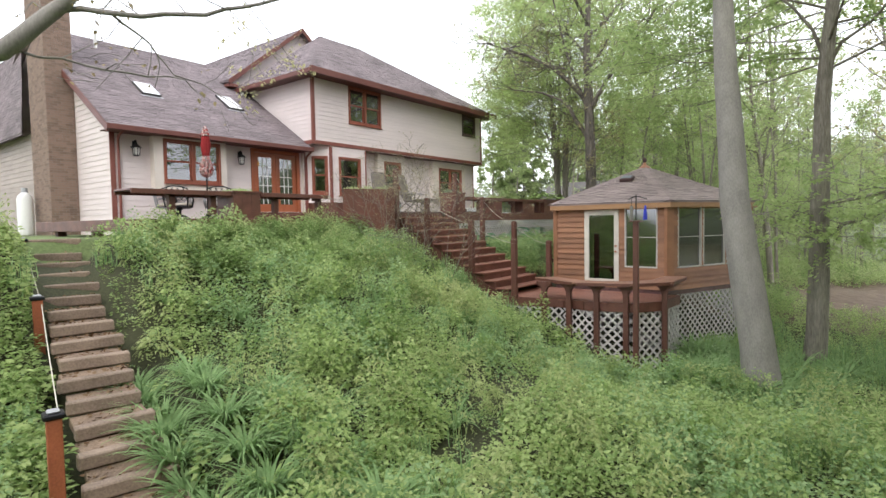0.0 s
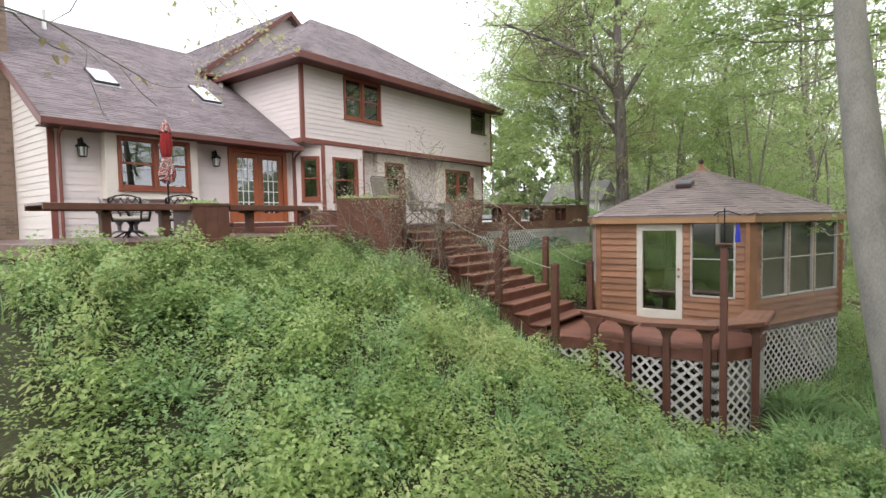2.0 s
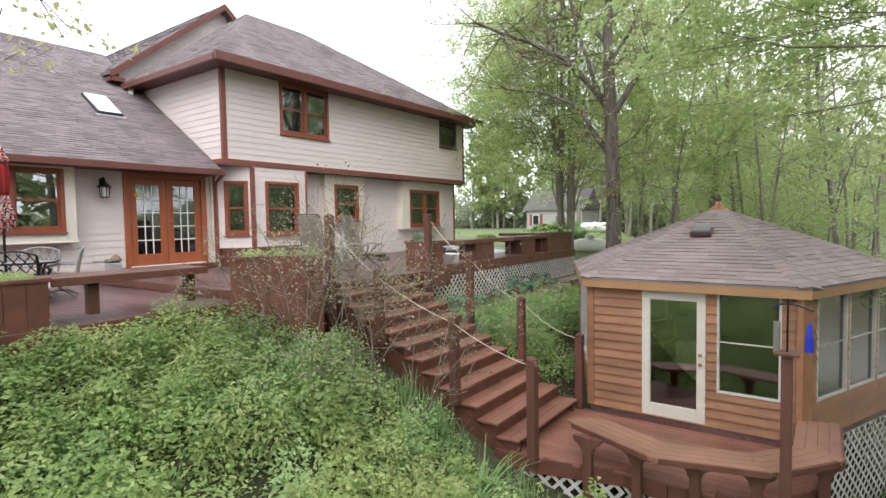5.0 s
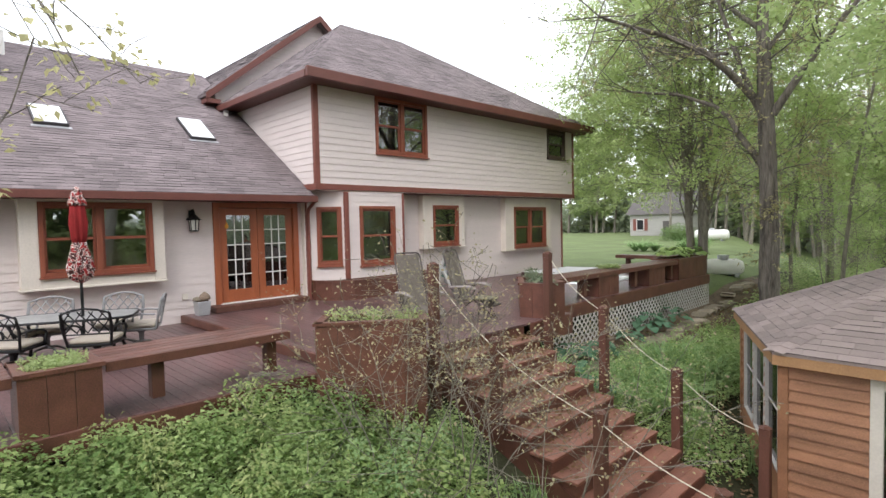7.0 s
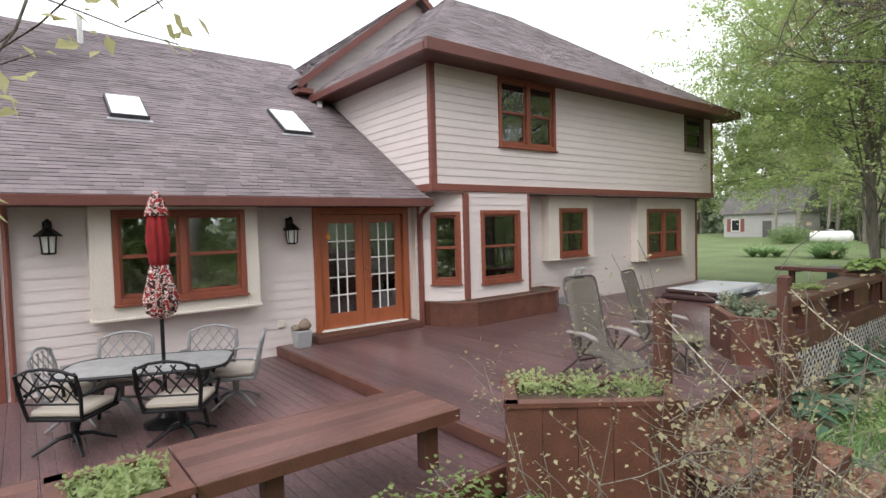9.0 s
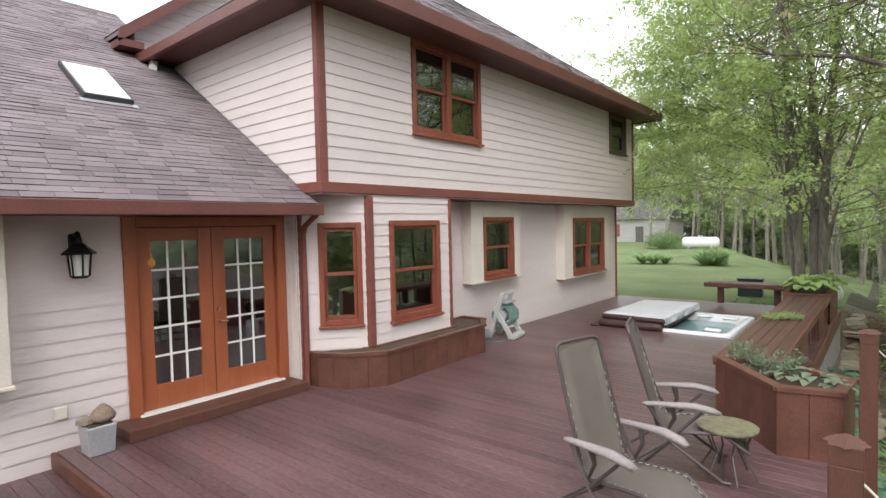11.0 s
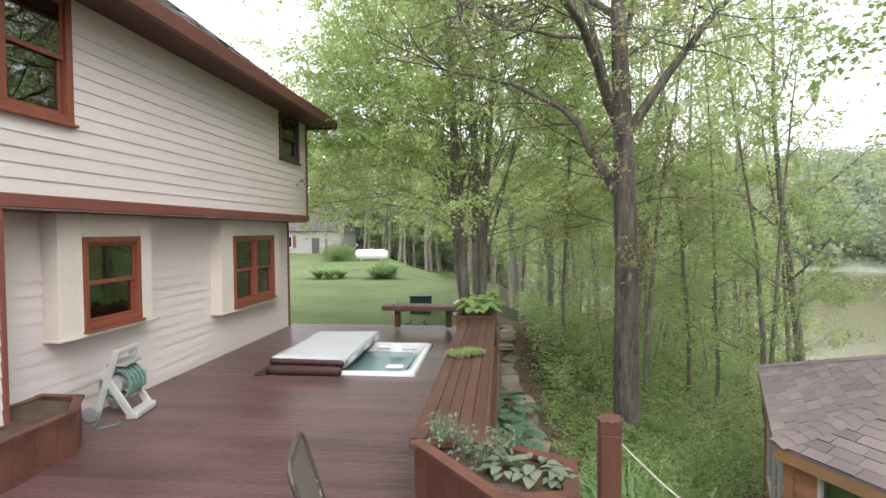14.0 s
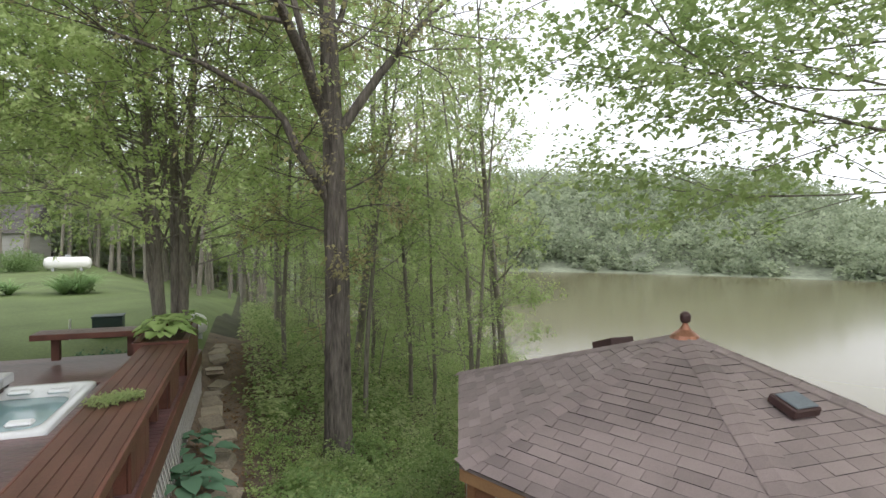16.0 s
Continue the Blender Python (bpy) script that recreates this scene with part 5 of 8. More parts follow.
# ---- things on the deck ----
def patio_chair(m, label, tone=None):
    """A cast chair with a latticed back, curved arms and a cushion."""
    mat = tone or M_BLACK
    k = thing("patio_chair", m, label, "chair", "chairs round the patio table")
    part("column", T([(0, 0, 0.38), (0, 0, 0.3), (0, 0, 0.12)], [0.09, 0.04, 0.034], 10), mat, k)
    for i in range(4):
        c, q = math.cos(math.pi * (0.25 + 0.5 * i)), math.sin(math.pi * (0.25 + 0.5 * i))
        part("foot", T([(0.02 * c, 0.02 * q, 0.15), (0.14 * c, 0.14 * q, 0.13), (0.27 * c, 0.27 * q, 0.05), (0.34 * c, 0.34 * q, 0.013)], [0.026, 0.022, 0.018, 0.013], 6), mat, k)
    for sx in (-1, 1):
        part("arm", T([(sx * 0.27, -0.24, 0.66), (sx * 0.3, -0.05, 0.68), (sx * 0.3, 0.15, 0.64), (sx * 0.28, 0.24, 0.58), (sx * 0.25, 0.22, 0.4)], 0.018, 6), mat, k)
    part("seat", B(-0.27, 0.27, -0.25, 0.27, 0.38, 0.42, 0.01), mat, k)
    part("cushion", B(-0.25, 0.25, -0.23, 0.26, 0.42, 0.5, 0.025), M_CUSHION, k, "beige seat cushion")
    back = part("back_frame", T([(-0.25, -0.24, 0.4), (-0.29, -0.29, 0.7), (-0.28, -0.33, 0.9), (-0.14, -0.35, 0.96), (0, -0.355, 0.98), (0.14, -0.35, 0.96), (0.28, -0.33, 0.9), (0.29, -0.29, 0.7), (0.25, -0.24, 0.4)], 0.018, 6), mat, k)
    bm = bmesh.new()
    for i in range(-3, 4):
        for sg in (1, -1):
            a, b = i * 0.13, i * 0.13 + sg * 0.22
            pts = []
            for j in range(5):
                f = j / 4
                x = max(-0.27, min(0.27, a + (b - a) * f))
                z = 0.6 + 0.33 * f
                pts.append((x, -0.265 - 0.2 * (z - 0.6), z))
            tube(bm, pts, 0.009, 4)
    tube(bm, [(-0.28, -0.265, 0.58), (0.28, -0.265, 0.58)], 0.012, 5)
    part("back_lattice", bm, mat, k)
    return k


def patio_table(m):
    k = thing("patio_table", m, "rounded rectangular patio table with a mottled grey top", "table")
    bm = bmesh.new()
    soft_box = lambda v: math.copysign(abs(v) ** 0.42, v)
    pts = [(0.9 * soft_box(math.cos(a)), 0.5 * soft_box(math.sin(a))) for a in (2 * math.pi * (i + 0.5) / 40 for i in range(40))]
    prism(bm, pts, 0.7, 0.712)
    part("tabletop", bm, M_GREYTOP, k, "pale grey mottled tabletop")
    part("rim", T([(x, y, 0.7) for x, y in pts + pts[:1]], 0.02, 6), M_BLACK, k)
    for sx in (-1, 1):
        for sy in (-1, 1):
            part("leg", T([(sx * 0.7, sy * 0.35, 0.69), (sx * 0.6, sy * 0.28, 0.35), (sx * 0.68, sy * 0.36, 0.0)], 0.024, 6), M_BLACK, k)
    return k


M_GREYTOP = material("mottled pale tabletop", (0.34, 0.34, 0.34), 0.3, 0.2, 6, 60, 0.05)
M_PATTERN = material("red cloth with white and dark print", (0.45, 0.12, 0.1), 0.85, 0.3, 15, 24, 0.1)
pr = [n for n in M_PATTERN.node_tree.nodes if n.type == "VALTORGB"][0]
pr.color_ramp.interpolation = "CONSTANT"
for pos, col in ((0.475, (0.72, 0.62, 0.58, 1)), (0.515, (0.05, 0.012, 0.012, 1))):
    e = pr.color_ramp.elements.new(pos)
    e.color = col
pr.color_ramp.elements[0].color = (0.28, 0.018, 0.02, 1)
pr.color_ramp.elements[-1].color = (0.28, 0.02, 0.02, 1)
LD = -0.17
TABLE = (-14.6, 8.62)
patio_table(pose(*TABLE, LD, 0, 0, 66))
for x, y, rz, light in ((-14.35, 7.86, 49, False), (-13.86, 8.8, 57, False), (-15.45, 8.42, -112, True), (-15.12, 9.38, -121, True), (-14.68, 9.62, 156, True), (-15.2, 7.95, -20, True)):
    patio_chair(pose(x, y, LD, 0, 0, rz) @ Matrix.Diagonal((1.12, 1.08, 0.95, 1.0)), "pale grey cast-metal patio chair with a latticed back" if light else "black cast-metal patio chair with a latticed back and beige cushion", M_PALECHAIR if light else None)


def umbrella():
    k = thing("patio_umbrella", pose(-14.45, 8.75, LD), "closed red patio umbrella with a printed hem", "umbrella")
    part("pole", T([(0, 0, 0.0), (0, 0, 2.62)], 0.022, 8), M_BLACK, k)
    for name, zs, rs, mat, lab in (("canopy", (1.82, 1.95, 2.15, 2.32, 2.46), (0.07, 0.095, 0.11, 0.095, 0.08), M_RED, "folded red cloth"),
                                   ("hem", (1.24, 1.31, 1.46, 1.66, 1.88), (0.05, 0.13, 0.155, 0.115, 0.075), M_PATTERN, "red hem printed white and dark"),
                                   ("top_flap", (2.43, 2.47, 2.6, 2.72), (0.11, 0.105, 0.07, 0.02), M_PATTERN, "printed top flap")):
        bm = bmesh.new()
        rings = []
        for z, r in zip(zs, rs):
            rings.append([bm.verts.new(((r * (1 + 0.28 * math.cos(8 * a + z * 2))) * math.cos(a), (r * (1 + 0.28 * math.cos(8 * a + z * 2))) * math.sin(a), z)) for a in (2 * math.pi * i / 32 for i in range(32))])
        for a, b in zip(rings, rings[1:]):
            for i in range(32):
                bm.faces.new((a[i], a[(i + 1) % 32], b[(i + 1) % 32], b[i]))
        bm.faces.new(rings[0][::-1]); bm.faces.new(rings[-1])
        part(name, bm, mat, k, lab, smooth=True)
    part("base", lathe([(0.24, 0.0), (0.24, 0.05), (0.1, 0.1), (0.04, 0.2)]), M_BLACK, k)


umbrella()


M_ARM = material("taupe-grey moulded plastic", (0.3, 0.26, 0.25), 0.5, 0.14, 3.0, 40, 0.1)


def sling_chair(m):
    """A reclining sling chair: one taut cloth in a tube frame, flat arms, crossed legs. It faces +x."""
    k = thing("sling_chair", m, "taupe sling recliner with a bronze tube frame", "chair", "recliners on the deck")
    prof = [(0.7, 0.28), (0.5, 0.42), (0.28, 0.40), (0.05, 0.37), (-0.02, 0.41), (-0.08, 0.64), (-0.17, 0.94), (-0.26, 1.25)]
    side = [(x, z) for x, z in prof]
    loop = [(x, -0.26, z) for x, z in side] + [(-0.277, -0.245, 1.3), (-0.285, -0.2, 1.325), (-0.286, 0, 1.33), (-0.285, 0.2, 1.325), (-0.277, 0.245, 1.3)] + [(x, 0.26, z) for x, z in side[::-1]]
    part("frame", T(loop, 0.016, 8), M_GREYMETAL, k)
    for sy in (-1, 1):
        bm = bmesh.new()
        tube(bm, [(-0.14, sy * 0.31, 0.635), (-0.1, sy * 0.31, 0.645), (0.08, sy * 0.32, 0.665), (0.28, sy * 0.325, 0.68), (0.42, sy * 0.32, 0.64), (0.48, sy * 0.31, 0.6)], [0.022, 0.034, 0.04, 0.052, 0.046, 0.028], 10)
        for v in bm.verts:
            v.co.z = 0.62 + (v.co.z - 0.62) * 0.6
        part("arm", bm, M_ARM, k, "moulded mauve-grey armrest", smooth=True)
        part("arm_bracket", T([(0.1, sy * 0.3, 0.635), (0.12, sy * 0.29, 0.52), (0.06, sy * 0.28, 0.4)], [0.03, 0.018, 0.014], 6), M_GREYMETAL, k)
        part("cross_leg", T([(-0.1, sy * 0.3, 0.62), (0.1, sy * 0.31, 0.3), (0.5, sy * 0.31, 0.02), (0.56, sy * 0.31, 0.02)], 0.015, 6), M_GREYMETAL, k)
        part("cross_leg", T([(0.34, sy * 0.29, 0.6), (0.05, sy * 0.3, 0.3), (-0.32, sy * 0.3, 0.02), (-0.4, sy * 0.3, 0.02)], 0.015, 6), M_GREYMETAL, k)
    for x, z in ((0.52, 0.02), (-0.36, 0.02), (0.08, 0.3)):
        part("stretcher", T([(x, -0.31, z), (x, 0.31, z)], 0.012, 6), M_GREYMETAL, k)
    part("end_rail", T([(prof[0][0], -0.26, prof[0][1]), (prof[0][0], 0.26, prof[0][1])], 0.016, 8), M_GREYMETAL, k)
    prof = prof + [(-0.278, 1.31)]
    bm = bmesh.new()
    up = [[bm.verts.new((x, y, z - 0.012 * (1 - (y / 0.235) ** 2))) for y in (-0.235, -0.12, 0, 0.12, 0.235)] for x, z in prof]
    for a, b in zip(up, up[1:]):
        for i in range(4):
            bm.faces.new((a[i], a[i + 1], b[i + 1], b[i]))
    bmesh.ops.solidify(bm, geom=bm.faces[:], thickness=0.006)
    part("sling", bm, M_SLING, k, "taut taupe mesh cloth", smooth=True)
    for sy in (-1, 1):
        zig = [(x, sy * (0.232 if i % 2 else 0.262), z + 0.006) for i, (x, z) in enumerate(zip(np.interp(np.linspace(0, 6.3, 46), range(9), [p[0] for p in prof]), np.interp(np.linspace(0, 6.3, 46), range(9), [p[1] for p in prof])))]
        part("lacing", T(zig, 0.003, 4), M_ROPE, k, "pale elastic lacing")
    return k


sling_chair(pose(-11.835, 13.33, 0, 0, 0, -15))
sling_chair(pose(-11.8, 14.55, 0, 0, 0, 14))
k = thing("side_table", pose(-11.25, 14.6, 0), "small round mosaic-topped side table on bent wire legs", "table")
part("tabletop", lathe([(0.24, 0.42), (0.25, 0.43), (0.25, 0.445), (0.23, 0.45)], 20), material("mossy mosaic top", (0.2, 0.185, 0.11), 0.5, 0.3, 14, 60, 0.2), k, "mottled olive mosaic top")
for i in range(6):
    a = i * math.pi / 3
    part("leg", T([(0.2 * math.cos(a), 0.2 * math.sin(a), 0.42), (0.12 * math.cos(a), 0.12 * math.sin(a), 0.22), (0.24 * math.cos(a), 0.24 * math.sin(a), 0.0)], 0.009, 5), M_GREYMETAL, k)


def hot_tub():
    k = thing("hot_tub", pose(0, 0, 0), "sunken white acrylic hot tub with a half-folded grey cover", "hot tub")
    cx_, cy_ = (TX0 + TX1) / 2, (TY0 + TY1) / 2
    hx, hy = (TX1 - TX0) / 2 - 0.02, (TY1 - TY0) / 2 - 0.02

    def ring(sx, sy, z, r=0.3):
        out = []
        for qx, qy, a0 in ((1, 1, 0), (-1, 1, 90), (-1, -1, 180), (1, -1, 270)):
            for s in range(5):
                a = radians(a0 + 22.5 * s)
                out.append((cx_ + qx * (sx - r) + r * math.cos(a), cy_ + qy * (sy - r) + r * math.sin(a), z))
        return out

    bm = bmesh.new()
    levels = [ring(hx, hy, -0.1, 0.16), ring(hx, hy, 0.03, 0.16), ring(hx - 0.02, hy - 0.02, 0.055, 0.16), ring(hx - 0.13, hy - 0.13, 0.05, 0.24), ring(hx - 0.19, hy - 0.19, -0.03), ring(hx - 0.34, hy - 0.34, -0.3),
              ring(hx - 0.6, hy - 0.6, -0.36), ring(hx - 0.66, hy - 0.66, -0.75)]
    vs = [[bm.verts.new(p) for p in l] for l in levels]
    for a, b in zip(vs, vs[1:]):
        for i in range(20):
            bm.faces.new((a[i], a[(i + 1) % 20], b[(i + 1) % 20], b[i]))
    bm.faces.new(vs[-1])
    part("shell", bm, M_ACRYLIC, k, smooth=True)
    for px, py in ((TX1 - 0.45, TY1 - 0.5), (TX1 - 0.45, TY0 + 0.5), (TX1 - 1.0, TY1 - 0.42)):
        part("head_rest", B(px - 0.16, px + 0.16, py - 0.09, py + 0.09, 0.0, 0.07, 0.03), M_ACRYLIC, k)
    wmat = bpy.data.materials.new("clear tub water")
    wmat.use_nodes = True
    b = wmat.node_tree.nodes["Principled BSDF"]
    b.inputs["Base Color"].default_value = (0.22, 0.34, 0.36, 1)
    b.inputs["Roughness"].default_value = 0.08
    no, bp = wmat.node_tree.nodes.new("ShaderNodeTexNoise"), wmat.node_tree.nodes.new("ShaderNodeBump")
    no.inputs["Scale"].default_value = 9
    bp.inputs["Strength"].default_value = 0.3
    wmat.node_tree.links.new(no.outputs[0], bp.inputs["Height"])
    wmat.node_tree.links.new(bp.outputs[0], b.inputs["Normal"])
    bm = bmesh.new()
    bm.faces.new([bm.verts.new(p) for p in ring(hx - 0.29, hy - 0.29, -0.1)])
    part("tub_water", bm, wmat, k, "pale blue-green water")
    # folded cover: two foam halves, slack vinyl hanging over the edges
    def slab(x0, x1, y0, y1, z0, z1, sag, ph):
        """A padded slab with slightly uneven faces."""
        nx, ny = 10, 16
        bm = bmesh.new()
        top = [[None] * (ny + 1) for _ in range(nx + 1)]
        low = [[None] * (ny + 1) for _ in range(nx + 1)]
        for i in range(nx + 1):
            for j in range(ny + 1):
                u, v = i / nx, j / ny
                wob = sag * (math.sin(5.1 * v + ph) * math.sin(2.3 * u + 1.3 * ph) + 0.4 * math.sin(17 * v + 3 * u + ph))
                edge = 0.012 * (math.sin(19 * v + ph) if i in (0, nx) else 0) + 0.01 * (math.sin(23 * u + ph) if j in (0, ny) else 0)
                rim = 0.02 if i in (0, nx) or j in (0, ny) else 0.0
                x, y = x0 + (x1 - x0) * u + edge, y0 + (y1 - y0) * v + edge
                top[i][j] = bm.verts.new((x, y, z1 + wob - rim))
                low[i][j] = bm.verts.new((x, y, z0 + 0.3 * wob))
        for i in range(nx):
            for j in range(ny):
                bm.faces.new((top[i][j], top[i + 1][j], top[i + 1][j + 1], top[i][j + 1]))
                bm.faces.new((low[i][j], low[i][j + 1], low[i + 1][j + 1], low[i + 1][j]))
        for i in range(nx):
            bm.faces.new((low[i][0], low[i + 1][0], top[i + 1][0], top[i][0]))
            bm.faces.new((top[i][ny], top[i + 1][ny], low[i + 1][ny], low[i][ny]))
        for j in range(ny):
            bm.faces.new((top[0][j], top[0][j + 1], low[0][j + 1], low[0][j]))
            bm.faces.new((low[nx][j], low[nx][j + 1], top[nx][j + 1], top[nx][j]))
        return bm

    cov = part("cover", slab(TX0 - 0.12, TX0 + 1.2, TY0 - 0.12, TY1 + 0.02, 0.012, 0.16, 0.008, 0.4), M_COVERDARK, k, "dark brown folded vinyl cover", smooth=True)
    part("upper_half", slab(TX0 - 0.1, TX0 + 1.26, TY0 - 0.03, TY1 + 0.04, 0.17, 0.27, 0.014, 1.1), M_COVERDARK, cov, smooth=True)
    part("top_face", slab(TX0 - 0.08, TX0 + 1.25, TY0 + 0.0, TY1 + 0.03, 0.262, 0.288, 0.014, 1.1), M_COVER, cov, "pale grey weathered vinyl face", smooth=True)
    part("edge_face", slab(TX0 + 1.235, TX0 + 1.275, TY0 + 0.01, TY1, 0.13, 0.285, 0.004, 0.7), M_COVER, cov, "pale grey vinyl edge", smooth=True)
    for i, (y0, y1) in enumerate(((TY0 - 0.16, TY0 + 0.3), (TY0 + 0.34, TY0 + 1.1))):
        part("skirt_flap", slab(TX0 - 0.3, TX0 - 0.1, y0, y1, 0.008, 0.05, 0.018, 2.0 + i), M_COVERDARK, cov, "slack dark vinyl flap", smooth=True)


hot_tub()


M_REEL = material("weathered grey-white plastic", (0.5, 0.5, 0.48), 0.5, 0.1, 4, 40, 0.05)


def hose_reel(m):
    k = thing("hose_reel", m, "grey-white hose reel cart with a green coiled hose", "hose reel")
    for sy in (-1, 1):
        bm = bmesh.new()
        box(bm, -0.045, 0.045, sy * 0.25 - 0.025, sy * 0.25 + 0.025, -0.5, 0.5, 0.01, m=pose(-0.05, 0, 0.45, 0, 18, 0))
        box(bm, -0.05, 0.05, sy * 0.25 - 0.024, sy * 0.25 + 0.024, -0.36, 0.36, 0.01, m=pose(0.1, 0, 0.33, 0, -32, 0))
        part("side_frame", bm, M_REEL, k)
        part("wheel", T([(-0.22, sy * 0.27, 0.1), (-0.22, sy * 0.33, 0.1)], 0.1, 14), M_GALV, k)
    part("foot_bar", B(0.2, 0.36, -0.28, 0.28, 0.0, 0.1, 0.02), M_REEL, k)
    part("handle", B(0.08, 0.13, -0.26, 0.26, 0.86, 0.93, 0.012), M_REEL, k)
    part("tray", B(-0.06, 0.2, -0.22, 0.22, 0.7, 0.74, 0.008), M_GALV, k)
    pts = []
    for i in range(210):
        a = i * 2 * math.pi / 15
        pts.append((0.04 + (0.205 + 0.014 * math.sin(1.7 * i)) * math.cos(a), -0.2 + 0.4 * abs(((i / 60) % 2) - 1), 0.45 + (0.205 + 0.014 * math.sin(1.7 * i)) * math.sin(a)))
    part("hose", T(pts, 0.02, 5), M_GREEN, k, "green garden hose wound on the drum")
    part("drum", T([(0.02, -0.22, 0.45), (0.02, 0.22, 0.45)], 0.13, 14), M_GALV, k)
    part("crank", T([(0.02, 0.28, 0.45), (0.02, 0.34, 0.45), (0.16, 0.34, 0.5), (0.16, 0.42, 0.5)], 0.014, 6), M_GALV, k)
    part("loose_hose", T([(-0.1, -0.3, 0.012), (-0.1, -0.5, 0.012), (0.05, -0.62, 0.012), (0.2, -0.45, 0.012), (0.15, -0.3, 0.012)], 0.012, 5), M_GREEN, k)


hose_reel(pose(-16.2, 18.55, 0, 0, 0, 10))
# tin planter by the doors
k = thing("tin_pot", pose(-16.5, 11.32, 0), "square galvanised tin pot with a cone-shaped ornament", "pot")
bm = B(-0.14, 0.14, -0.14, 0.14, 0, 0.3, 0.01)
for v in bm.verts:
    f = 0.85 + 0.15 * v.co.z / 0.3
    v.co.x *= f; v.co.y *= f
part("tin", bm, M_GALV, k)
part("soil", B(-0.11, 0.11, -0.11, 0.11, 0.29, 0.315), M_SOIL, k)
co = lathe([(0.03, 0.3), (0.11, 0.34), (0.12, 0.38), (0.08, 0.45), (0.02, 0.5)])
bmesh.ops.translate(co, verts=co.verts, vec=(0.02, 0.05, 0))
part("ornament", co, M_TIMBER, k, "brown cone-shaped ornament", smooth=True)
st = lathe([(0.04, 0.31), (0.09, 0.33), (0.08, 0.37), (0.03, 0.4)], 9)
bmesh.ops.translate(st, verts=st.verts, vec=(-0.02, -0.1, 0))
part("stone", st, M_STONE, k)
k = thing("wall_outlet", EAST(XF + 0.025, 11.1, 0.33), "small pale outdoor socket cover on the siding", "socket")
part("cover", B(0, 0.03, -0.06, 0.06, 0, 0.13, 0.008), M_CREAM, k)
# dark crate and small stake behind the far bench
k = thing("storage_box", pose(-13.72, 29.9, gz(-13.72, 29.9), 0, 0, 4), "dark green storage box on the lawn behind the bench", "box")
ch = 0.3 - gz(-13.72, 29.9)
part("body", B(-0.36, 0.36, -0.26, 0.26, 0, ch - 0.05, 0.02), M_DARKGREEN, k)
part("lid", B(-0.39, 0.39, -0.29, 0.29, ch - 0.045, ch, 0.02), M_DARKGREEN, k)
k = thing("garden_stake", pose(-14.6, 29.7, gz(-14.6, 29.7)), "thin white stake on the lawn", "stake")
part("stake", T([(0, 0, 0), (0.02, 0, 0.25 - gz(-14.6, 29.7))], [0.03, 0.025], 8), M_WHITE, k)

# ---- timber garden steps with posts and rope ----
SB, ST, NS = Vector((-3.65, 2.44, -3.29)), Vector((-11.5, 4.07, -0.64)), 18
sdir = Vector((ST.x - SB.x, ST.y - SB.y, 0)).normalized()
sang = math.degrees(math.atan2(sdir.y, sdir.x))


def garden_steps():
    k = thing("garden_steps", pose(0, 0, 0), "weathered landscape-timber steps climbing through the bank", "steps", kind="structure")
    rng = random.Random(5)
    for i in range(NS):
        f = i / (NS - 1)
        p = SB.lerp(ST, f)
        p.z = max(p.z, gz(p.x, p.y) + 0.06)
        run = (ST - SB).length / (NS - 1)
        m = Matrix.Translation(p) @ pose(0, 0, 0, rng.uniform(-1, 1), rng.uniform(-1.5, 1.5), sang + rng.uniform(-2.5, 2.5))
        ob = part("timber", B(0, 0.15, -0.4 + rng.uniform(-0.04, 0.04), 0.4 + rng.uniform(-0.04, 0.04), -0.15, 0.0, 0.015), M_TIMBER, k)
        ob.matrix_basis = m
        ob = part("tread", B(0.15, run + 0.02, -0.37, 0.37, -0.12, -0.02, 0.01), M_DIRT, k, "bare earth tread with leaf litter")
        ob.matrix_basis = m


M_DIRT = material("bare reddish earth", (0.27, 0.19, 0.135), 0.95, 0.25, 3, 40, 0.7)
garden_steps()
snorm = Vector((-sdir.y, sdir.x, 0))
GPOSTS = []
for px, py, top in ((-5.06, 2.09, -1.99), (-8.37, 2.9, -1.28), (-11.6, 3.58, -0.52)):
    p = Vector((px, py, gz(px, py)))
    z0 = gz(p.x, p.y) - 0.2
    k = thing("garden_post", pose(p.x, p.y, z0, 0, 0, sang), "orange-red stained post with a black lamp cap", "post", "posts beside the garden steps")
    hh = top - z0 - 0.05
    part("shaft", B(-0.06, 0.06, -0.06, 0.06, 0, hh, 0.006), M_REDPOST, k)
    part("lamp_cap", B(-0.085, 0.085, -0.085, 0.085, hh, hh + 0.05, 0.012), M_BLACK, k, "black solar lamp cap")
    part("lens", B(-0.05, 0.05, -0.05, 0.05, hh + 0.05, hh + 0.075, 0.01), M_GALV, k)
    GPOSTS.append((p.x, p.y, z0 + hh - 0.06))
rope([(x + 0.065, y + 0.03, z) for x, y, z in GPOSTS], 0.05)

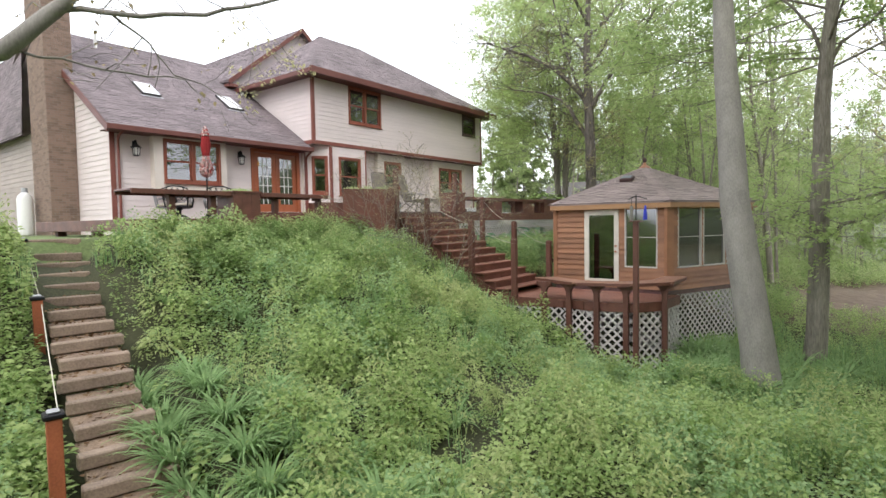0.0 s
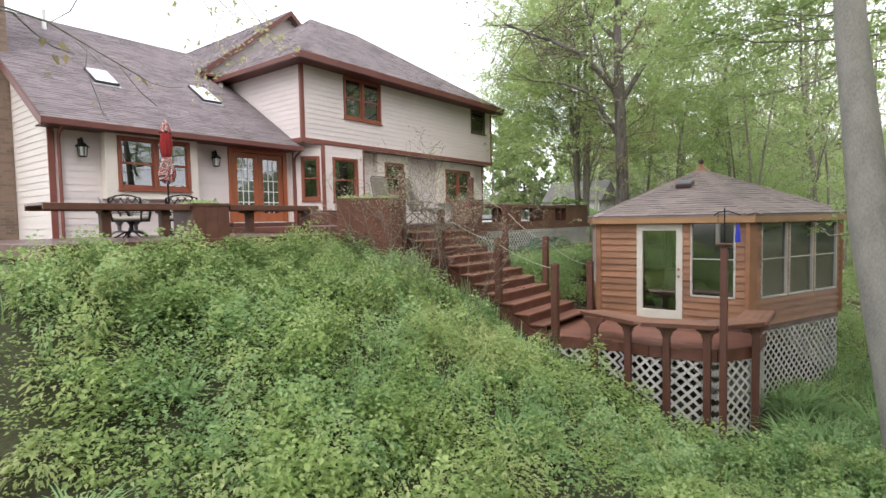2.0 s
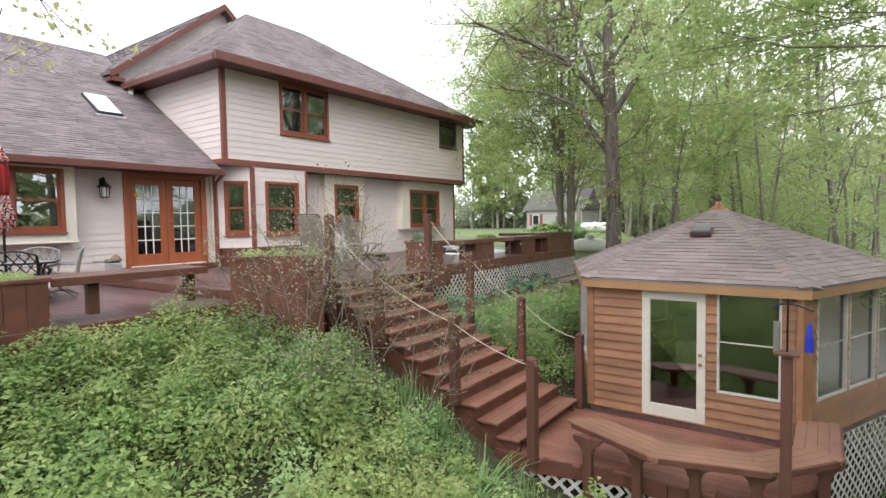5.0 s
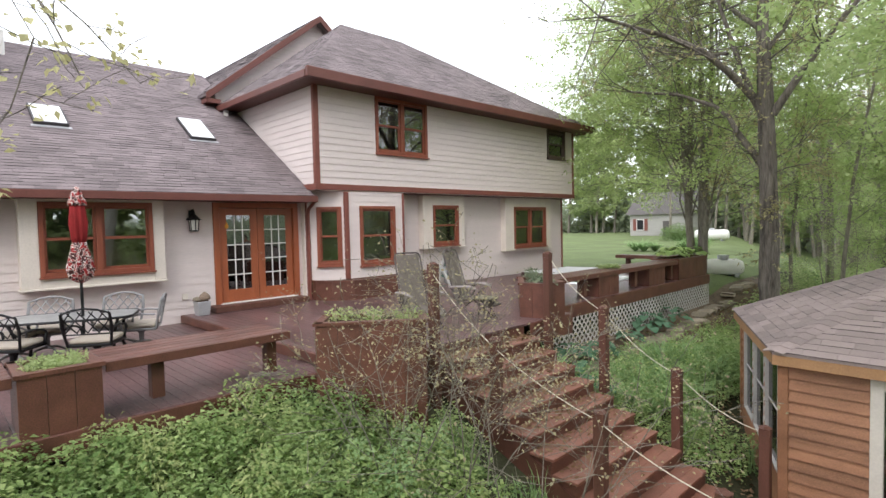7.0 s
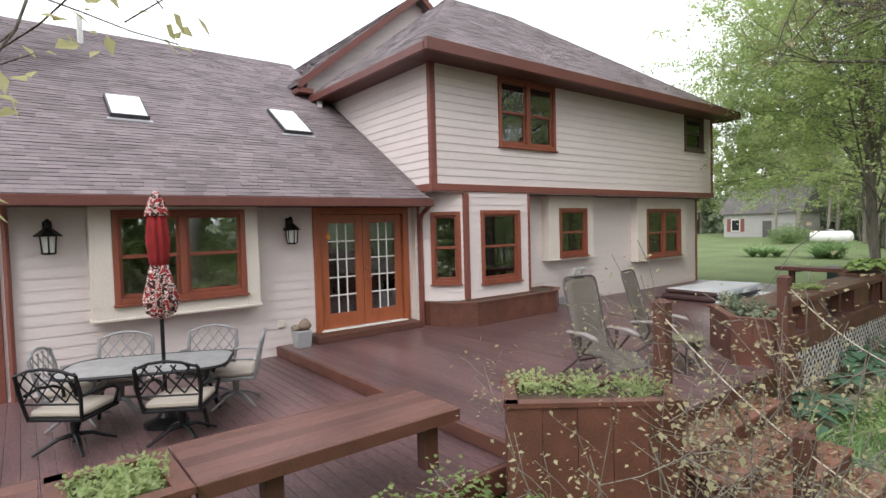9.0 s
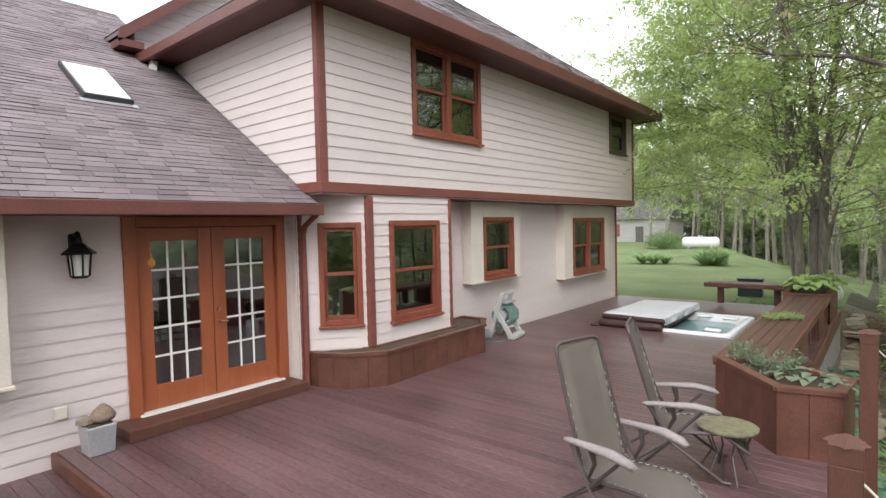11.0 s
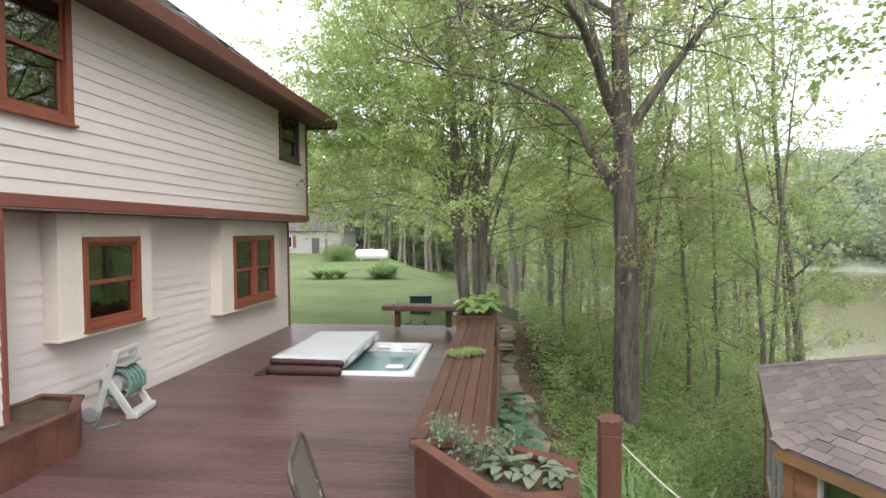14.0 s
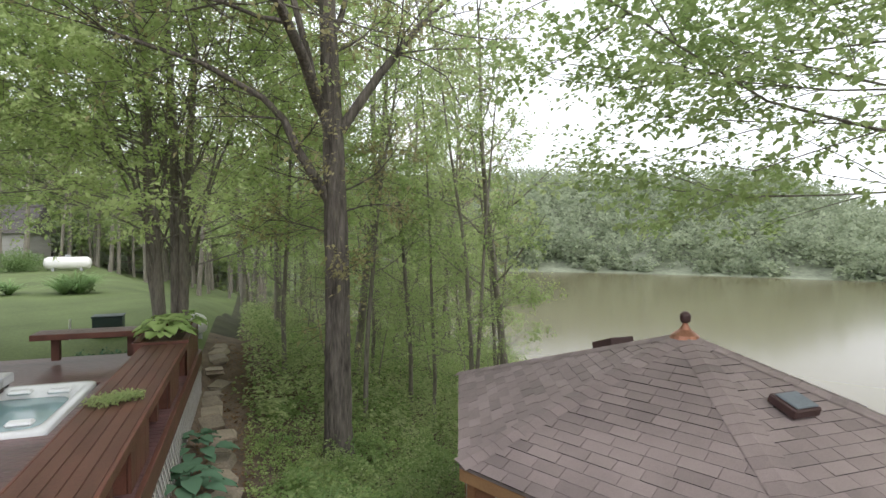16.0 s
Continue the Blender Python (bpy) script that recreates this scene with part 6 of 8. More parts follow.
# ---- things far off ----
def tank(m, ln, r, label):
    k = thing("propane_tank", m, label, "tank")
    bm = T([(-ln / 2, 0, r + 0.2), (-ln / 2 + 0.06, 0, r + 0.2), (-ln / 2 + 0.25, 0, r + 0.2), (ln / 2 - 0.25, 0, r + 0.2), (ln / 2 - 0.06, 0, r + 0.2), (ln / 2, 0, r + 0.2)], [r * 0.35, r * 0.75, r, r, r * 0.75, r * 0.35], 16)
    part("shell", bm, M_WHITE, k, smooth=True)
    part("dome_lid", T([(0, 0, 2 * r + 0.15), (0, 0, 2 * r + 0.35)], 0.2, 10), M_GALV, k)
    for sx in (-1, 1):
        part("foot", B(sx * ln * 0.3 - 0.08, sx * ln * 0.3 + 0.08, -r * 0.7, r * 0.7, 0, 0.45), M_GALV, k)


tank(pose(-23.3, 62, gz(-23.3, 62) - 0.1, 0, 0, 4), 3.1, 0.5, "white propane tank on the lawn")
tank(pose(-11.9, 29.7, gz(-11.9, 29.7) - 0.25, 0, 0, 35), 1.5, 0.33, "small grey-white tank beside the trees")


def far_house():
    k = thing("neighbour_house", pose(-36, 80, gz(-36, 80)), "pale grey far house with red window shutters beyond the lawn", "house")
    part("wall", B(-4.4, 4.3, 0, 7, -0.3, 3.0), M_FARWALL, k)
    bm = bmesh.new()
    prof = [(-0.5, 2.95), (7.5, 2.95), (3.5, 6.1)]
    a = [bm.verts.new((-4.9, y, z)) for y, z in prof]
    b = [bm.verts.new((4.8, y, z)) for y, z in prof]
    bm.faces.new(a); bm.faces.new(b[::-1])
    for i in range(3):
        bm.faces.new((a[i], a[(i + 1) % 3], b[(i + 1) % 3], b[i]))
    part("roof", bm, M_FARROOF, k, "grey-brown shingled roof")
    w = part("window", B(-3.45, -2.35, -0.06, 0.0, 0.75, 2.3), M_WHITE, k, "white-framed window")
    part("pane", B(-3.35, -2.45, -0.08, -0.061, 0.85, 2.2), M_BLACK, w)
    for x in (-3.95, -2.3):
        part("shutter", B(x, x + 0.45, -0.07, -0.0, 0.7, 2.35), M_TRIM, k, "red shutter")
    part("door", B(0.3, 1.3, -0.06, 0.0, -0.2, 2.0), M_FARROOF, k, "grey door")


M_FARWALL = material("pale grey far siding", (0.4, 0.385, 0.365), 0.7, 0.1, 1.0, 8, 0.1, stretch=(0.3, 0.3, 4))
M_FARROOF = material("pale grey far shingle", (0.12, 0.11, 0.105), 0.95, 0.12, 1.0, 10, 0.2)
far_house()
k = thing("gas_cylinder", pose(-20.75, 6.02, -0.57), "upright white gas cylinder beside the chimney", "gas cylinder")
part("body", lathe([(0.2, 0), (0.22, 0.06), (0.225, 0.14), (0.225, 1.2), (0.18, 1.32), (0.08, 1.42)], 20), M_WHITE, k, smooth=True)
part("valve_collar", lathe([(0.09, 1.4), (0.09, 1.55), (0.07, 1.56)], 12), M_GALV, k)
# flat edging stones beside the deck path
rng = random.Random(8)
for i in range(22):
    y = 15.9 + i * 0.62
    x = -10.42 - 0.008 * i + rng.uniform(-0.08, 0.08) - 0.25 * (i > 12)
    bm = B(-0.2, 0.2, -0.27, 0.27, -0.1, 0.05, 0.04)
    for v in bm.verts:
        v.co += Vector((rng.uniform(-0.05, 0.05), rng.uniform(-0.05, 0.05), rng.uniform(-0.02, 0.02)))
    ob = tagged(part("edging_stone", bm, M_STONE), "rough buff edging stone beside the deck", "stone", "edging stones along the deck")
    ob.matrix_basis = pose(x, y, gz(x, y) + 0.06, rng.uniform(-6, 6), rng.uniform(-6, 6), rng.uniform(-25, 25))

# ---- plants ----
def leaf_quads(rng, base, direc, length, width, droop=0.25):
    """One bent leaf for each row: base points, unit directions, lengths and half widths."""
    n = len(base)
    up = np.tile((0.0, 0.0, 1.0), (n, 1)) + rng.normal(0, 0.35, (n, 3))
    side = np.cross(direc, up)
    side /= np.linalg.norm(side, axis=1, keepdims=True) + 1e-9
    L, W = length[:, None], width[:, None]
    drop = np.zeros((n, 3))
    drop[:, 2] = -droop * length
    mid = base + direc * L * 0.45
    v = np.stack([base, mid + side * W, base + direc * L + drop, mid - side * W], 1).reshape(-1, 3)
    return v, np.arange(4 * n).reshape(-1, 4)


def unit(v):
    return v / (np.linalg.norm(v, axis=1, keepdims=True) + 1e-9)


def tube_np(pts, radii, sides):
    pts = np.asarray(pts, float)
    n = len(pts)
    d = unit(np.gradient(pts, axis=0))
    ref = np.tile((0.31, 0.95, 0.05), (n, 1))
    s = unit(np.cross(d, ref))
    u = np.cross(d, s)
    a = np.linspace(0, 2 * np.pi, sides, endpoint=False)
    ring = pts[:, None] + np.asarray(radii)[:, None, None] * (np.cos(a)[None, :, None] * s[:, None] + np.sin(a)[None, :, None] * u[:, None])
    v = ring.reshape(-1, 3)
    i, j = np.meshgrid(np.arange(n - 1), np.arange(sides), indexing="ij")
    q = np.stack([i * sides + j, i * sides + (j + 1) % sides, (i + 1) * sides + (j + 1) % sides, (i + 1) * sides + j], -1).reshape(-1, 4)
    return v, q


class Wood:
    """Gathers branch tubes and leaf places of one tree."""

    def __init__(self, seed):
        self.rng = np.random.default_rng(seed)
        self.v, self.f, self.n = [], [], 0
        self.at, self.dir = [], []

    def tube(self, pts, radii, sides):
        v, q = tube_np(pts, radii, sides)
        self.v.append(v)
        self.f.append(q + self.n)
        self.n += len(v)

    def path(self, p, d, length, steps, wander, lift):
        pts = [np.array(p, float)]
        d = np.array(d, float)
        for _ in range(steps):
            d = d + self.rng.normal(0, wander, 3) + np.array((0, 0, lift))
            d /= np.linalg.norm(d)
            pts.append(pts[-1] + d * length / steps)
        return np.array(pts), d

    twigs = True
    flat = 0.75
    kids = (0, 6, 5, 0)

    def branch(self, p, d, length, r, level, leafy, lift=0.04):
        steps = (7, 5, 3, 3)[min(level, 3)]
        pts, _ = self.path(p, d, length, steps, (0.05, 0.13, 0.17, 0.2)[min(level, 3)], lift)
        rad = np.linspace(r, max(r * 0.35, 0.004), steps + 1)
        if level < 3 or self.twigs:
            self.tube(pts, rad, (10, 5, 3, 3)[min(level, 3)])
        if level >= 3 or length < 0.5:
            k = leafy
            t = self.rng.uniform(0.15, 1.05, k)
            idx = np.clip(t * steps, 0, steps - 0.001)
            i = idx.astype(int)
            q = pts[i] + (pts[i + 1] - pts[i]) * (idx - i)[:, None]
            self.at.append(q + self.rng.normal(0, 0.07, (k, 3)))
            out = unit(self.rng.normal(0, 1, (k, 3)) * (1, 1, self.flat) + np.array((0, 0, -0.15)) + 0.7 * unit((pts[-1] - pts[0])[None]))
            self.dir.append(out)
            return
        kids = self.kids[level]
        for j in range(kids):
            t = 0.25 + 0.75 * (j + self.rng.random()) / kids
            i = min(int(t * steps), steps - 1)
            q = pts[i] + (pts[i + 1] - pts[i]) * (t * steps - i)
            base = unit((pts[i + 1] - pts[i])[None])[0]
            sidew = unit(np.cross(base, self.rng.normal(0, 1, 3))[None])[0]
            dd = base * 0.65 + sidew * 0.75
            dd[2] = dd[2] * self.flat
            self.branch(q, dd / np.linalg.norm(dd), length * (0.62 - 0.25 * t) * self.rng.uniform(0.8, 1.2), r * 0.42, level + 1, leafy, 0.02)

    def meshes(self, name, bark, leafmat, size, wide=0.3, droop=0.25, keep=1.0, airy=None):
        tm = raw(name + "_trunk", np.concatenate(self.v), np.concatenate(self.f), bark, True)
        at, di = np.concatenate(self.at), np.concatenate(self.dir)
        if keep < 1:
            sel = self.rng.random(len(at)) < keep
            at, di = at[sel], di[sel]
        if airy:
            sel = self.rng.random(len(at)) < np.interp(at[:, 2], (airy[0], airy[0] + 3.0), (1.0, airy[1]))
            at, di = at[sel], di[sel]
        ln = size * self.rng.uniform(0.6, 1.3, len(at))
        v, f = leaf_quads(self.rng, at, di, ln, ln * wide, droop)
        return tm, raw(name + "_crown", v, f, leafmat)


def grow(seed, height, r, crown, spread, limbs, leafy, lean=(0, 0), lift=0.06, twigs=False, thick=1.0, flat=0.45, kids=(0, 6, 5, 0)):
    w = Wood(seed)
    w.kids = kids
    w.flat = flat
    w.twigs = twigs
    steps = 12
    d = np.array((lean[0], lean[1], 1.0))
    pts = [np.array((0, 0, -0.4))]
    for i in range(steps):
        d = d + w.rng.normal(0, 0.035, 3) * (1, 1, 0)
        pts.append(pts[-1] + d / np.linalg.norm(d) * (height + 0.4) / steps)
    pts = np.array(pts)
    rad = r * np.concatenate([[1.3, 1.05], np.linspace(1.0, 0.12, steps - 1)])
    w.tube(pts, rad, 12)
    for j in range(limbs):
        t = crown + (1 - crown) * (j + w.rng.random() * 0.6) / limbs
        i = min(int(t * steps), steps - 1)
        q = pts[i] + (pts[i + 1] - pts[i]) * (t * steps - i)
        az = j * 2.4 + w.rng.uniform(-0.4, 0.4)
        rel = (t - crown) / (1 - crown)
        el = radians(15 + 45 * rel + w.rng.uniform(-8, 8))
        ln = spread * (1 - 0.6 * rel) * w.rng.uniform(0.8, 1.15)
        w.branch(q, (math.cos(az) * math.cos(el), math.sin(az) * math.cos(el), math.sin(el)), ln, r * (0.3 - 0.12 * rel) * thick, 1, leafy, lift)
    return w


def plant_tree(name, m, meshes, label, group="", category="tree"):
    k = thing(name, m, label, category, group)
    for nm, me in zip(("trunk", "crown"), meshes):
        ob = new(nm, me)
        ob.parent = k
    return k


def ridged_trunk(w, path, radii, sides=44, rows=70, deep=0.11):
    """A trunk whose bark stands in uneven upright ridges."""
    t = np.linspace(0, len(path) - 1, rows)
    c = np.stack([np.interp(t, range(len(path)), path[:, i]) for i in range(3)], 1)
    rad = np.interp(t, range(len(path)), radii)
    a = np.linspace(0, 2 * np.pi, sides, endpoint=False)
    A, Z = np.meshgrid(a, c[:, 2])
    ridge = np.abs(np.sin(5.5 * A + 1.6 * np.sin(0.9 * Z) + 0.9 * np.sin(3 * A + 2.1 * Z))) + 0.6 * np.abs(np.sin(4 * A - 1.1 * np.sin(1.7 * Z) + 2.3 * Z))
    R = rad[:, None] * (1 + deep * (ridge - 0.9)) + w.rng.normal(0, 0.004, A.shape)
    v = np.stack([c[:, :1] + R * np.cos(A), c[:, 1:2] + R * np.sin(A), Z], -1).reshape(-1, 3)
    i, j = np.meshgrid(np.arange(rows - 1), np.arange(sides), indexing="ij")
    w.v.append(v)
    w.f.append(np.stack([i * sides + j, i * sides + (j + 1) % sides, (i + 1) * sides + (j + 1) % sides, (i + 1) * sides + j], -1).reshape(-1, 4) + w.n)
    w.n += len(v)


# the big oak beside the deck
OX, OY = -8.51, 22.65
OZ = -gz(OX, OY)
ok = Wood(101)
ox = np.array([(0, 0, -0.5), (0.0, 0, 0.7), (-0.01, 0, OZ + 1.6), (-0.05, 0, OZ + 3.2), (-0.11, 0, OZ + 4.8), (-0.19, 0, OZ + 6.8), (-0.1, 0.1, OZ + 10.0), (0.0, 0.1, OZ + 14.5)])
ridged_trunk(ok, ox, [0.32, 0.23, 0.2, 0.188, 0.17, 0.13, 0.08, 0.03], deep=0.2)
for p, d, ln, r in (((-0.15, 0, OZ + 6.0), (0.5, 0.6, 0.7), 5.0, 0.07), ((-0.15, 0, OZ + 6.6), (-0.7, 0.5, 0.6), 5.0, 0.08), ((-0.1, 0, OZ + 7.4), (0.7, 0.6, 0.6), 5.0, 0.08), ((-0.1, 0, OZ + 7.9), (-0.2, -0.9, 0.6), 4.5, 0.07),
                    ((-0.1, 0, OZ + 8.8), (0.5, -0.6, 0.7), 4.5, 0.07), ((-0.1, 0, OZ + 9.6), (-0.7, -0.2, 0.8), 4.5, 0.07), ((-0.1, 0, OZ + 10.8), (0.2, 0.8, 0.8), 4.0, 0.06),
                    ((-0.04, 0, OZ + 5.85), (0.85, 0.0, 0.35), 1.6, 0.025), ((-0.04, 0, OZ + 2.6), (-0.7, 0.3, 0.1), 1.3, 0.02), ((-0.04, 0, OZ + 3.3), (0.8, 0.1, 0.3), 1.5, 0.022),
                    ((-0.02, 0, OZ + 2.9), (0.9, -0.3, 0.35), 1.3, 0.02), ((-0.02, 0, OZ + 1.9), (0.5, -0.7, 0.1), 0.9, 0.015), ((-0.02, 0, OZ + 2.2), (-0.3, -0.7, -0.1), 0.9, 0.015)):
    d = np.array(d) / np.linalg.norm(d)
    ok.branch(p, d, ln, r, 1, 22, 0.05)
# the bent lower limb, the two main limbs of the fork, and a thinner one above
sl = np.array([(-0.12, 0, OZ + 3.1), (-0.37, 0, OZ + 3.5), (-0.74, -0.05, OZ + 4.08), (-0.95, -0.1, OZ + 4.55), (-1.3, -0.15, OZ + 4.88), (-2.25, -0.2, OZ + 5.35), (-3.55, -0.3, OZ + 5.65)])
ok.tube(sl, np.linspace(0.105, 0.03, 7), 8)
for lm, ra in (([(-0.08, 0, OZ + 4.4), (-0.37, -0.05, OZ + 4.95), (-0.7, -0.75, OZ + 5.5), (-1.1, -1.45, OZ + 6.0), (-1.7, -2.35, OZ + 6.35), (-2.1, -3.25, OZ + 6.45), (-2.5, -4.1, OZ + 6.6)], 0.12),
               ([(-0.37, -0.05, OZ + 4.95), (-0.55, -0.3, OZ + 5.6), (-0.75, -0.4, OZ + 6.3), (-1.0, -0.5, OZ + 7.2), (-1.3, -0.5, OZ + 8.4), (-1.6, -0.5, OZ + 9.6), (-2.0, -0.5, OZ + 11)], 0.075),
               ([(-0.05, 0, OZ + 4.3), (0.28, 0, OZ + 4.8), (0.75, 0, OZ + 5.5), (1.1, 0, OZ + 5.95), (1.6, 0, OZ + 6.6), (2.4, -0.1, OZ + 7.4), (3.8, -0.3, OZ + 9.4)], 0.11),
               ([(-0.8, -0.4, OZ + 6.1), (-1.1, -0.25, OZ + 6.2), (-1.35, -0.1, OZ + 6.26), (-1.9, -0.15, OZ + 6.4), (-2.4, -0.2, OZ + 6.48), (-3.2, -0.3, OZ + 6.9), (-4.0, -0.4, OZ + 7.6)], 0.05)):
    lm = np.array(lm)
    ok.tube(np.array([lm[0] + (lm[1] - lm[0]) * 0.3, *lm[1:]]), ra * np.linspace(1.0, 0.25, 7), 10)
    for i in range(3, 7):
        for k in range(5):
            d = ok.rng.normal(0, 1, 3) * (1, 1, 0.5) + (0, 0, 0.4)
            ok.branch(lm[i], d / np.linalg.norm(d), 2.0, 0.022, 2, 16, 0.0)
for i in range(1, 7):
    for k in (0, 1, 2):
        d = ok.rng.normal(0, 1, 3) * (1, 1, 0.6) + (-0.4, 0, 0.3)
        ok.branch(sl[i], d / np.linalg.norm(d), 1.7, 0.018, 2, 16, 0.0)
# short dry sprigs all along the trunk
for i in range(90):
    zz, a = ok.rng.uniform(0.4, 6.5), ok.rng.uniform(0, 2 * np.pi)
    ok.branch((0.16 * math.cos(a) - 0.03 * zz, 0.16 * math.sin(a), OZ + zz), unit(np.array([(math.cos(a), math.sin(a), ok.rng.uniform(-0.5, 0.5))]))[0], ok.rng.uniform(0.3, 0.85), 0.007, 3, 16, 0.0)
plant_tree("oak_tree", pose(OX, OY, gz(OX, OY)), ok.meshes("oak", M_BARK, L_OAK, 0.095, 0.3, keep=0.42), "tall furrowed grey-brown oak with sparse young leaves")

# pale-barked tree and the dark one beyond it, near the lower slope
pw = grow(102, 17, 0.3, 0.62, 4.6, 16, 28, (-0.145, 0.0))
plant_tree("beech_tree", pose(-0.78, 12.5, gz(-0.78, 12.5)), pw.meshes("beech", M_PALEBARK, L_MAPLE, 0.13, 0.32), "leaning smooth pale-barked tree on the lower slope")
bw = grow(103, 16, 0.22, 0.45, 6.6, 28, 28, (0.02, 0.0), 0.02, thick=0.5, flat=0.3, kids=(0, 10, 6, 0))
MZ = -gz(-0.25, 16.1)
for lm, ra in (([(0.1, 0, MZ - 0.2), (0.35, -0.1, MZ - 0.05), (0.95, -0.2, MZ + 0.06), (1.45, -0.3, MZ + 0.2), (2.6, -0.4, MZ + 0.7)], 0.085), ([(0.1, 0, MZ - 1.0), (0.25, -0.05, MZ - 0.85), (0.55, -0.1, MZ - 0.55), (1.0, -0.2, MZ - 0.4), (2.2, -0.4, MZ + 0.1)], 0.1),
               ([(-0.05, 0, MZ - 0.7), (-0.45, -0.1, MZ - 0.36), (-1.1, -0.2, MZ - 0.28), (-1.75, -0.3, MZ - 0.37)], 0.05), ([(0.1, 0, MZ + 2.9), (0.45, -0.1, MZ + 3.6), (0.97, -0.2, MZ + 3.9), (1.9, -0.4, MZ + 5.0)], 0.09), ([(0.1, 0, MZ + 3.4), (-0.1, -0.1, MZ + 4.0), (-0.5, -0.2, MZ + 4.6), (-1.3, -0.4, MZ + 5.4)], 0.08)):
    lm = np.array(lm)
    bw.tube(lm, 0.6 * ra * np.linspace(1.0, 0.4, len(lm)), 8)
    for i in range(1, len(lm)):
        for k in range(2):
            d = bw.rng.normal(0, 1, 3) * (1, 1, 0.4) + (0, 0, 0.2)
            bw.branch(lm[i], d / np.linalg.norm(d), 1.6, 0.018, 2, 30, 0.0)
bw.flat = 0.2
for zz, az, el, ln in ((3.2, 146, 12, 5.0), (3.8, 163, 12, 5.4), (4.4, 150, 13, 5.2), (5.0, 140, 14, 5.0), (5.6, 160, 12, 5.6), (6.4, 150, 14, 5.2)):
    a, e = radians(az), radians(el)
    bw.branch((0.08, 0, MZ + zz), (math.cos(a) * math.cos(e), math.sin(a) * math.cos(e), math.sin(e)), ln, 0.022, 1, 29, -0.012)
plant_tree("maple_tree", pose(-0.25, 16.1, gz(-0.25, 16.1)), bw.meshes("big_maple", M_BARKPALE, L_MAPLE, 0.105, 0.4), "large grey-barked maple with low spreading limbs")
# the clump of maples at the end of the deck
for i, (dx, dy, lx, ly, h) in enumerate(((0.04, 0, -0.07, 0.03, 17), (0.22, 0.22, 0.02, 0.06, 18), (0.36, -0.02, 0.075, 0.0, 15), (-0.06, 0.34, -0.13, 0.12, 15.5))):
    mw = grow(110 + i, h, 0.11, 0.17, 5.4, 24, 32, (lx, ly), 0.07, thick=0.6, flat=0.35, kids=(0, 9, 6, 0))
    for j in range(5):
        a, e, zz = j * 1.26 + i * 0.5, radians(mw.rng.uniform(58, 74)), mw.rng.uniform(1.6, 4.5)
        mw.branch((lx * zz, ly * zz, zz), (math.cos(a) * math.cos(e), math.sin(a) * math.cos(e), math.sin(e)), mw.rng.uniform(5, 8), 0.03, 1, 32, 0.02)
    if i in (0, 3):
        for zz, az in ((3.6, 158), (4.4, 170), (5.2, 150), (6.0, 165), (6.8, 156), (7.6, 172), (8.4, 160), (9.4, 150), (10.4, 170)):
            a, e = radians(az - 8 * (i == 3)), radians(18 + zz)
            mw.branch((lx * zz, ly * zz, zz), (math.cos(a) * math.cos(e), math.sin(a) * math.cos(e), math.sin(e)), 5.4 - 0.15 * zz, 0.022, 1, 30, -0.01)
    plant_tree("maple_tree", pose(-11.9 + dx, 26.5 + dy, gz(-12.0, 26.9)), mw.meshes("maple", M_BARKPALE, L_MAPLEPALE, 0.088, 0.4, airy=(8.0, 0.92)), "young-leaved maple in a clump at the lawn's edge", "maple clump")

# woods: a few shapes, planted many times over
SHAPES = [grow(200, 14, 0.16, 0.22, 4.2, 17, 11).meshes("wood_a", M_BARKPALE, L_MAPLE, 0.18, 0.36, airy=(7.0, 0.55)),
          grow(201, 16, 0.14, 0.3, 3.8, 17, 10, (0.05, 0)).meshes("wood_b", M_BARKPALE, L_UNDER, 0.18, 0.36, airy=(7.0, 0.55)),
          grow(202, 9, 0.08, 0.12, 3.0, 14, 20, (-0.04, 0.03)).meshes("wood_c", M_BARKPALE, L_MAPLE, 0.092, 0.36),
          grow(203, 6, 0.05, 0.08, 2.2, 13, 17, (0.08, 0.04)).meshes("wood_d", M_BARKPALE, L_UNDER, 0.08, 0.36),
          grow(204, 17, 0.2, 0.35, 4.5, 16, 10, (0, 0.04)).meshes("wood_e", M_BARKPALE, L_OAK, 0.18, 0.34, airy=(7.0, 0.55)),
          grow(205, 4.4, 0.03, 0.04, 1.7, 12, 13, (0.06, 0.0)).meshes("wood_f", M_BARKPALE, L_UNDER, 0.065, 0.36),
          grow(206, 11, 0.055, 0.2, 1.9, 13, 13, (0.02, 0.02)).meshes("wood_g", M_BARKPALE, L_MAPLE, 0.078, 0.36),
          grow(207, 3.2, 0.025, 0.05, 1.5, 10, 13, (-0.1, 0.05)).meshes("wood_h", M_BARKPALE, L_MAPLE, 0.062, 0.36)]
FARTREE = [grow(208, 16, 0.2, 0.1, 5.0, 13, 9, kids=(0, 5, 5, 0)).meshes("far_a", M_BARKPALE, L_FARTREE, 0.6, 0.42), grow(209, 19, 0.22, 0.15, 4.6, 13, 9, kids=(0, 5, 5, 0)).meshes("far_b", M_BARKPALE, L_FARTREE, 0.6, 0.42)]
LAB = ["tall woodland tree with fresh yellow-green leaves", "slender woodland tree with fresh green leaves", "small understorey maple with fresh leaves", "leafy green understorey sapling in the woods", "tall woodland oak with bronze-green leaves", "thin sapling with small fresh leaves to the ground", "slim pole-like young tree with airy leaves", "low bushy sapling with yellow-green leaves"]
NAM = ["woodland_tree", "woodland_tree", "understorey_tree", "sapling", "woodland_tree", "sapling", "young_tree", "sapling"]
rng = random.Random(77)
spots = []
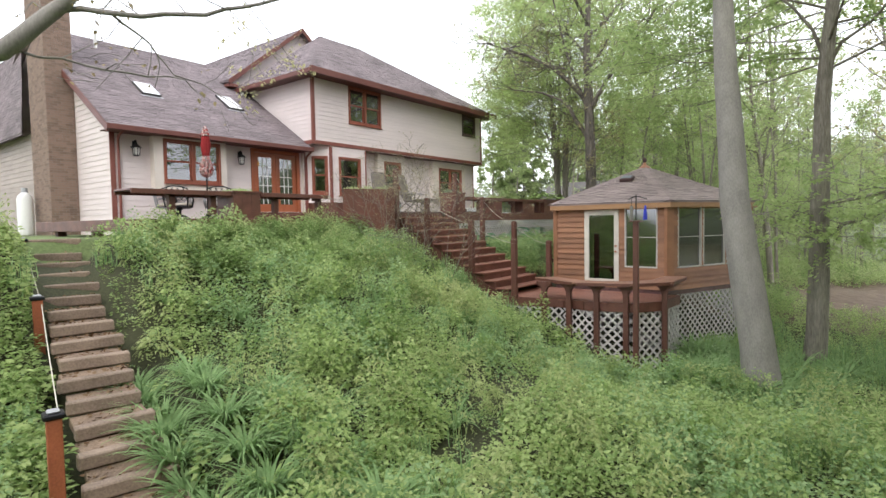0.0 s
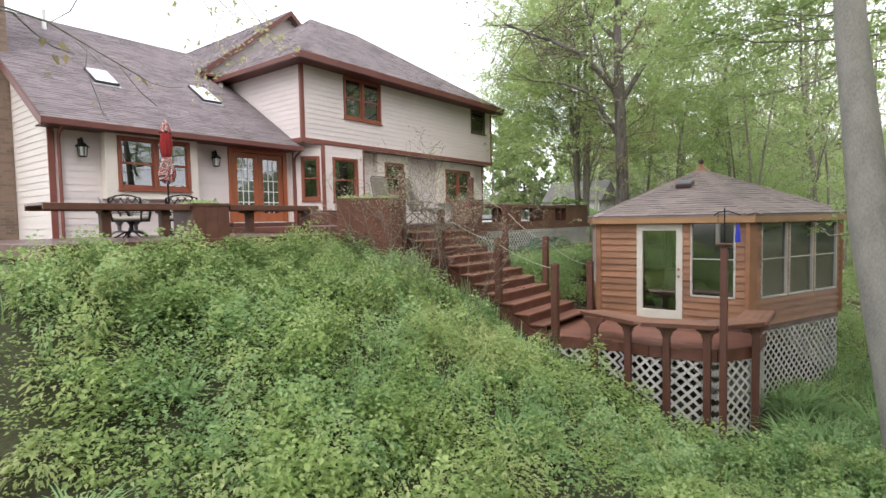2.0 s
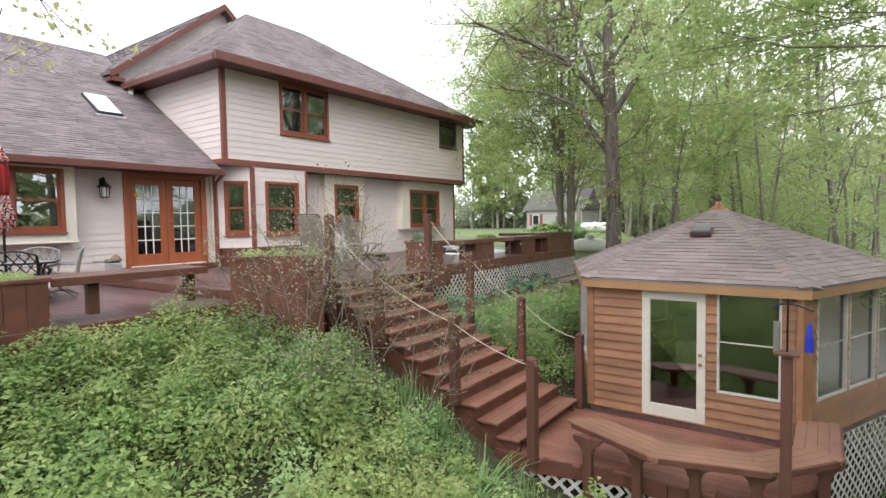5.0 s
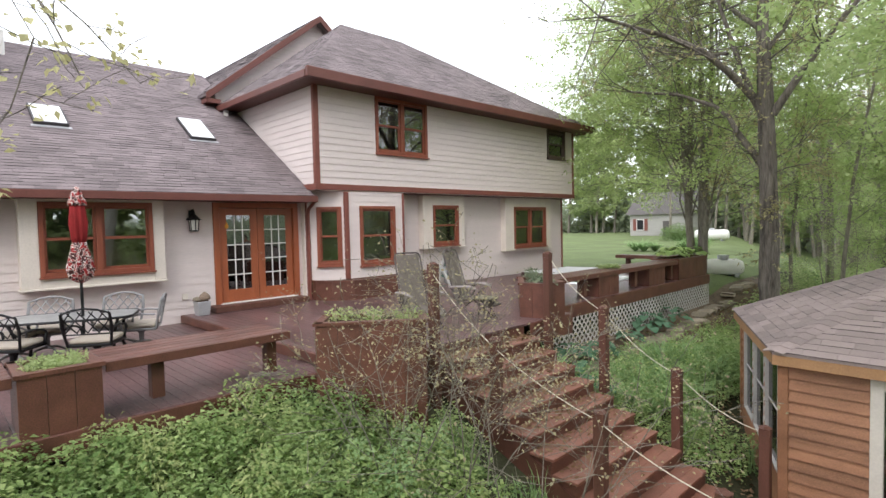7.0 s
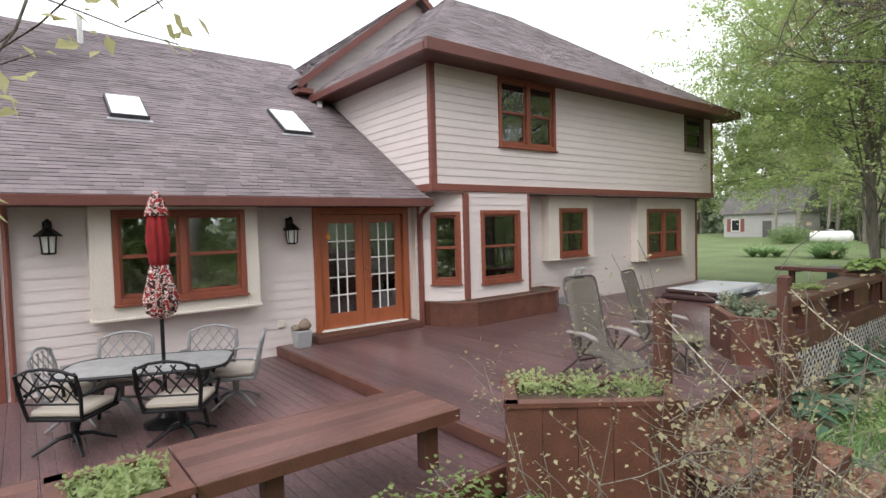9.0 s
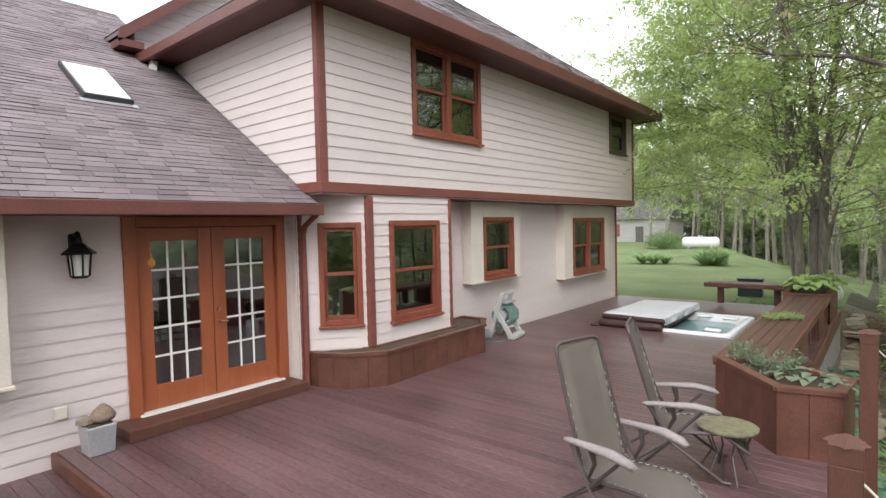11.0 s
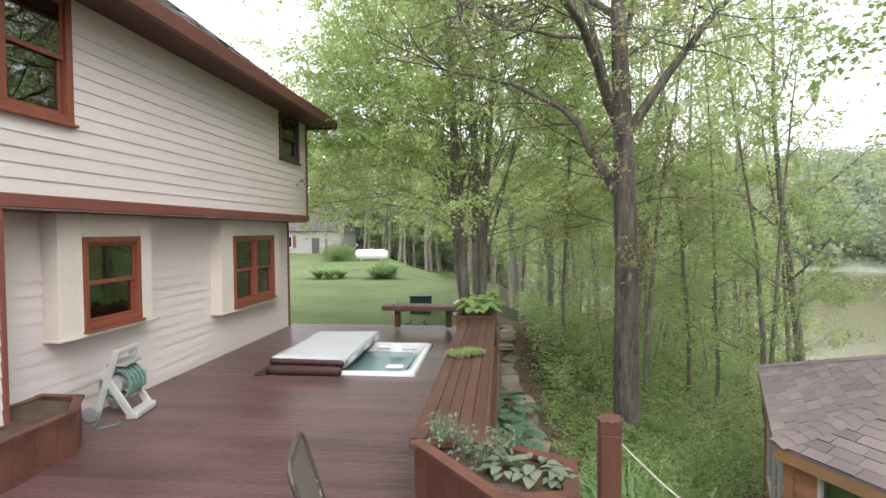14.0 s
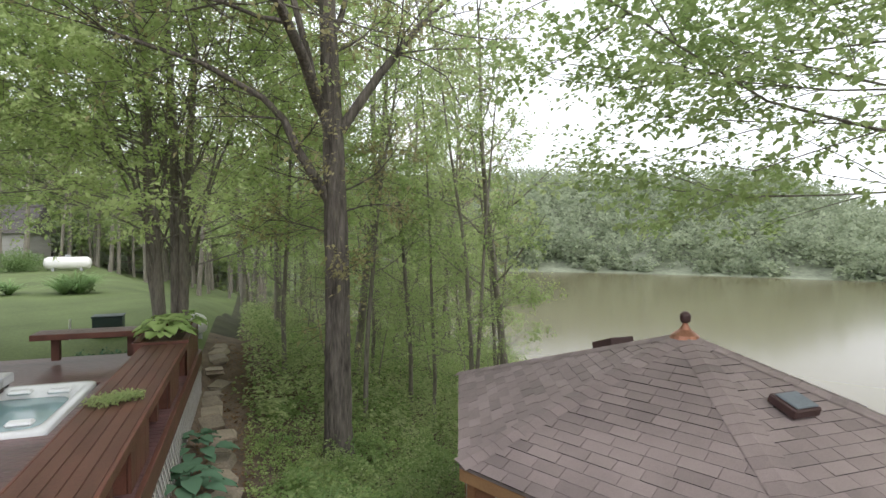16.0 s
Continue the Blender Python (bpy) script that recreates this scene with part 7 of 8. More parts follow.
for _ in range(4000):
    if len(spots) >= 50:
        break
    x, y = rng.uniform(-11, 24), rng.uniform(8, 62)
    if rng.random() < 0.25:
        x, y = rng.uniform(-30, -8), rng.uniform(66, 92)
    t = x + 0.5 * max(0, y - 34)
    if y < 66 and (t > 22 or x < -9.5 + max(0, 36 - y) * 0.1 - max(0, y - 36) * 0.16):
        continue
    if gz(x, y) < -7.6:
        continue
    if y < 66 and math.degrees(math.atan2(x + 10.3, y - 12.7)) > 27:
        continue
    if -9.3 < x < 0.5 and y < 24.5 or (x < 3.5 and y < 20) or (x < 5 and y < 13):
        continue
    if any(math.hypot(x - a, y - b) < 2.6 for a, b, _ in spots) or math.hypot(x + 12, y - 26.6) < 3.5 or math.hypot(x - OX, y - OY) < 2.0:
        continue
    spots.append((x, y, rng.random()))
for x, y in ((6, -4), (9, 1), (11, -8), (7.5, -12), (13, 5), (2, -14), (15, -2), (10, 9), (-14, -7), (-20, -10), (-9, -13), (-3, -17), (-27, -6), (-17, -15)):
    spots.append((x, y, 0.5))
for x, y, q in spots:
    i = rng.choice((0, 1, 1, 2, 3, 4, 4)) if 14 < y < 66 else rng.choice((0, 1, 4))
    s = rng.uniform(0.85, 1.2)
    plant_tree(NAM[i], pose(x, y, gz(x, y), 0, 0, rng.uniform(0, 360)) @ Matrix.Scale(s, 4), SHAPES[i], LAB[i], "woodland beyond the deck")
# the wood's edge beyond the lawn, and the trees round the foot of the garden
rng = random.Random(80)
for i in range(36):
    x, y = -64 + 1.6 * i + rng.uniform(-2, 2), rng.uniform(92, 122)
    j = rng.randrange(2)
    plant_tree("woodland_tree", pose(x, y, gz(x, y), 0, 0, rng.uniform(0, 360)) @ Matrix.Scale(rng.uniform(0.85, 1.25), 4), FARTREE[j], ("full-crowned green tree at the edge of the lawn", "tall pale-green tree at the edge of the lawn")[j], "trees beyond the lawn")
for i in range(26):
    x, y = rng.uniform(8, 26), rng.uniform(-22, 15)
    plant_tree("woodland_tree", pose(x, y, gz(x, y), 0, 0, rng.uniform(0, 360)), FARTREE[i % 2], "tall green tree below the garden", "trees below the garden")
for i, (x, y) in enumerate(((9.0, 9.5), (11.0, 12.5), (9.5, 14.5), (13.0, 16.5), (12.0, 7.0))):
    plant_tree("woodland_tree", pose(x, y, gz(x, y), 0, 0, 77 * i), FARTREE[i % 2], "tall green tree below the garden", "trees below the garden")
# thin understorey between them
rng = random.Random(78)
young = []
for _ in range(3000):
    if len(young) >= 52:
        break
    x, y = rng.uniform(-9.2, 8), rng.uniform(21.8, 46)
    if math.degrees(math.atan2(x + 10.3, y - 12.7)) > 26.5 or (x > -8.6 and y < 24) or gz(x, y) < -7.6:
        continue
    if any(math.hypot(x - a, y - b) < 1.15 for a, b in young) or math.hypot(x - OX, y - OY) < 1.6:
        continue
    young.append((x, y))
    i = rng.choice((5, 5, 6, 7)) if y < 27 else rng.choice((5, 6, 6, 7))
    plant_tree(NAM[i], pose(x, y, gz(x, y), 0, 0, rng.uniform(0, 360)) @ Matrix.Scale(rng.uniform(0.75, 1.25), 4), SHAPES[i], LAB[i], "understorey beyond the deck")

# tall airy trees on the bank before the lake
for x, y, i, s, a in ((-2.4, 27.6, 1, 0.9, 130), (-4.6, 25.2, 6, 1.05, 75)):
    plant_tree(NAM[i], pose(x, y, gz(x, y), 0, 0, a) @ Matrix.Scale(s, 4), SHAPES[i], LAB[i], "trees on the bank")

# far woods over the lake and round the horizon
def far_woods():
    """Crowns of many leaf sprays over the far hillside; crown by crown, so that the skyline is uneven."""
    r = np.random.default_rng(9)
    low = lambda a: 0.22 + 0.78 * ramp01((a - 0.45) / 0.25)   # the shore drops towards the lake's open end
    n = 2300
    a, f = np.radians(r.uniform(-14, 100, n)), r.random(n)
    d = 163 + 112 * f
    x, y = -10 + d * np.cos(a), 13 + d * np.sin(a)
    z = np.interp(d, (160, 168, 200, 235, 270, 330), (-8.2, -7, 8, 20, 26, 26)) * low(a) - 8.2 * (1 - low(a)) + 1.5 * np.sin(7 * a) * low(a)
    tall = r.uniform(5.5, 11, n) * (0.55 + 0.45 * (f > 0.04))
    k = 90
    u = unit(r.normal(0, 1, (n * k, 3)) + (0, 0, 0.25))
    c = np.repeat(np.stack([x, y, z + 0.35 * tall], 1), k, 0)
    rad = np.repeat(np.stack([0.42 * tall, 0.42 * tall, 0.62 * tall], 1), k, 0)
    P = c + u * rad * r.uniform(0.6, 1.0, (n * k, 1))
    ln = r.uniform(0.65, 1.35, n * k)
    v, q = leaf_quads(r, P, unit(u + r.normal(0, 0.6, u.shape)), ln, ln * 0.5, 0.2)
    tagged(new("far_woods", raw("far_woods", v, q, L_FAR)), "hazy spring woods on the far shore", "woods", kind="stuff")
    th = np.radians(np.linspace(-20, 110, 120))
    rows = [(160, -8.2), (168, -7), (200, 8), (235, 20), (270, 26), (330, 26)]
    V = np.array([(-10 + dd * math.cos(a), 13 + dd * math.sin(a), z * low(a) - 8.2 * (1 - low(a)) + (1.5 * math.sin(7 * a) * low(a) if z > 0 else 0)) for dd, z in rows for a in th])
    ix = np.arange(len(rows) * len(th)).reshape(len(rows), len(th))
    F = np.stack([ix[:-1, :-1], ix[:-1, 1:], ix[1:, 1:], ix[1:, :-1]], -1).reshape(-1, 4)
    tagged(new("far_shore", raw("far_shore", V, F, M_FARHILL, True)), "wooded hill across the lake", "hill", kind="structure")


# the hill's base colour is paled to carry the haze over the lake
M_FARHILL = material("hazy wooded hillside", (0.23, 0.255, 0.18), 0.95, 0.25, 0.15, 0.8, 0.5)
far_woods()

def wood_edge():
    """Leafy thicket along the far side of the lawn."""
    r = np.random.default_rng(19)
    n, k = 230, 90
    x, y = r.uniform(-95, 8, n), r.uniform(100, 126, n)
    tall = r.uniform(4, 10, n)
    u = unit(r.normal(0, 1, (n * k, 3)) + (0, 0, 0.2))
    c = np.repeat(np.stack([x, y, ground_z(x, y) + 0.45 * tall], 1), k, 0)
    P = c + u * np.repeat(np.stack([0.4 * tall, 0.4 * tall, 0.52 * tall], 1), k, 0) * r.uniform(0.5, 1.0, (n * k, 1))
    ln = r.uniform(0.5, 1.2, n * k)
    v, q = leaf_quads(r, P, unit(u + r.normal(0, 0.6, u.shape)), ln, ln * 0.45, 0.2)
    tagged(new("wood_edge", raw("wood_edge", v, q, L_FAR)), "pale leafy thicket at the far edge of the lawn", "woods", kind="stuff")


wood_edge()

# near limbs that reach in from a tree beside the garden steps
nw = Wood(300)
TE = np.array((-7.6, 0.2))
tz = gz(*TE)
nw.tube(np.array([(TE[0], TE[1], tz - 0.3), (TE[0], TE[1] + 0.1, tz + 2), (TE[0] + 0.1, TE[1] + 0.2, tz + 5), (TE[0], TE[1], tz + 9), (TE[0] - 0.2, TE[1], tz + 13)]), [0.36, 0.28, 0.24, 0.18, 0.08], 12)
for pts, r0 in (([(-7.5, 0.4, 0.9), (-6.9, 1.3, 1.0), (-6.37, 1.97, 1.31), (-6.15, 2.34, 1.71), (-6.02, 2.51, 1.95), (-5.8, 2.9, 2.6), (-5.4, 3.4, 3.4)], 0.11),
                ([(-6.28, 2.14, 1.5), (-6.08, 2.47, 1.8), (-5.85, 3.02, 1.83), (-5.49, 3.65, 1.94), (-5.11, 4.12, 2.13), (-4.73, 4.54, 2.22)], 0.035),
                ([(-6.38, 1.97, 1.3), (-6.28, 2.22, 1.36), (-6.09, 2.87, 1.27), (-5.79, 3.51, 1.26)], 0.018),
                ([(-5.95, 2.83, 1.82), (-5.89, 3.14, 1.57), (-5.82, 3.46, 1.25)], 0.014)):
    q = np.array(pts)
    tt = np.linspace(0, len(q) - 1, 3 * len(q))
    i = np.minimum(tt.astype(int), len(q) - 2)
    sm = q[i] + (q[i + 1] - q[i]) * (tt - i)[:, None] + nw.rng.normal(0, 0.012, (len(tt), 3))
    nw.tube(sm, np.linspace(r0, r0 * 0.35, len(sm)), 8)
    for j in range(3, len(sm), 2 if r0 < 0.06 else 4):
        d = nw.rng.normal(0, 1, 3) + (0, 0, 0.25)
        nw.branch(sm[j], d / np.linalg.norm(d), nw.rng.uniform(0.35, 0.9), 0.008, 2, 4, 0.0)
be = plant_tree("box_elder_tree", pose(0.5, 0.06, 0.016), nw.meshes("box_elder", M_PALEBARK, L_DRY, 0.055, 0.3, keep=0.6), "bare-limbed tree leaning over the garden steps with opening buds")
L_LIMB = leaf_material("opening yellow-tan leaves", (0.46, 0.43, 0.22), (0.62, 0.58, 0.34), 0.6)
lw = Wood(301)
for pts, r0 in (([(-7.6, 0.3, 4.4), (-8.6, 2.4, 6.2), (-9.8, 4.6, 6.6), (-10.6, 6.3, 5.6), (-10.9, 7.2, 4.4), (-10.6, 7.6, 3.4)], 0.013),
                ([(-10.6, 6.3, 5.6), (-10.1, 7.0, 4.4), (-9.3, 7.5, 3.2), (-9.0, 7.6, 2.75)], 0.012), ([(-10.9, 7.2, 4.4), (-10.6, 8.0, 3.6), (-10.2, 8.3, 3.05)], 0.01),
                ([(-10.6, 7.6, 3.4), (-10.5, 7.4, 2.75), (-10.45, 7.2, 2.4)], 0.008)):
    q = np.array(pts)
    tt = np.linspace(0, len(q) - 1, 3 * len(q))
    i = np.minimum(tt.astype(int), len(q) - 2)
    sm = q[i] + (q[i + 1] - q[i]) * (tt - i)[:, None]
    lw.tube(sm, np.linspace(r0, r0 * 0.4, len(sm)), 6)
    for j in range(len(sm) // 2 if r0 > 0.02 else 2, len(sm)):
        d = lw.rng.normal(0, 1, 3) + (0, 0, -0.2)
        d[2] *= 0.4
        lw.branch(sm[j], d / np.linalg.norm(d), 0.6, 0.004, 3, 14, 0.0)
for nm, me in zip(("overhanging_limb", "limb_leaves"), lw.meshes("limb", M_BARK, L_LIMB, 0.08, 0.34, keep=0.75)):
    ob = new(nm, me)
    ob.parent = be
    ob.location = (-0.25, 0.07, 0.1)

# bare blossom shrubs beside the stairs
L_BUD = leaf_material("opening tan-green buds", (0.36, 0.31, 0.2), (0.56, 0.52, 0.33), 0.5)
for sx, sy, sz, sd, n in ((-8.8, 11.35, 0, 310, 6), (-9.3, 10.7, 0, 311, 6), (-7.9, 11.5, 0, 312, 4)):
    sw = Wood(sd)
    for j in range(n):
        a = j * 2.4
        sw.branch((0.1 * math.cos(a), 0.1 * math.sin(a), -0.1), unit(np.array([(math.cos(a) * 0.4 + 0.1, math.sin(a) * 0.4, 0.9)]))[0], sw.rng.uniform(2.0, 2.75), 0.0095, 1, 12, 0.01)
    at, di = np.concatenate(sw.at), np.concatenate(sw.dir)
    sel = (at[:, 2] > 1.5) | (sw.rng.random(len(at)) < 0.2)      # the leaves open first at the top
    sw.at, sw.dir = [at[sel]], [di[sel]]
    plant_tree("shrub", pose(sx, sy, gz(sx, sy)), sw.meshes("shrub", M_BARKPALE, L_BUD, 0.036, 0.36), "thin bare-branched shrub with dry brown blossom", "shrubs beside the stairs", "shrub")


def keep_clear(x, y):
    """False where decks, stairs, steps or the garden house stand."""
    ok_ = ~((x < -11.0) & (y > 5.1)) & ~((x < -9.7) & (y > 10.5) & (y < 12.3) & (x - y < -21.3)) & ~((x < -10.3) & (y > 10.9) & (y < 16.6)) & ~((x > -10.5) & (x < -6.2) & (y > 12.2) & (y < 14.95))
    ok_ &= ~((x > -7.1) & (x < -2.6) & (y > 12.0) & (y < 21.6)) & ~((x > -8.0) & (x < -2.0) & (y > 16.5) & (y < 19.5))
    ok_ &= ~((x < -11.0) & (y > 14))
    ok_ &= ~((x > -11.05) & (x < -10.1) & (y > 15.4) & (y < 30))
    rx, ry = x - SB.x, y - SB.y
    along, off = rx * sdir.x + ry * sdir.y, -rx * sdir.y + ry * sdir.x
    ok_ &= ~((x > -7.4) & (x < -3.2) & (np.abs(off + 0.95) < 0.55) & ((x * 37.7 + y * 91.3) % 1 < 0.3))
    ok_ &= ~((np.abs(off) < 0.5) & (along > -1.5) & (along < (ST - SB).length + 0.3))
    return ok_


def mounds(x, y):
    """Plants grow in rounded clumps, small ones on larger ones: the height at each place, 0 to 1, and which of four sorts grows there."""
    small, big = clumps(x, y, 0.5, 55), clumps(x, y, 1.5, 56)
    return 0.6 * small[0] + 0.4 * big[0], np.where((x * 7.3 + y * 3.1) % 1 < 0.5, small[1], big[1])


def clumps(x, y, cell, seed):
    r = np.random.default_rng(seed)
    top, kind = np.zeros(len(x)), np.zeros(len(x), int)
    jx, jy, rr, am, kd = (r.random((64, 64)) for _ in range(5))
    cx, cy = np.floor(x / cell).astype(int), np.floor(y / cell).astype(int)
    for dx in (-1, 0, 1):
        for dy in (-1, 0, 1):
            a, b = cx + dx, cy + dy
            i, j = a % 64, b % 64
            rad = cell * (0.55 + 0.6 * rr[i, j])
            d = np.hypot(x - (a + jx[i, j]) * cell, y - (b + jy[i, j]) * cell) / rad
            h = np.sqrt(np.clip(1 - d * d, 0, 1)) * (0.25 + 0.75 * am[i, j])
            near = h > top
            top = np.where(near, h, top)
            kind = np.where(near, (kd[i, j] * 4).astype(int), kind)
    return top, kind


def ground_cover(name, label, seed, n, x0, x1, y0, y1, tall, leaf, per, mat, weight=None, spread=0.16, slim=0.3, rise=(-0.15, 0.75), sort=None):
    """Leafy herbs, plant by plant, over a stretch of the bank."""
    r = np.random.default_rng(seed)
    x, y = r.uniform(x0, x1, n), r.uniform(y0, y1, n)
    lump, kind = mounds(x, y)
    sel = keep_clear(x, y) & (r.random(n) < 0.3 + 0.7 * lump)
    if sort is not None:
        sel &= (kind == sort) | (r.random(n) < 0.18)
    if weight is not None:
        sel &= r.random(n) < weight(x, y)
    x, y, lump = x[sel], y[sel], lump[sel]
    n = len(x)
    h = tall * (0.2 + 1.4 * lump) * r.uniform(0.5, 1.15, n)
    edge = np.exp(-((x + 10.7) / 0.9) ** 2) * ramp01((y - 8.8) / 1.5) * (y < 11.5)
    h = h + 0.4 * edge * r.random(n)
    z = ground_z(x, y)
    k = per
    f = r.uniform(0.02, 1.0, (n, k)) ** 0.6
    a = r.uniform(0, 2 * np.pi, (n, k))
    rad = spread * (0.3 + 0.9 * r.random((n, k))) * (1.15 - 0.5 * f)
    base = np.stack([x[:, None] + 0.35 * rad * np.cos(a), y[:, None] + 0.35 * rad * np.sin(a), z[:, None] + h[:, None] * f], -1).reshape(-1, 3)
    di = np.stack([np.cos(a), np.sin(a), r.uniform(*rise, (n, k))], -1).reshape(-1, 3)
    ln = leaf * r.uniform(0.55, 1.35, n * k)
    v, q = leaf_quads(r, base, unit(di), ln, ln * slim, 0.3)
    tagged(new(name, raw(name, v, q, mat)), label, "plants", kind="stuff")


def patch(k, lo, seed):
    """Where one kind of plant grows thick: smooth random patches."""
    c = np.random.default_rng(seed).uniform(0.5, 1.6, 6)
    return lambda x, y: np.clip((np.sin(k * c[0] * x + 2 * np.sin(k * c[1] * y + c[4])) + np.sin(k * c[2] * y + 2 * np.sin(k * c[3] * x + c[5])) - lo) * 0.9, 0.04, 1)


ground_cover("ground_cover", "dense broad-leaved weeds and vines over the bank", 1, 8000, -11.5, 2.5, 0.2, 12.2, 0.26, 0.05, 14, L_HERB)
ground_cover("ground_cover", "tall slender blue-green weeds over the bank", 11, 5000, -11.5, 2.5, 0.2, 12.2, 0.34, 0.052, 15, L_HERB2, None, 0.13, 0.2, (-0.1, 0.9), 1)
ground_cover("ground_cover", "feathery pale-tipped weeds over the bank", 12, 3400, -11.5, 2.5, 0.2, 12.2, 0.36, 0.042, 17, L_TIP, None, 0.13, 0.2, (-0.1, 0.9), 2)
ground_cover("ground_cover", "patches of large-leaved weeds over the bank", 13, 3000, -11.5, 2.5, 0.2, 12.2, 0.34, 0.07, 14, L_MIX, None, 0.18, 0.3, (-0.2, 0.7), 3)


def bush_cover(name, label, seed, n, area, rad, tall, leaf, per, mat, weight=None, slim=0.32, droop=0.35, wild=False):
    """Low rounded plants with outward leaves, each a dome of its own height and width."""
    r = np.random.default_rng(seed)
    x, y = r.uniform(area[0], area[1], n), r.uniform(area[2], area[3], n)
    off = -(x - SB.x) * sdir.y + (y - SB.y) * sdir.x
    sel = keep_clear(x, y) & ~((np.abs(off) < 0.85) & (x < -2.2)) & ~((x > -7.4) & (x < -3.0) & (off > -1.25) & (off < 0)) & ~((x < -10.75) & (y < 7.4)) & ~((y > 11.3) & (x < -6) & (not wild))
    if weight is not None:
        sel &= r.random(n) < weight(x, y)
    x, y = x[sel], y[sel]
    n = len(x)
    big = clumps(x, y, 1.6, 56)[0]
    w = rad * r.uniform(0.6, 1.35, n)
    h = tall * r.uniform(0.5, 1.15, n) * (0.2 + 1.2 * big)
    lean = r.normal(0, 0.25, (n, 2))
    u = r.normal(0, 1, (n, per, 3))
    u[..., 2] = np.abs(u[..., 2]) * 0.9 + 0.05
    u /= np.linalg.norm(u, axis=2, keepdims=True)
    s = r.uniform(0.55, 1.0, (n, per)) ** 0.5
    P = np.stack([x[:, None] + (w[:, None] * u[..., 0] + lean[:, :1] * h[:, None] * u[..., 2]) * s,
                  y[:, None] + (w[:, None] * u[..., 1] + lean[:, 1:] * h[:, None] * u[..., 2]) * s,
                  ground_z(x, y)[:, None] + h[:, None] * u[..., 2] * s], -1).reshape(-1, 3)
    d = u.reshape(-1, 3) * (1, 1, 0.55) + r.normal(0, 0.35, (n * per, 3))
    ln = leaf * r.uniform(0.6, 1.35, n * per)
    v, q = leaf_quads(r, P, unit(d), ln, ln * slim, droop)
    tagged(new(name, raw(name, v, q, mat)), label, "plants", kind="stuff")


BANK = (-11.4, 2.6, 0.2, 12.2)
bush_cover("low_bushes", "low rounded leafy weeds over the bank", 31, 480, BANK, 0.34, 0.8, 0.06, 250, L_HERB, None, 0.4)
bush_cover("low_bushes", "low rounded blue-green weeds over the bank", 32, 520, BANK, 0.32, 0.82, 0.058, 250, L_HERB2, patch(0.8, -0.5, 33), 0.36)
bush_cover("low_bushes", "feathery pale-green weeds over the bank", 33, 520, BANK, 0.28, 0.9, 0.09, 220, L_TIP, patch(0.7, -0.5, 34), 0.16, 0.5)
bush_cover("low_bushes", "broad-leaved green weeds over the bank", 34, 360, BANK, 0.4, 0.85, 0.075, 230, L_MIX, patch(0.8, -0.3, 35), 0.38)
bush_cover("low_bushes", "leafy weeds beside the garden steps", 35, 420, (-11, -2.5, -2.5, 2.6), 0.24, 0.45, 0.075, 50, L_MIX)


L_THICKET = leaf_material("mid-green woodland herb leaves", (0.194, 0.3, 0.11), (0.482, 0.57, 0.26), 0.5)
bush_cover("low_bushes", "leafy green thicket beside the oak", 41, 420, (-9.9, -1.5, 15.2, 26), 0.42, 0.75, 0.07, 190, L_THICKET, None, 0.36, 0.35, True)
bush_cover("low_bushes", "fine-leaved pale thicket beside the oak", 42, 300, (-9.9, -1.5, 15.2, 26), 0.36, 0.85, 0.05, 230, L_UNDER, patch(0.9, -0.4, 43), 0.3, 0.35, True)
bush_cover("low_bushes", "leafy woodland bushes on the slope", 43, 520, (-9.8, 10, 26, 46), 0.7, 1.3, 0.1, 170, L_THICKET, lambda x, y: np.arctan2(x + 10.3, y - 12.7) < 0.48, 0.36, 0.35, True)


def grass_cover(name, label, seed, n, x0, x1, y0, y1, tall, mat, weight, blades=13):
    """Tufts of upright blades, each of two bent segments."""
    r = np.random.default_rng(seed)
    x, y = r.uniform(x0, x1, n), r.uniform(y0, y1, n)
    sel = keep_clear(x, y) & (r.random(n) < weight(x, y))
    x, y = np.repeat(x[sel], blades), np.repeat(y[sel], blades)
    n = len(x)
    o = np.stack([x + r.normal(0, 0.06, n), y + r.normal(0, 0.06, n), ground_z(x, y)], 1)
    a = r.uniform(0, 2 * np.pi, n)
    d, s = np.stack([np.cos(a), np.sin(a), 0 * a], 1), np.stack([-np.sin(a), np.cos(a), 0 * a], 1)
    h, out, w = (tall * r.uniform(0.5, 1.2, n))[:, None], r.uniform(0.05, 0.45, n)[:, None], r.uniform(0.004, 0.009, n)[:, None]
    up = np.array((0, 0, 1.0))
    mid, tip = o + up * h * 0.62 + d * h * out * 0.4, o + up * h * (1 - 0.5 * out) + d * h * out
    v = np.stack([o - s * w, o + s * w, mid + s * w, mid - s * w, tip + s * w * 0.15, tip - s * w * 0.15], 1).reshape(-1, 3)
    b = (np.arange(n) * 6)[:, None]
    f = np.concatenate([b + np.array((0, 1, 2, 3)), b + np.array((3, 2, 4, 5))])
    tagged(new(name, raw(name, v, f, mat)), label, "grass", kind="stuff")


grass_cover("tall_grass", "tall unmown grass among the weeds", 21, 1500, -11, 2.5, 0.2, 12.2, 0.46, L_GRASS, patch(0.9, 0.5, 6))
grass_cover("tall_grass", "tall grass beside the garden house", 22, 1500, -10, 2, 11.5, 19, 0.6, L_GRASS, patch(0.8, -0.6, 7))
ground_cover("ground_cover", "leafy bushes along the deck's edge", 15, 4200, -11.1, -8.8, 5.6, 11.9, 0.5, 0.062, 18, L_THICKET, None, 0.22, 0.32, (-0.2, 0.7))
ground_cover("ground_cover", "leafy weeds at the foot of the bank", 16, 2600, -3, 8, -5, 0.6, 0.4, 0.1, 10, L_MIX)
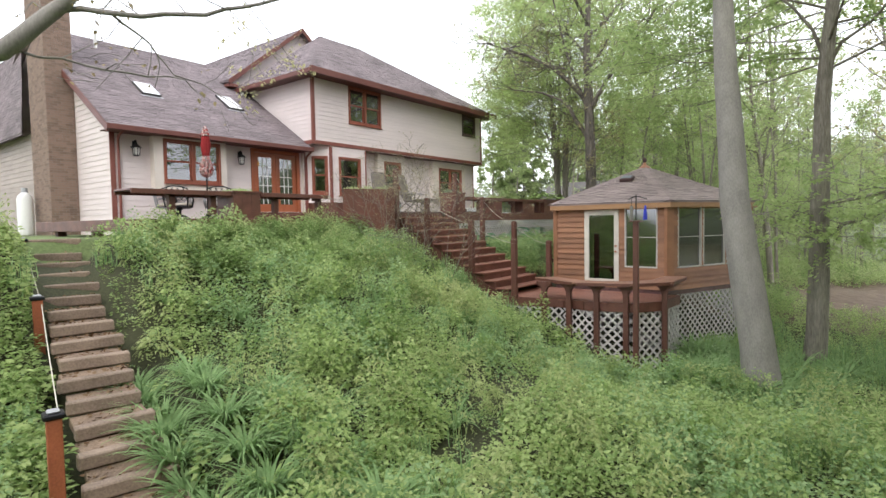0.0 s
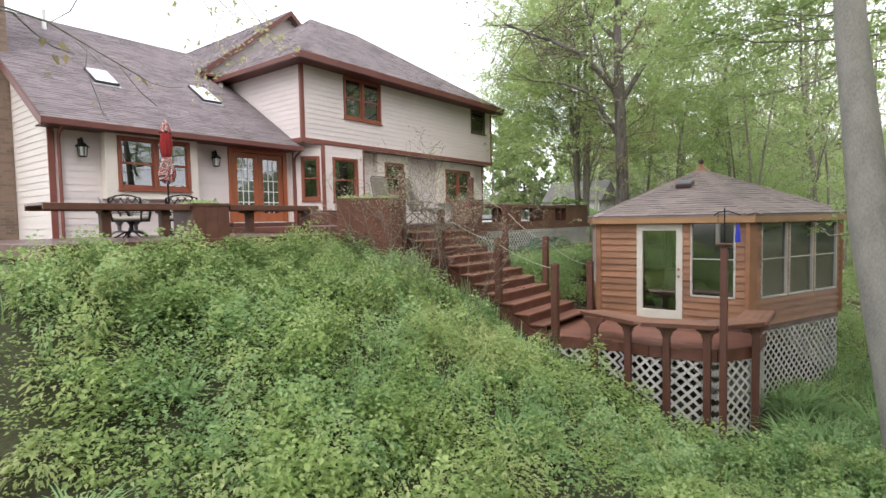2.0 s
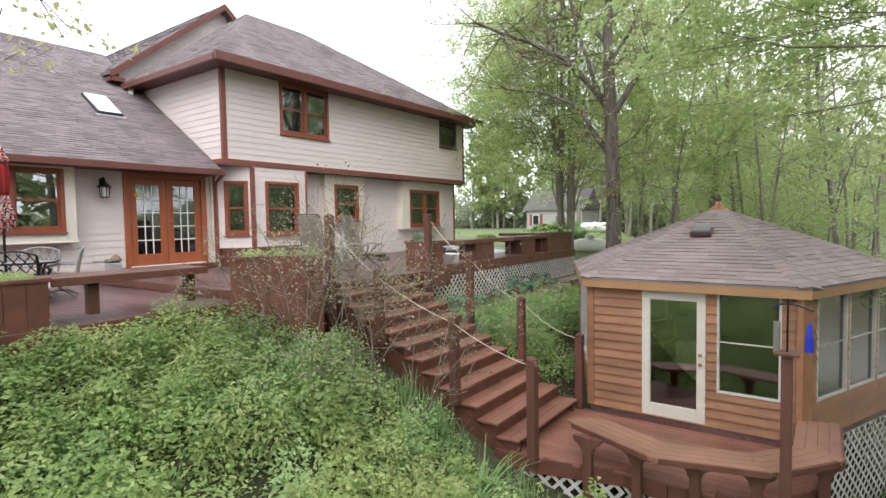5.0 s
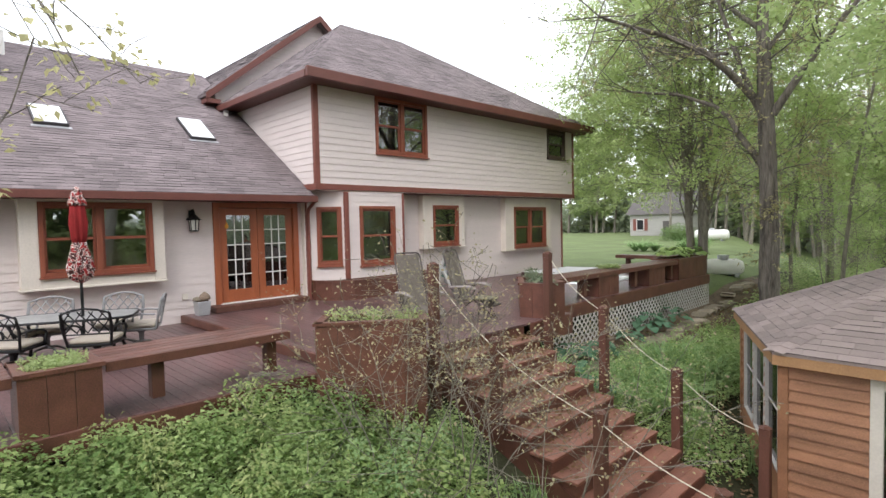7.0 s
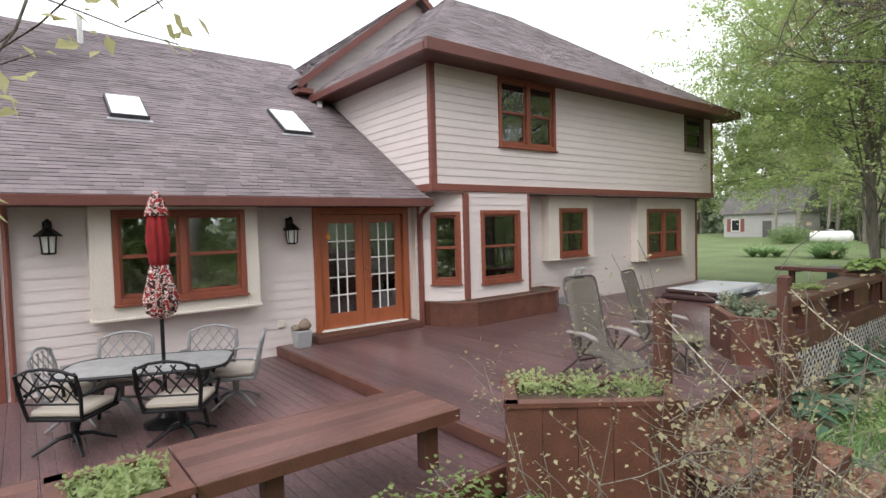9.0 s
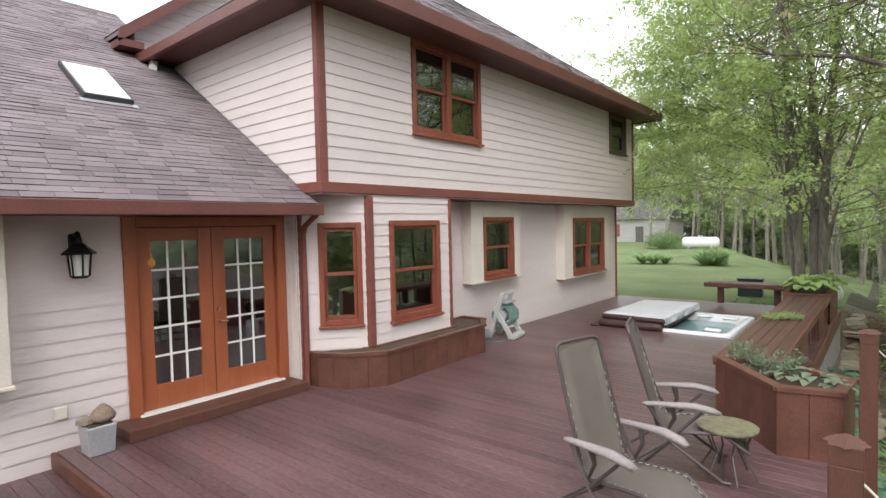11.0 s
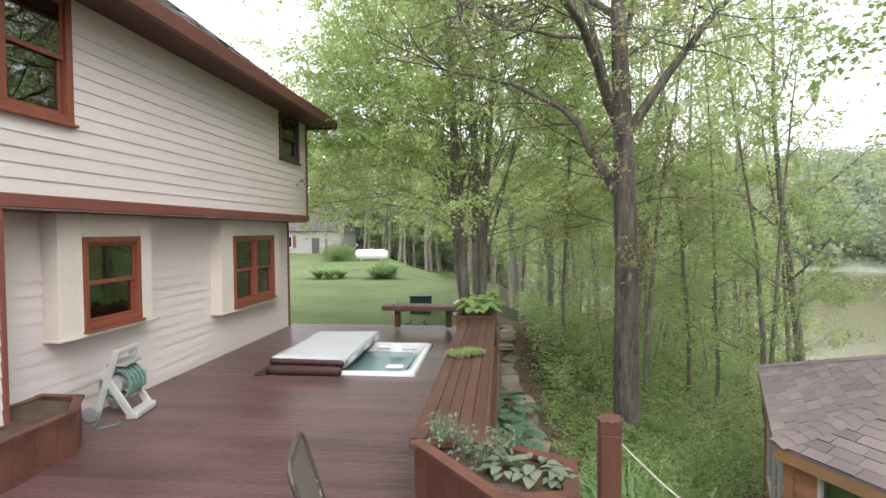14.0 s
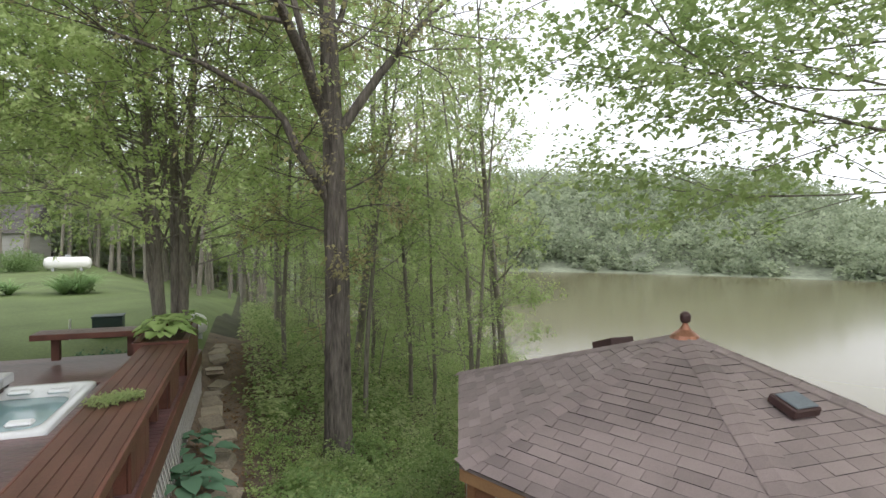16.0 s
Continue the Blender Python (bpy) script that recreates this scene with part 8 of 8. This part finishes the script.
ground_cover("ground_cover", "dense spring weeds left of the garden steps", 2, 4200, -12, -3, -3.5, 3.4, 0.4, 0.1, 12, L_HERB)
ground_cover("ground_cover", "leafy undergrowth round the garden house", 3, 9000, -10.2, 3, 12, 24, 0.42, 0.056, 20, L_MIX)
ground_cover("ground_cover", "leafy woodland undergrowth", 4, 7500, -10.2, 16, 24, 52, 0.9, 0.125, 22, L_UNDER, weight=lambda x, y: np.arctan2(x + 10.3, y - 12.7) < 0.5, spread=0.45)
ground_cover("ground_cover", "leafy undergrowth on the lower slope", 5, 2600, 2.5, 12, 0, 22, 0.6, 0.12, 18, L_UNDER, spread=0.3)


def strap_clump(m, seed, n=90, ln=0.75, label="arching clump of strap-leaved daylilies", wide=1.0, arch=0.0, splay=1.0):
    """Long arching leaves that fan out of one root crown."""
    r = np.random.default_rng(seed)
    V = [(0.05 * math.cos(k * math.pi / 5), 0.05 * math.sin(k * math.pi / 5), 0.0) for k in range(10)]
    F = []
    for i in range(n):
        k = i % 10
        a, l, w = (k + 0.5) * math.pi / 5 + r.uniform(-0.45, 0.45), ln * r.uniform(0.6, 1.2), wide * r.uniform(0.009, 0.017)
        out, bend = r.uniform(0.2, 0.75), r.uniform(0.5, 1.25) + arch
        d, s = np.array((math.cos(a), math.sin(a), 0)), np.array((-math.sin(a), math.cos(a), 0))
        o = d * r.uniform(0, 0.1)
        ids = [(k, (k + 1) % 10)]
        for j in range(1, 7):
            t = j / 6
            c = o + d * l * splay * (out * t + 0.35 * t * t) + np.array((0, 0, l * (0.95 * t - bend * 0.62 * t * t)))
            ww = w * (1 - t ** 3 * 0.95)
            ids.append((len(V), len(V) + 1))
            V += [c - s * ww, c + s * ww]
        F += [(p[0], p[1], q[1], q[0]) for p, q in zip(ids, ids[1:])]
    ob = new("daylily_clump", raw("daylily", V, F, L_GRASS))
    ob.matrix_basis = m
    return tagged(ob, label, "plant", "strap-leaved clumps")


rng = random.Random(31)
for i, (px, py) in enumerate([(-6.14 - 0.979 * u, 3.4 + 0.203 * u) for u in (1.0, 0.5, 0, -0.5, -1, -1.5, -2.0, -2.5)] + [(-6.0 - 0.979 * u, 3.95 + 0.203 * u) for u in (0.4, -0.2, -0.9, -1.5, -2.1)] + [(-5.6 - 0.979 * u, 4.5 + 0.203 * u) for u in (-0.4, -1.3, -2.2, -2.9)]):
    p = Vector((px, py, 0))
    strap_clump(pose(p.x, p.y, gz(p.x, p.y) + 0.02, 0, 0, rng.uniform(0, 360)) @ Matrix.Scale(rng.uniform(0.85, 1.1), 4), 400 + i, 190, wide=1.15, arch=0.1, splay=0.68)
for i in range(26):
    x, y = rng.uniform(-2.7, 0.5), rng.uniform(11.5, 15.5)
    strap_clump(pose(x, y, gz(x, y) + 0.05, 0, 0, rng.uniform(0, 360)) @ Matrix.Scale(rng.uniform(1.0, 1.35), 4), 420 + i)
for i in range(30):
    x, y = rng.uniform(-10.0, -8.4), rng.uniform(15.0, 19.5)
    strap_clump(pose(x, y, gz(x, y) + 0.05, 0, 0, rng.uniform(0, 360)) @ Matrix.Scale(rng.uniform(0.9, 1.25), 4), 440 + i, 60)
for i in range(9):
    x, y = rng.uniform(-8.3, -6.4), rng.uniform(10.6, 11.7)
    strap_clump(pose(x, y, gz(x, y) + 0.02, 0, 0, rng.uniform(0, 360)), 500 + i, 60)
for i in range(22):
    x, y = rng.uniform(-9.5, -3.5), rng.uniform(4.5, 11)
    strap_clump(pose(x, y, gz(x, y) + 0.02, 0, 0, rng.uniform(0, 360)) @ Matrix.Scale(rng.uniform(0.6, 0.95), 4), 460 + i, 50)


def hosta(m, seed, n=26, size=0.24, mat=None, label="broad-leaved green hosta"):
    """Broad ribbed leaves that arch out of one crown."""
    r = np.random.default_rng(seed)
    k = thing("hosta", m, label, "plant", "broad-leaved plants in the planters")
    for i in range(n):
        V, F = [], []
        a, l = i * 2.4 + r.uniform(-0.3, 0.3), size * r.uniform(0.75, 1.2)
        d, s = np.array((math.cos(a), math.sin(a), 0)), np.array((-math.sin(a), math.cos(a), 0))
        reach = size * (0.25 + 0.8 * r.random())
        o = d * reach + np.array((0, 0, size * (1.6 - 1.1 * reach / (size * 1.05))))
        b0 = len(V)
        for t, w, dz in ((0, 0.04, -0.02), (0.25, 0.3, 0.06), (0.55, 0.36, 0.04), (0.85, 0.18, -0.12), (1.0, 0.01, -0.24)):
            c = o + d * l * t + np.array((0, 0, l * dz))
            V += [c - s * l * w + np.array((0, 0, 0.06 * l)), c, c + s * l * w + np.array((0, 0, 0.06 * l))]
        for j in range(4):
            q = b0 + 3 * j
            F += [(q, q + 1, q + 4, q + 3), (q + 1, q + 2, q + 5, q + 4)]
        piece("leaf", raw("hosta_leaf", V, F, mat or L_HOSTA, True), k)
    return k


L_BLUE = leaf_material("blue-green hosta leaves", (0.10, 0.19, 0.12), (0.17, 0.28, 0.18), 0.25)
L_SILVER = leaf_material("grey-green perennial leaves", (0.16, 0.2, 0.13), (0.28, 0.32, 0.22), 0.3)
for x, y, s in ((-11.5, 23.7, 0.3), (-11.6, 24.4, 0.28), (-11.4, 25.1, 0.28)):
    hosta(pose(x, y, 0.56), int(x * -10 + y * 7), 32, s, None, "pale green hosta in the far planter")
for x, y, s in ((-10.6, 16.6, 0.34), (-10.55, 17.5, 0.3), (-10.65, 19.2, 0.24), (-9.7, 15.4, 0.3), (-10.75, 21.2, 0.2), (-10.85, 20.5, 0.36), (-10.85, 22.1, 0.32)):
    hosta(pose(x, y, gz(x, y) + 0.02), int(x * -10 + y * 5), 24, s, L_BLUE, "blue-green hosta beside the deck")
for x, y, s in ((-10.95, 15.85, 0.11), (-10.72, 15.8, 0.14), (-10.55, 15.75, 0.1)):
    hosta(pose(x, y, 0.58), int(x * -10 + y * 5), 16, s, L_SILVER, "small hosta in the angled planter")


def herb_clump(m, seed, n, rad, tall, leaf, mat, label, name="planter_herb", group="low plants in the planters"):
    r = np.random.default_rng(seed)
    rr, a = rad * np.sqrt(r.random(n)), r.uniform(0, 2 * np.pi, n)
    base = np.stack([rr * np.cos(a), rr * np.sin(a), tall * r.random(n) * (1 - 0.4 * rr / rad)], 1)
    v, q = leaf_quads(r, base, unit(r.normal(0, 1, (n, 3)) + (0, 0, 0.6)), leaf * r.uniform(0.6, 1.3, n), leaf * 0.3 * np.ones(n), 0.2)
    # thin stalks from one crown to every leaf
    foot = np.array([(0, 0, 0), (0.004, 0, 0)])
    v = np.concatenate([v, v[0::4] + (0.004, 0, 0), foot])
    i = np.arange(n)
    q = np.concatenate([q, np.stack([np.full(n, 5 * n), np.full(n, 5 * n + 1), 4 * n + i, 4 * i], 1)])
    ob = new(name, raw("herb", v, q, mat))
    ob.matrix_basis = m
    tagged(ob, label, "plant", group)


for i, (x, y) in enumerate(((-11.45, 16.3), (-11.25, 16.15), (-11.1, 15.95), (-10.95, 16.2), (-11.5, 16.42))):
    herb_clump(pose(x, y, 0.6), 500 + i, 85, 0.16, 0.34, 0.055, L_SILVER, "grey-green perennial in the angled planter")
for i, (x, y) in enumerate(((-11.6, 7.8), (-11.35, 8.0), (-11.6, 8.05), (-11.3, 7.8))):
    herb_clump(pose(x, y, 0.41), 510 + i, 260, 0.2, 0.16, 0.05, L_UNDER, "low feathery green plant in the bench planter")
for i, (x, y) in enumerate(((-11.6, 19.75), (-11.4, 19.85))):
    herb_clump(pose(x, y, 0.62), 520 + i, 300, 0.2, 0.1, 0.05, L_UNDER, "low green mat in the ledge planter")
for i, (x, y) in enumerate(((-10.85, 11.1), (-10.5, 11.35), (-10.15, 11.7))):
    herb_clump(pose(x, y, 0.54), 530 + i, 200, 0.25, 0.2, 0.06, L_UNDER, "low leafy plant in the stair planter")
for i, (x, y) in enumerate(((-13.5, 26.25), (-13.0, 26.4), (-12.5, 26.2))):
    herb_clump(pose(x, y, gz(x, y)), 550 + i, 260, 0.35, 0.6, 0.09, L_BLUE, "low blue-green plant behind the far bench", "border_plant", "plants behind the bench")
L_BUSH = leaf_material("dark green shrub leaves", (0.13, 0.2, 0.08), (0.26, 0.36, 0.15), 0.3)
# lawn shrubs
for i, (x, y, q) in enumerate(((-21.9, 43.0, 1.5), (-21.2, 42.8, 1.7), (-20.6, 43.2, 1.35), (-18.3, 42.7, 1.6), (-17.7, 42.9, 1.9), (-18.0, 43.5, 2.1))):
    strap_clump(pose(x, y, gz(x, y), 0, 0, 50 * i) @ Matrix.Scale(q, 4), 600 + i, 170, 0.8, "rounded clump of ornamental grass on the lawn")
herb_clump(pose(-17.9, 43.2, gz(-17.9, 43.2)), 543, 900, 0.75, 1.15, 0.12, L_BUSH, "upright green lawn shrub among grasses", "shrub", "lawn shrubs")
herb_clump(pose(-26.5, 62, gz(-26.5, 62)), 542, 2600, 1.8, 2.0, 0.14, L_BUSH, "dark green lawn shrub beside the tank", "shrub", "lawn shrubs")


# fallen leaves on the stairs and the garden path
def litter(name, label, seed, n, place):
    r = np.random.default_rng(seed)
    P = place(r, n)
    d = unit(np.stack([r.normal(0, 1, n), r.normal(0, 1, n), r.uniform(-0.1, 0.35, n)], 1))
    ln = r.uniform(0.035, 0.085, n)
    v, f = leaf_quads(r, P, d, ln, ln * 0.35, -0.1)
    tagged(new(name, raw(name, v, f, L_LITTER)), label, "leaf litter", kind="stuff")


L_LITTER = leaf_material("dry brown fallen leaves", (0.14, 0.085, 0.05), (0.34, 0.24, 0.15), 0.1)


def on_stairs(r, n):
    i = np.minimum(r.integers(1, 9, n), r.integers(1, 9, n))
    back = r.random(n) ** 2
    return np.stack([-10.46 + (i - 1) * 0.3495 + 0.31 * back, r.uniform(12.55, 14.7, n), -i * 2.3 / 12 + 0.008], 1)


def on_bank(r, n):
    x, y = r.uniform(-9.6, -6.9, n), r.uniform(15.0, 20, n)
    return np.stack([x, y, ground_z(x, y) + 0.02], 1)


def on_path(r, n):
    x, y = r.uniform(-11.0, -10.0, n), r.uniform(16, 30, n)
    return np.stack([x, y, ground_z(x, y) + 0.02], 1)


def on_garden_steps(r, n):
    i = r.integers(0, NS - 1, n)
    f = i / (NS - 1)
    o = r.uniform(0.16, 0.5, n)
    w = r.uniform(-0.38, 0.38, n)
    x, y = SB.x + (ST.x - SB.x) * f, SB.y + (ST.y - SB.y) * f
    z = np.maximum(SB.z + (ST.z - SB.z) * f, ground_z(x, y) + 0.06) - 0.01
    return np.stack([x + sdir.x * o + snorm.x * w, y + sdir.y * o + snorm.y * w, z], 1)


litter("leaf_litter", "dry brown leaves lying on the stair treads", 61, 1700, on_stairs)
litter("leaf_litter", "dry brown leaves under the trees by the garden house", 62, 2500, on_bank)
litter("leaf_litter", "dry brown leaves along the path beside the deck", 63, 2600, on_path)
litter("leaf_litter", "dry brown leaves on the garden steps", 64, 700, on_garden_steps)
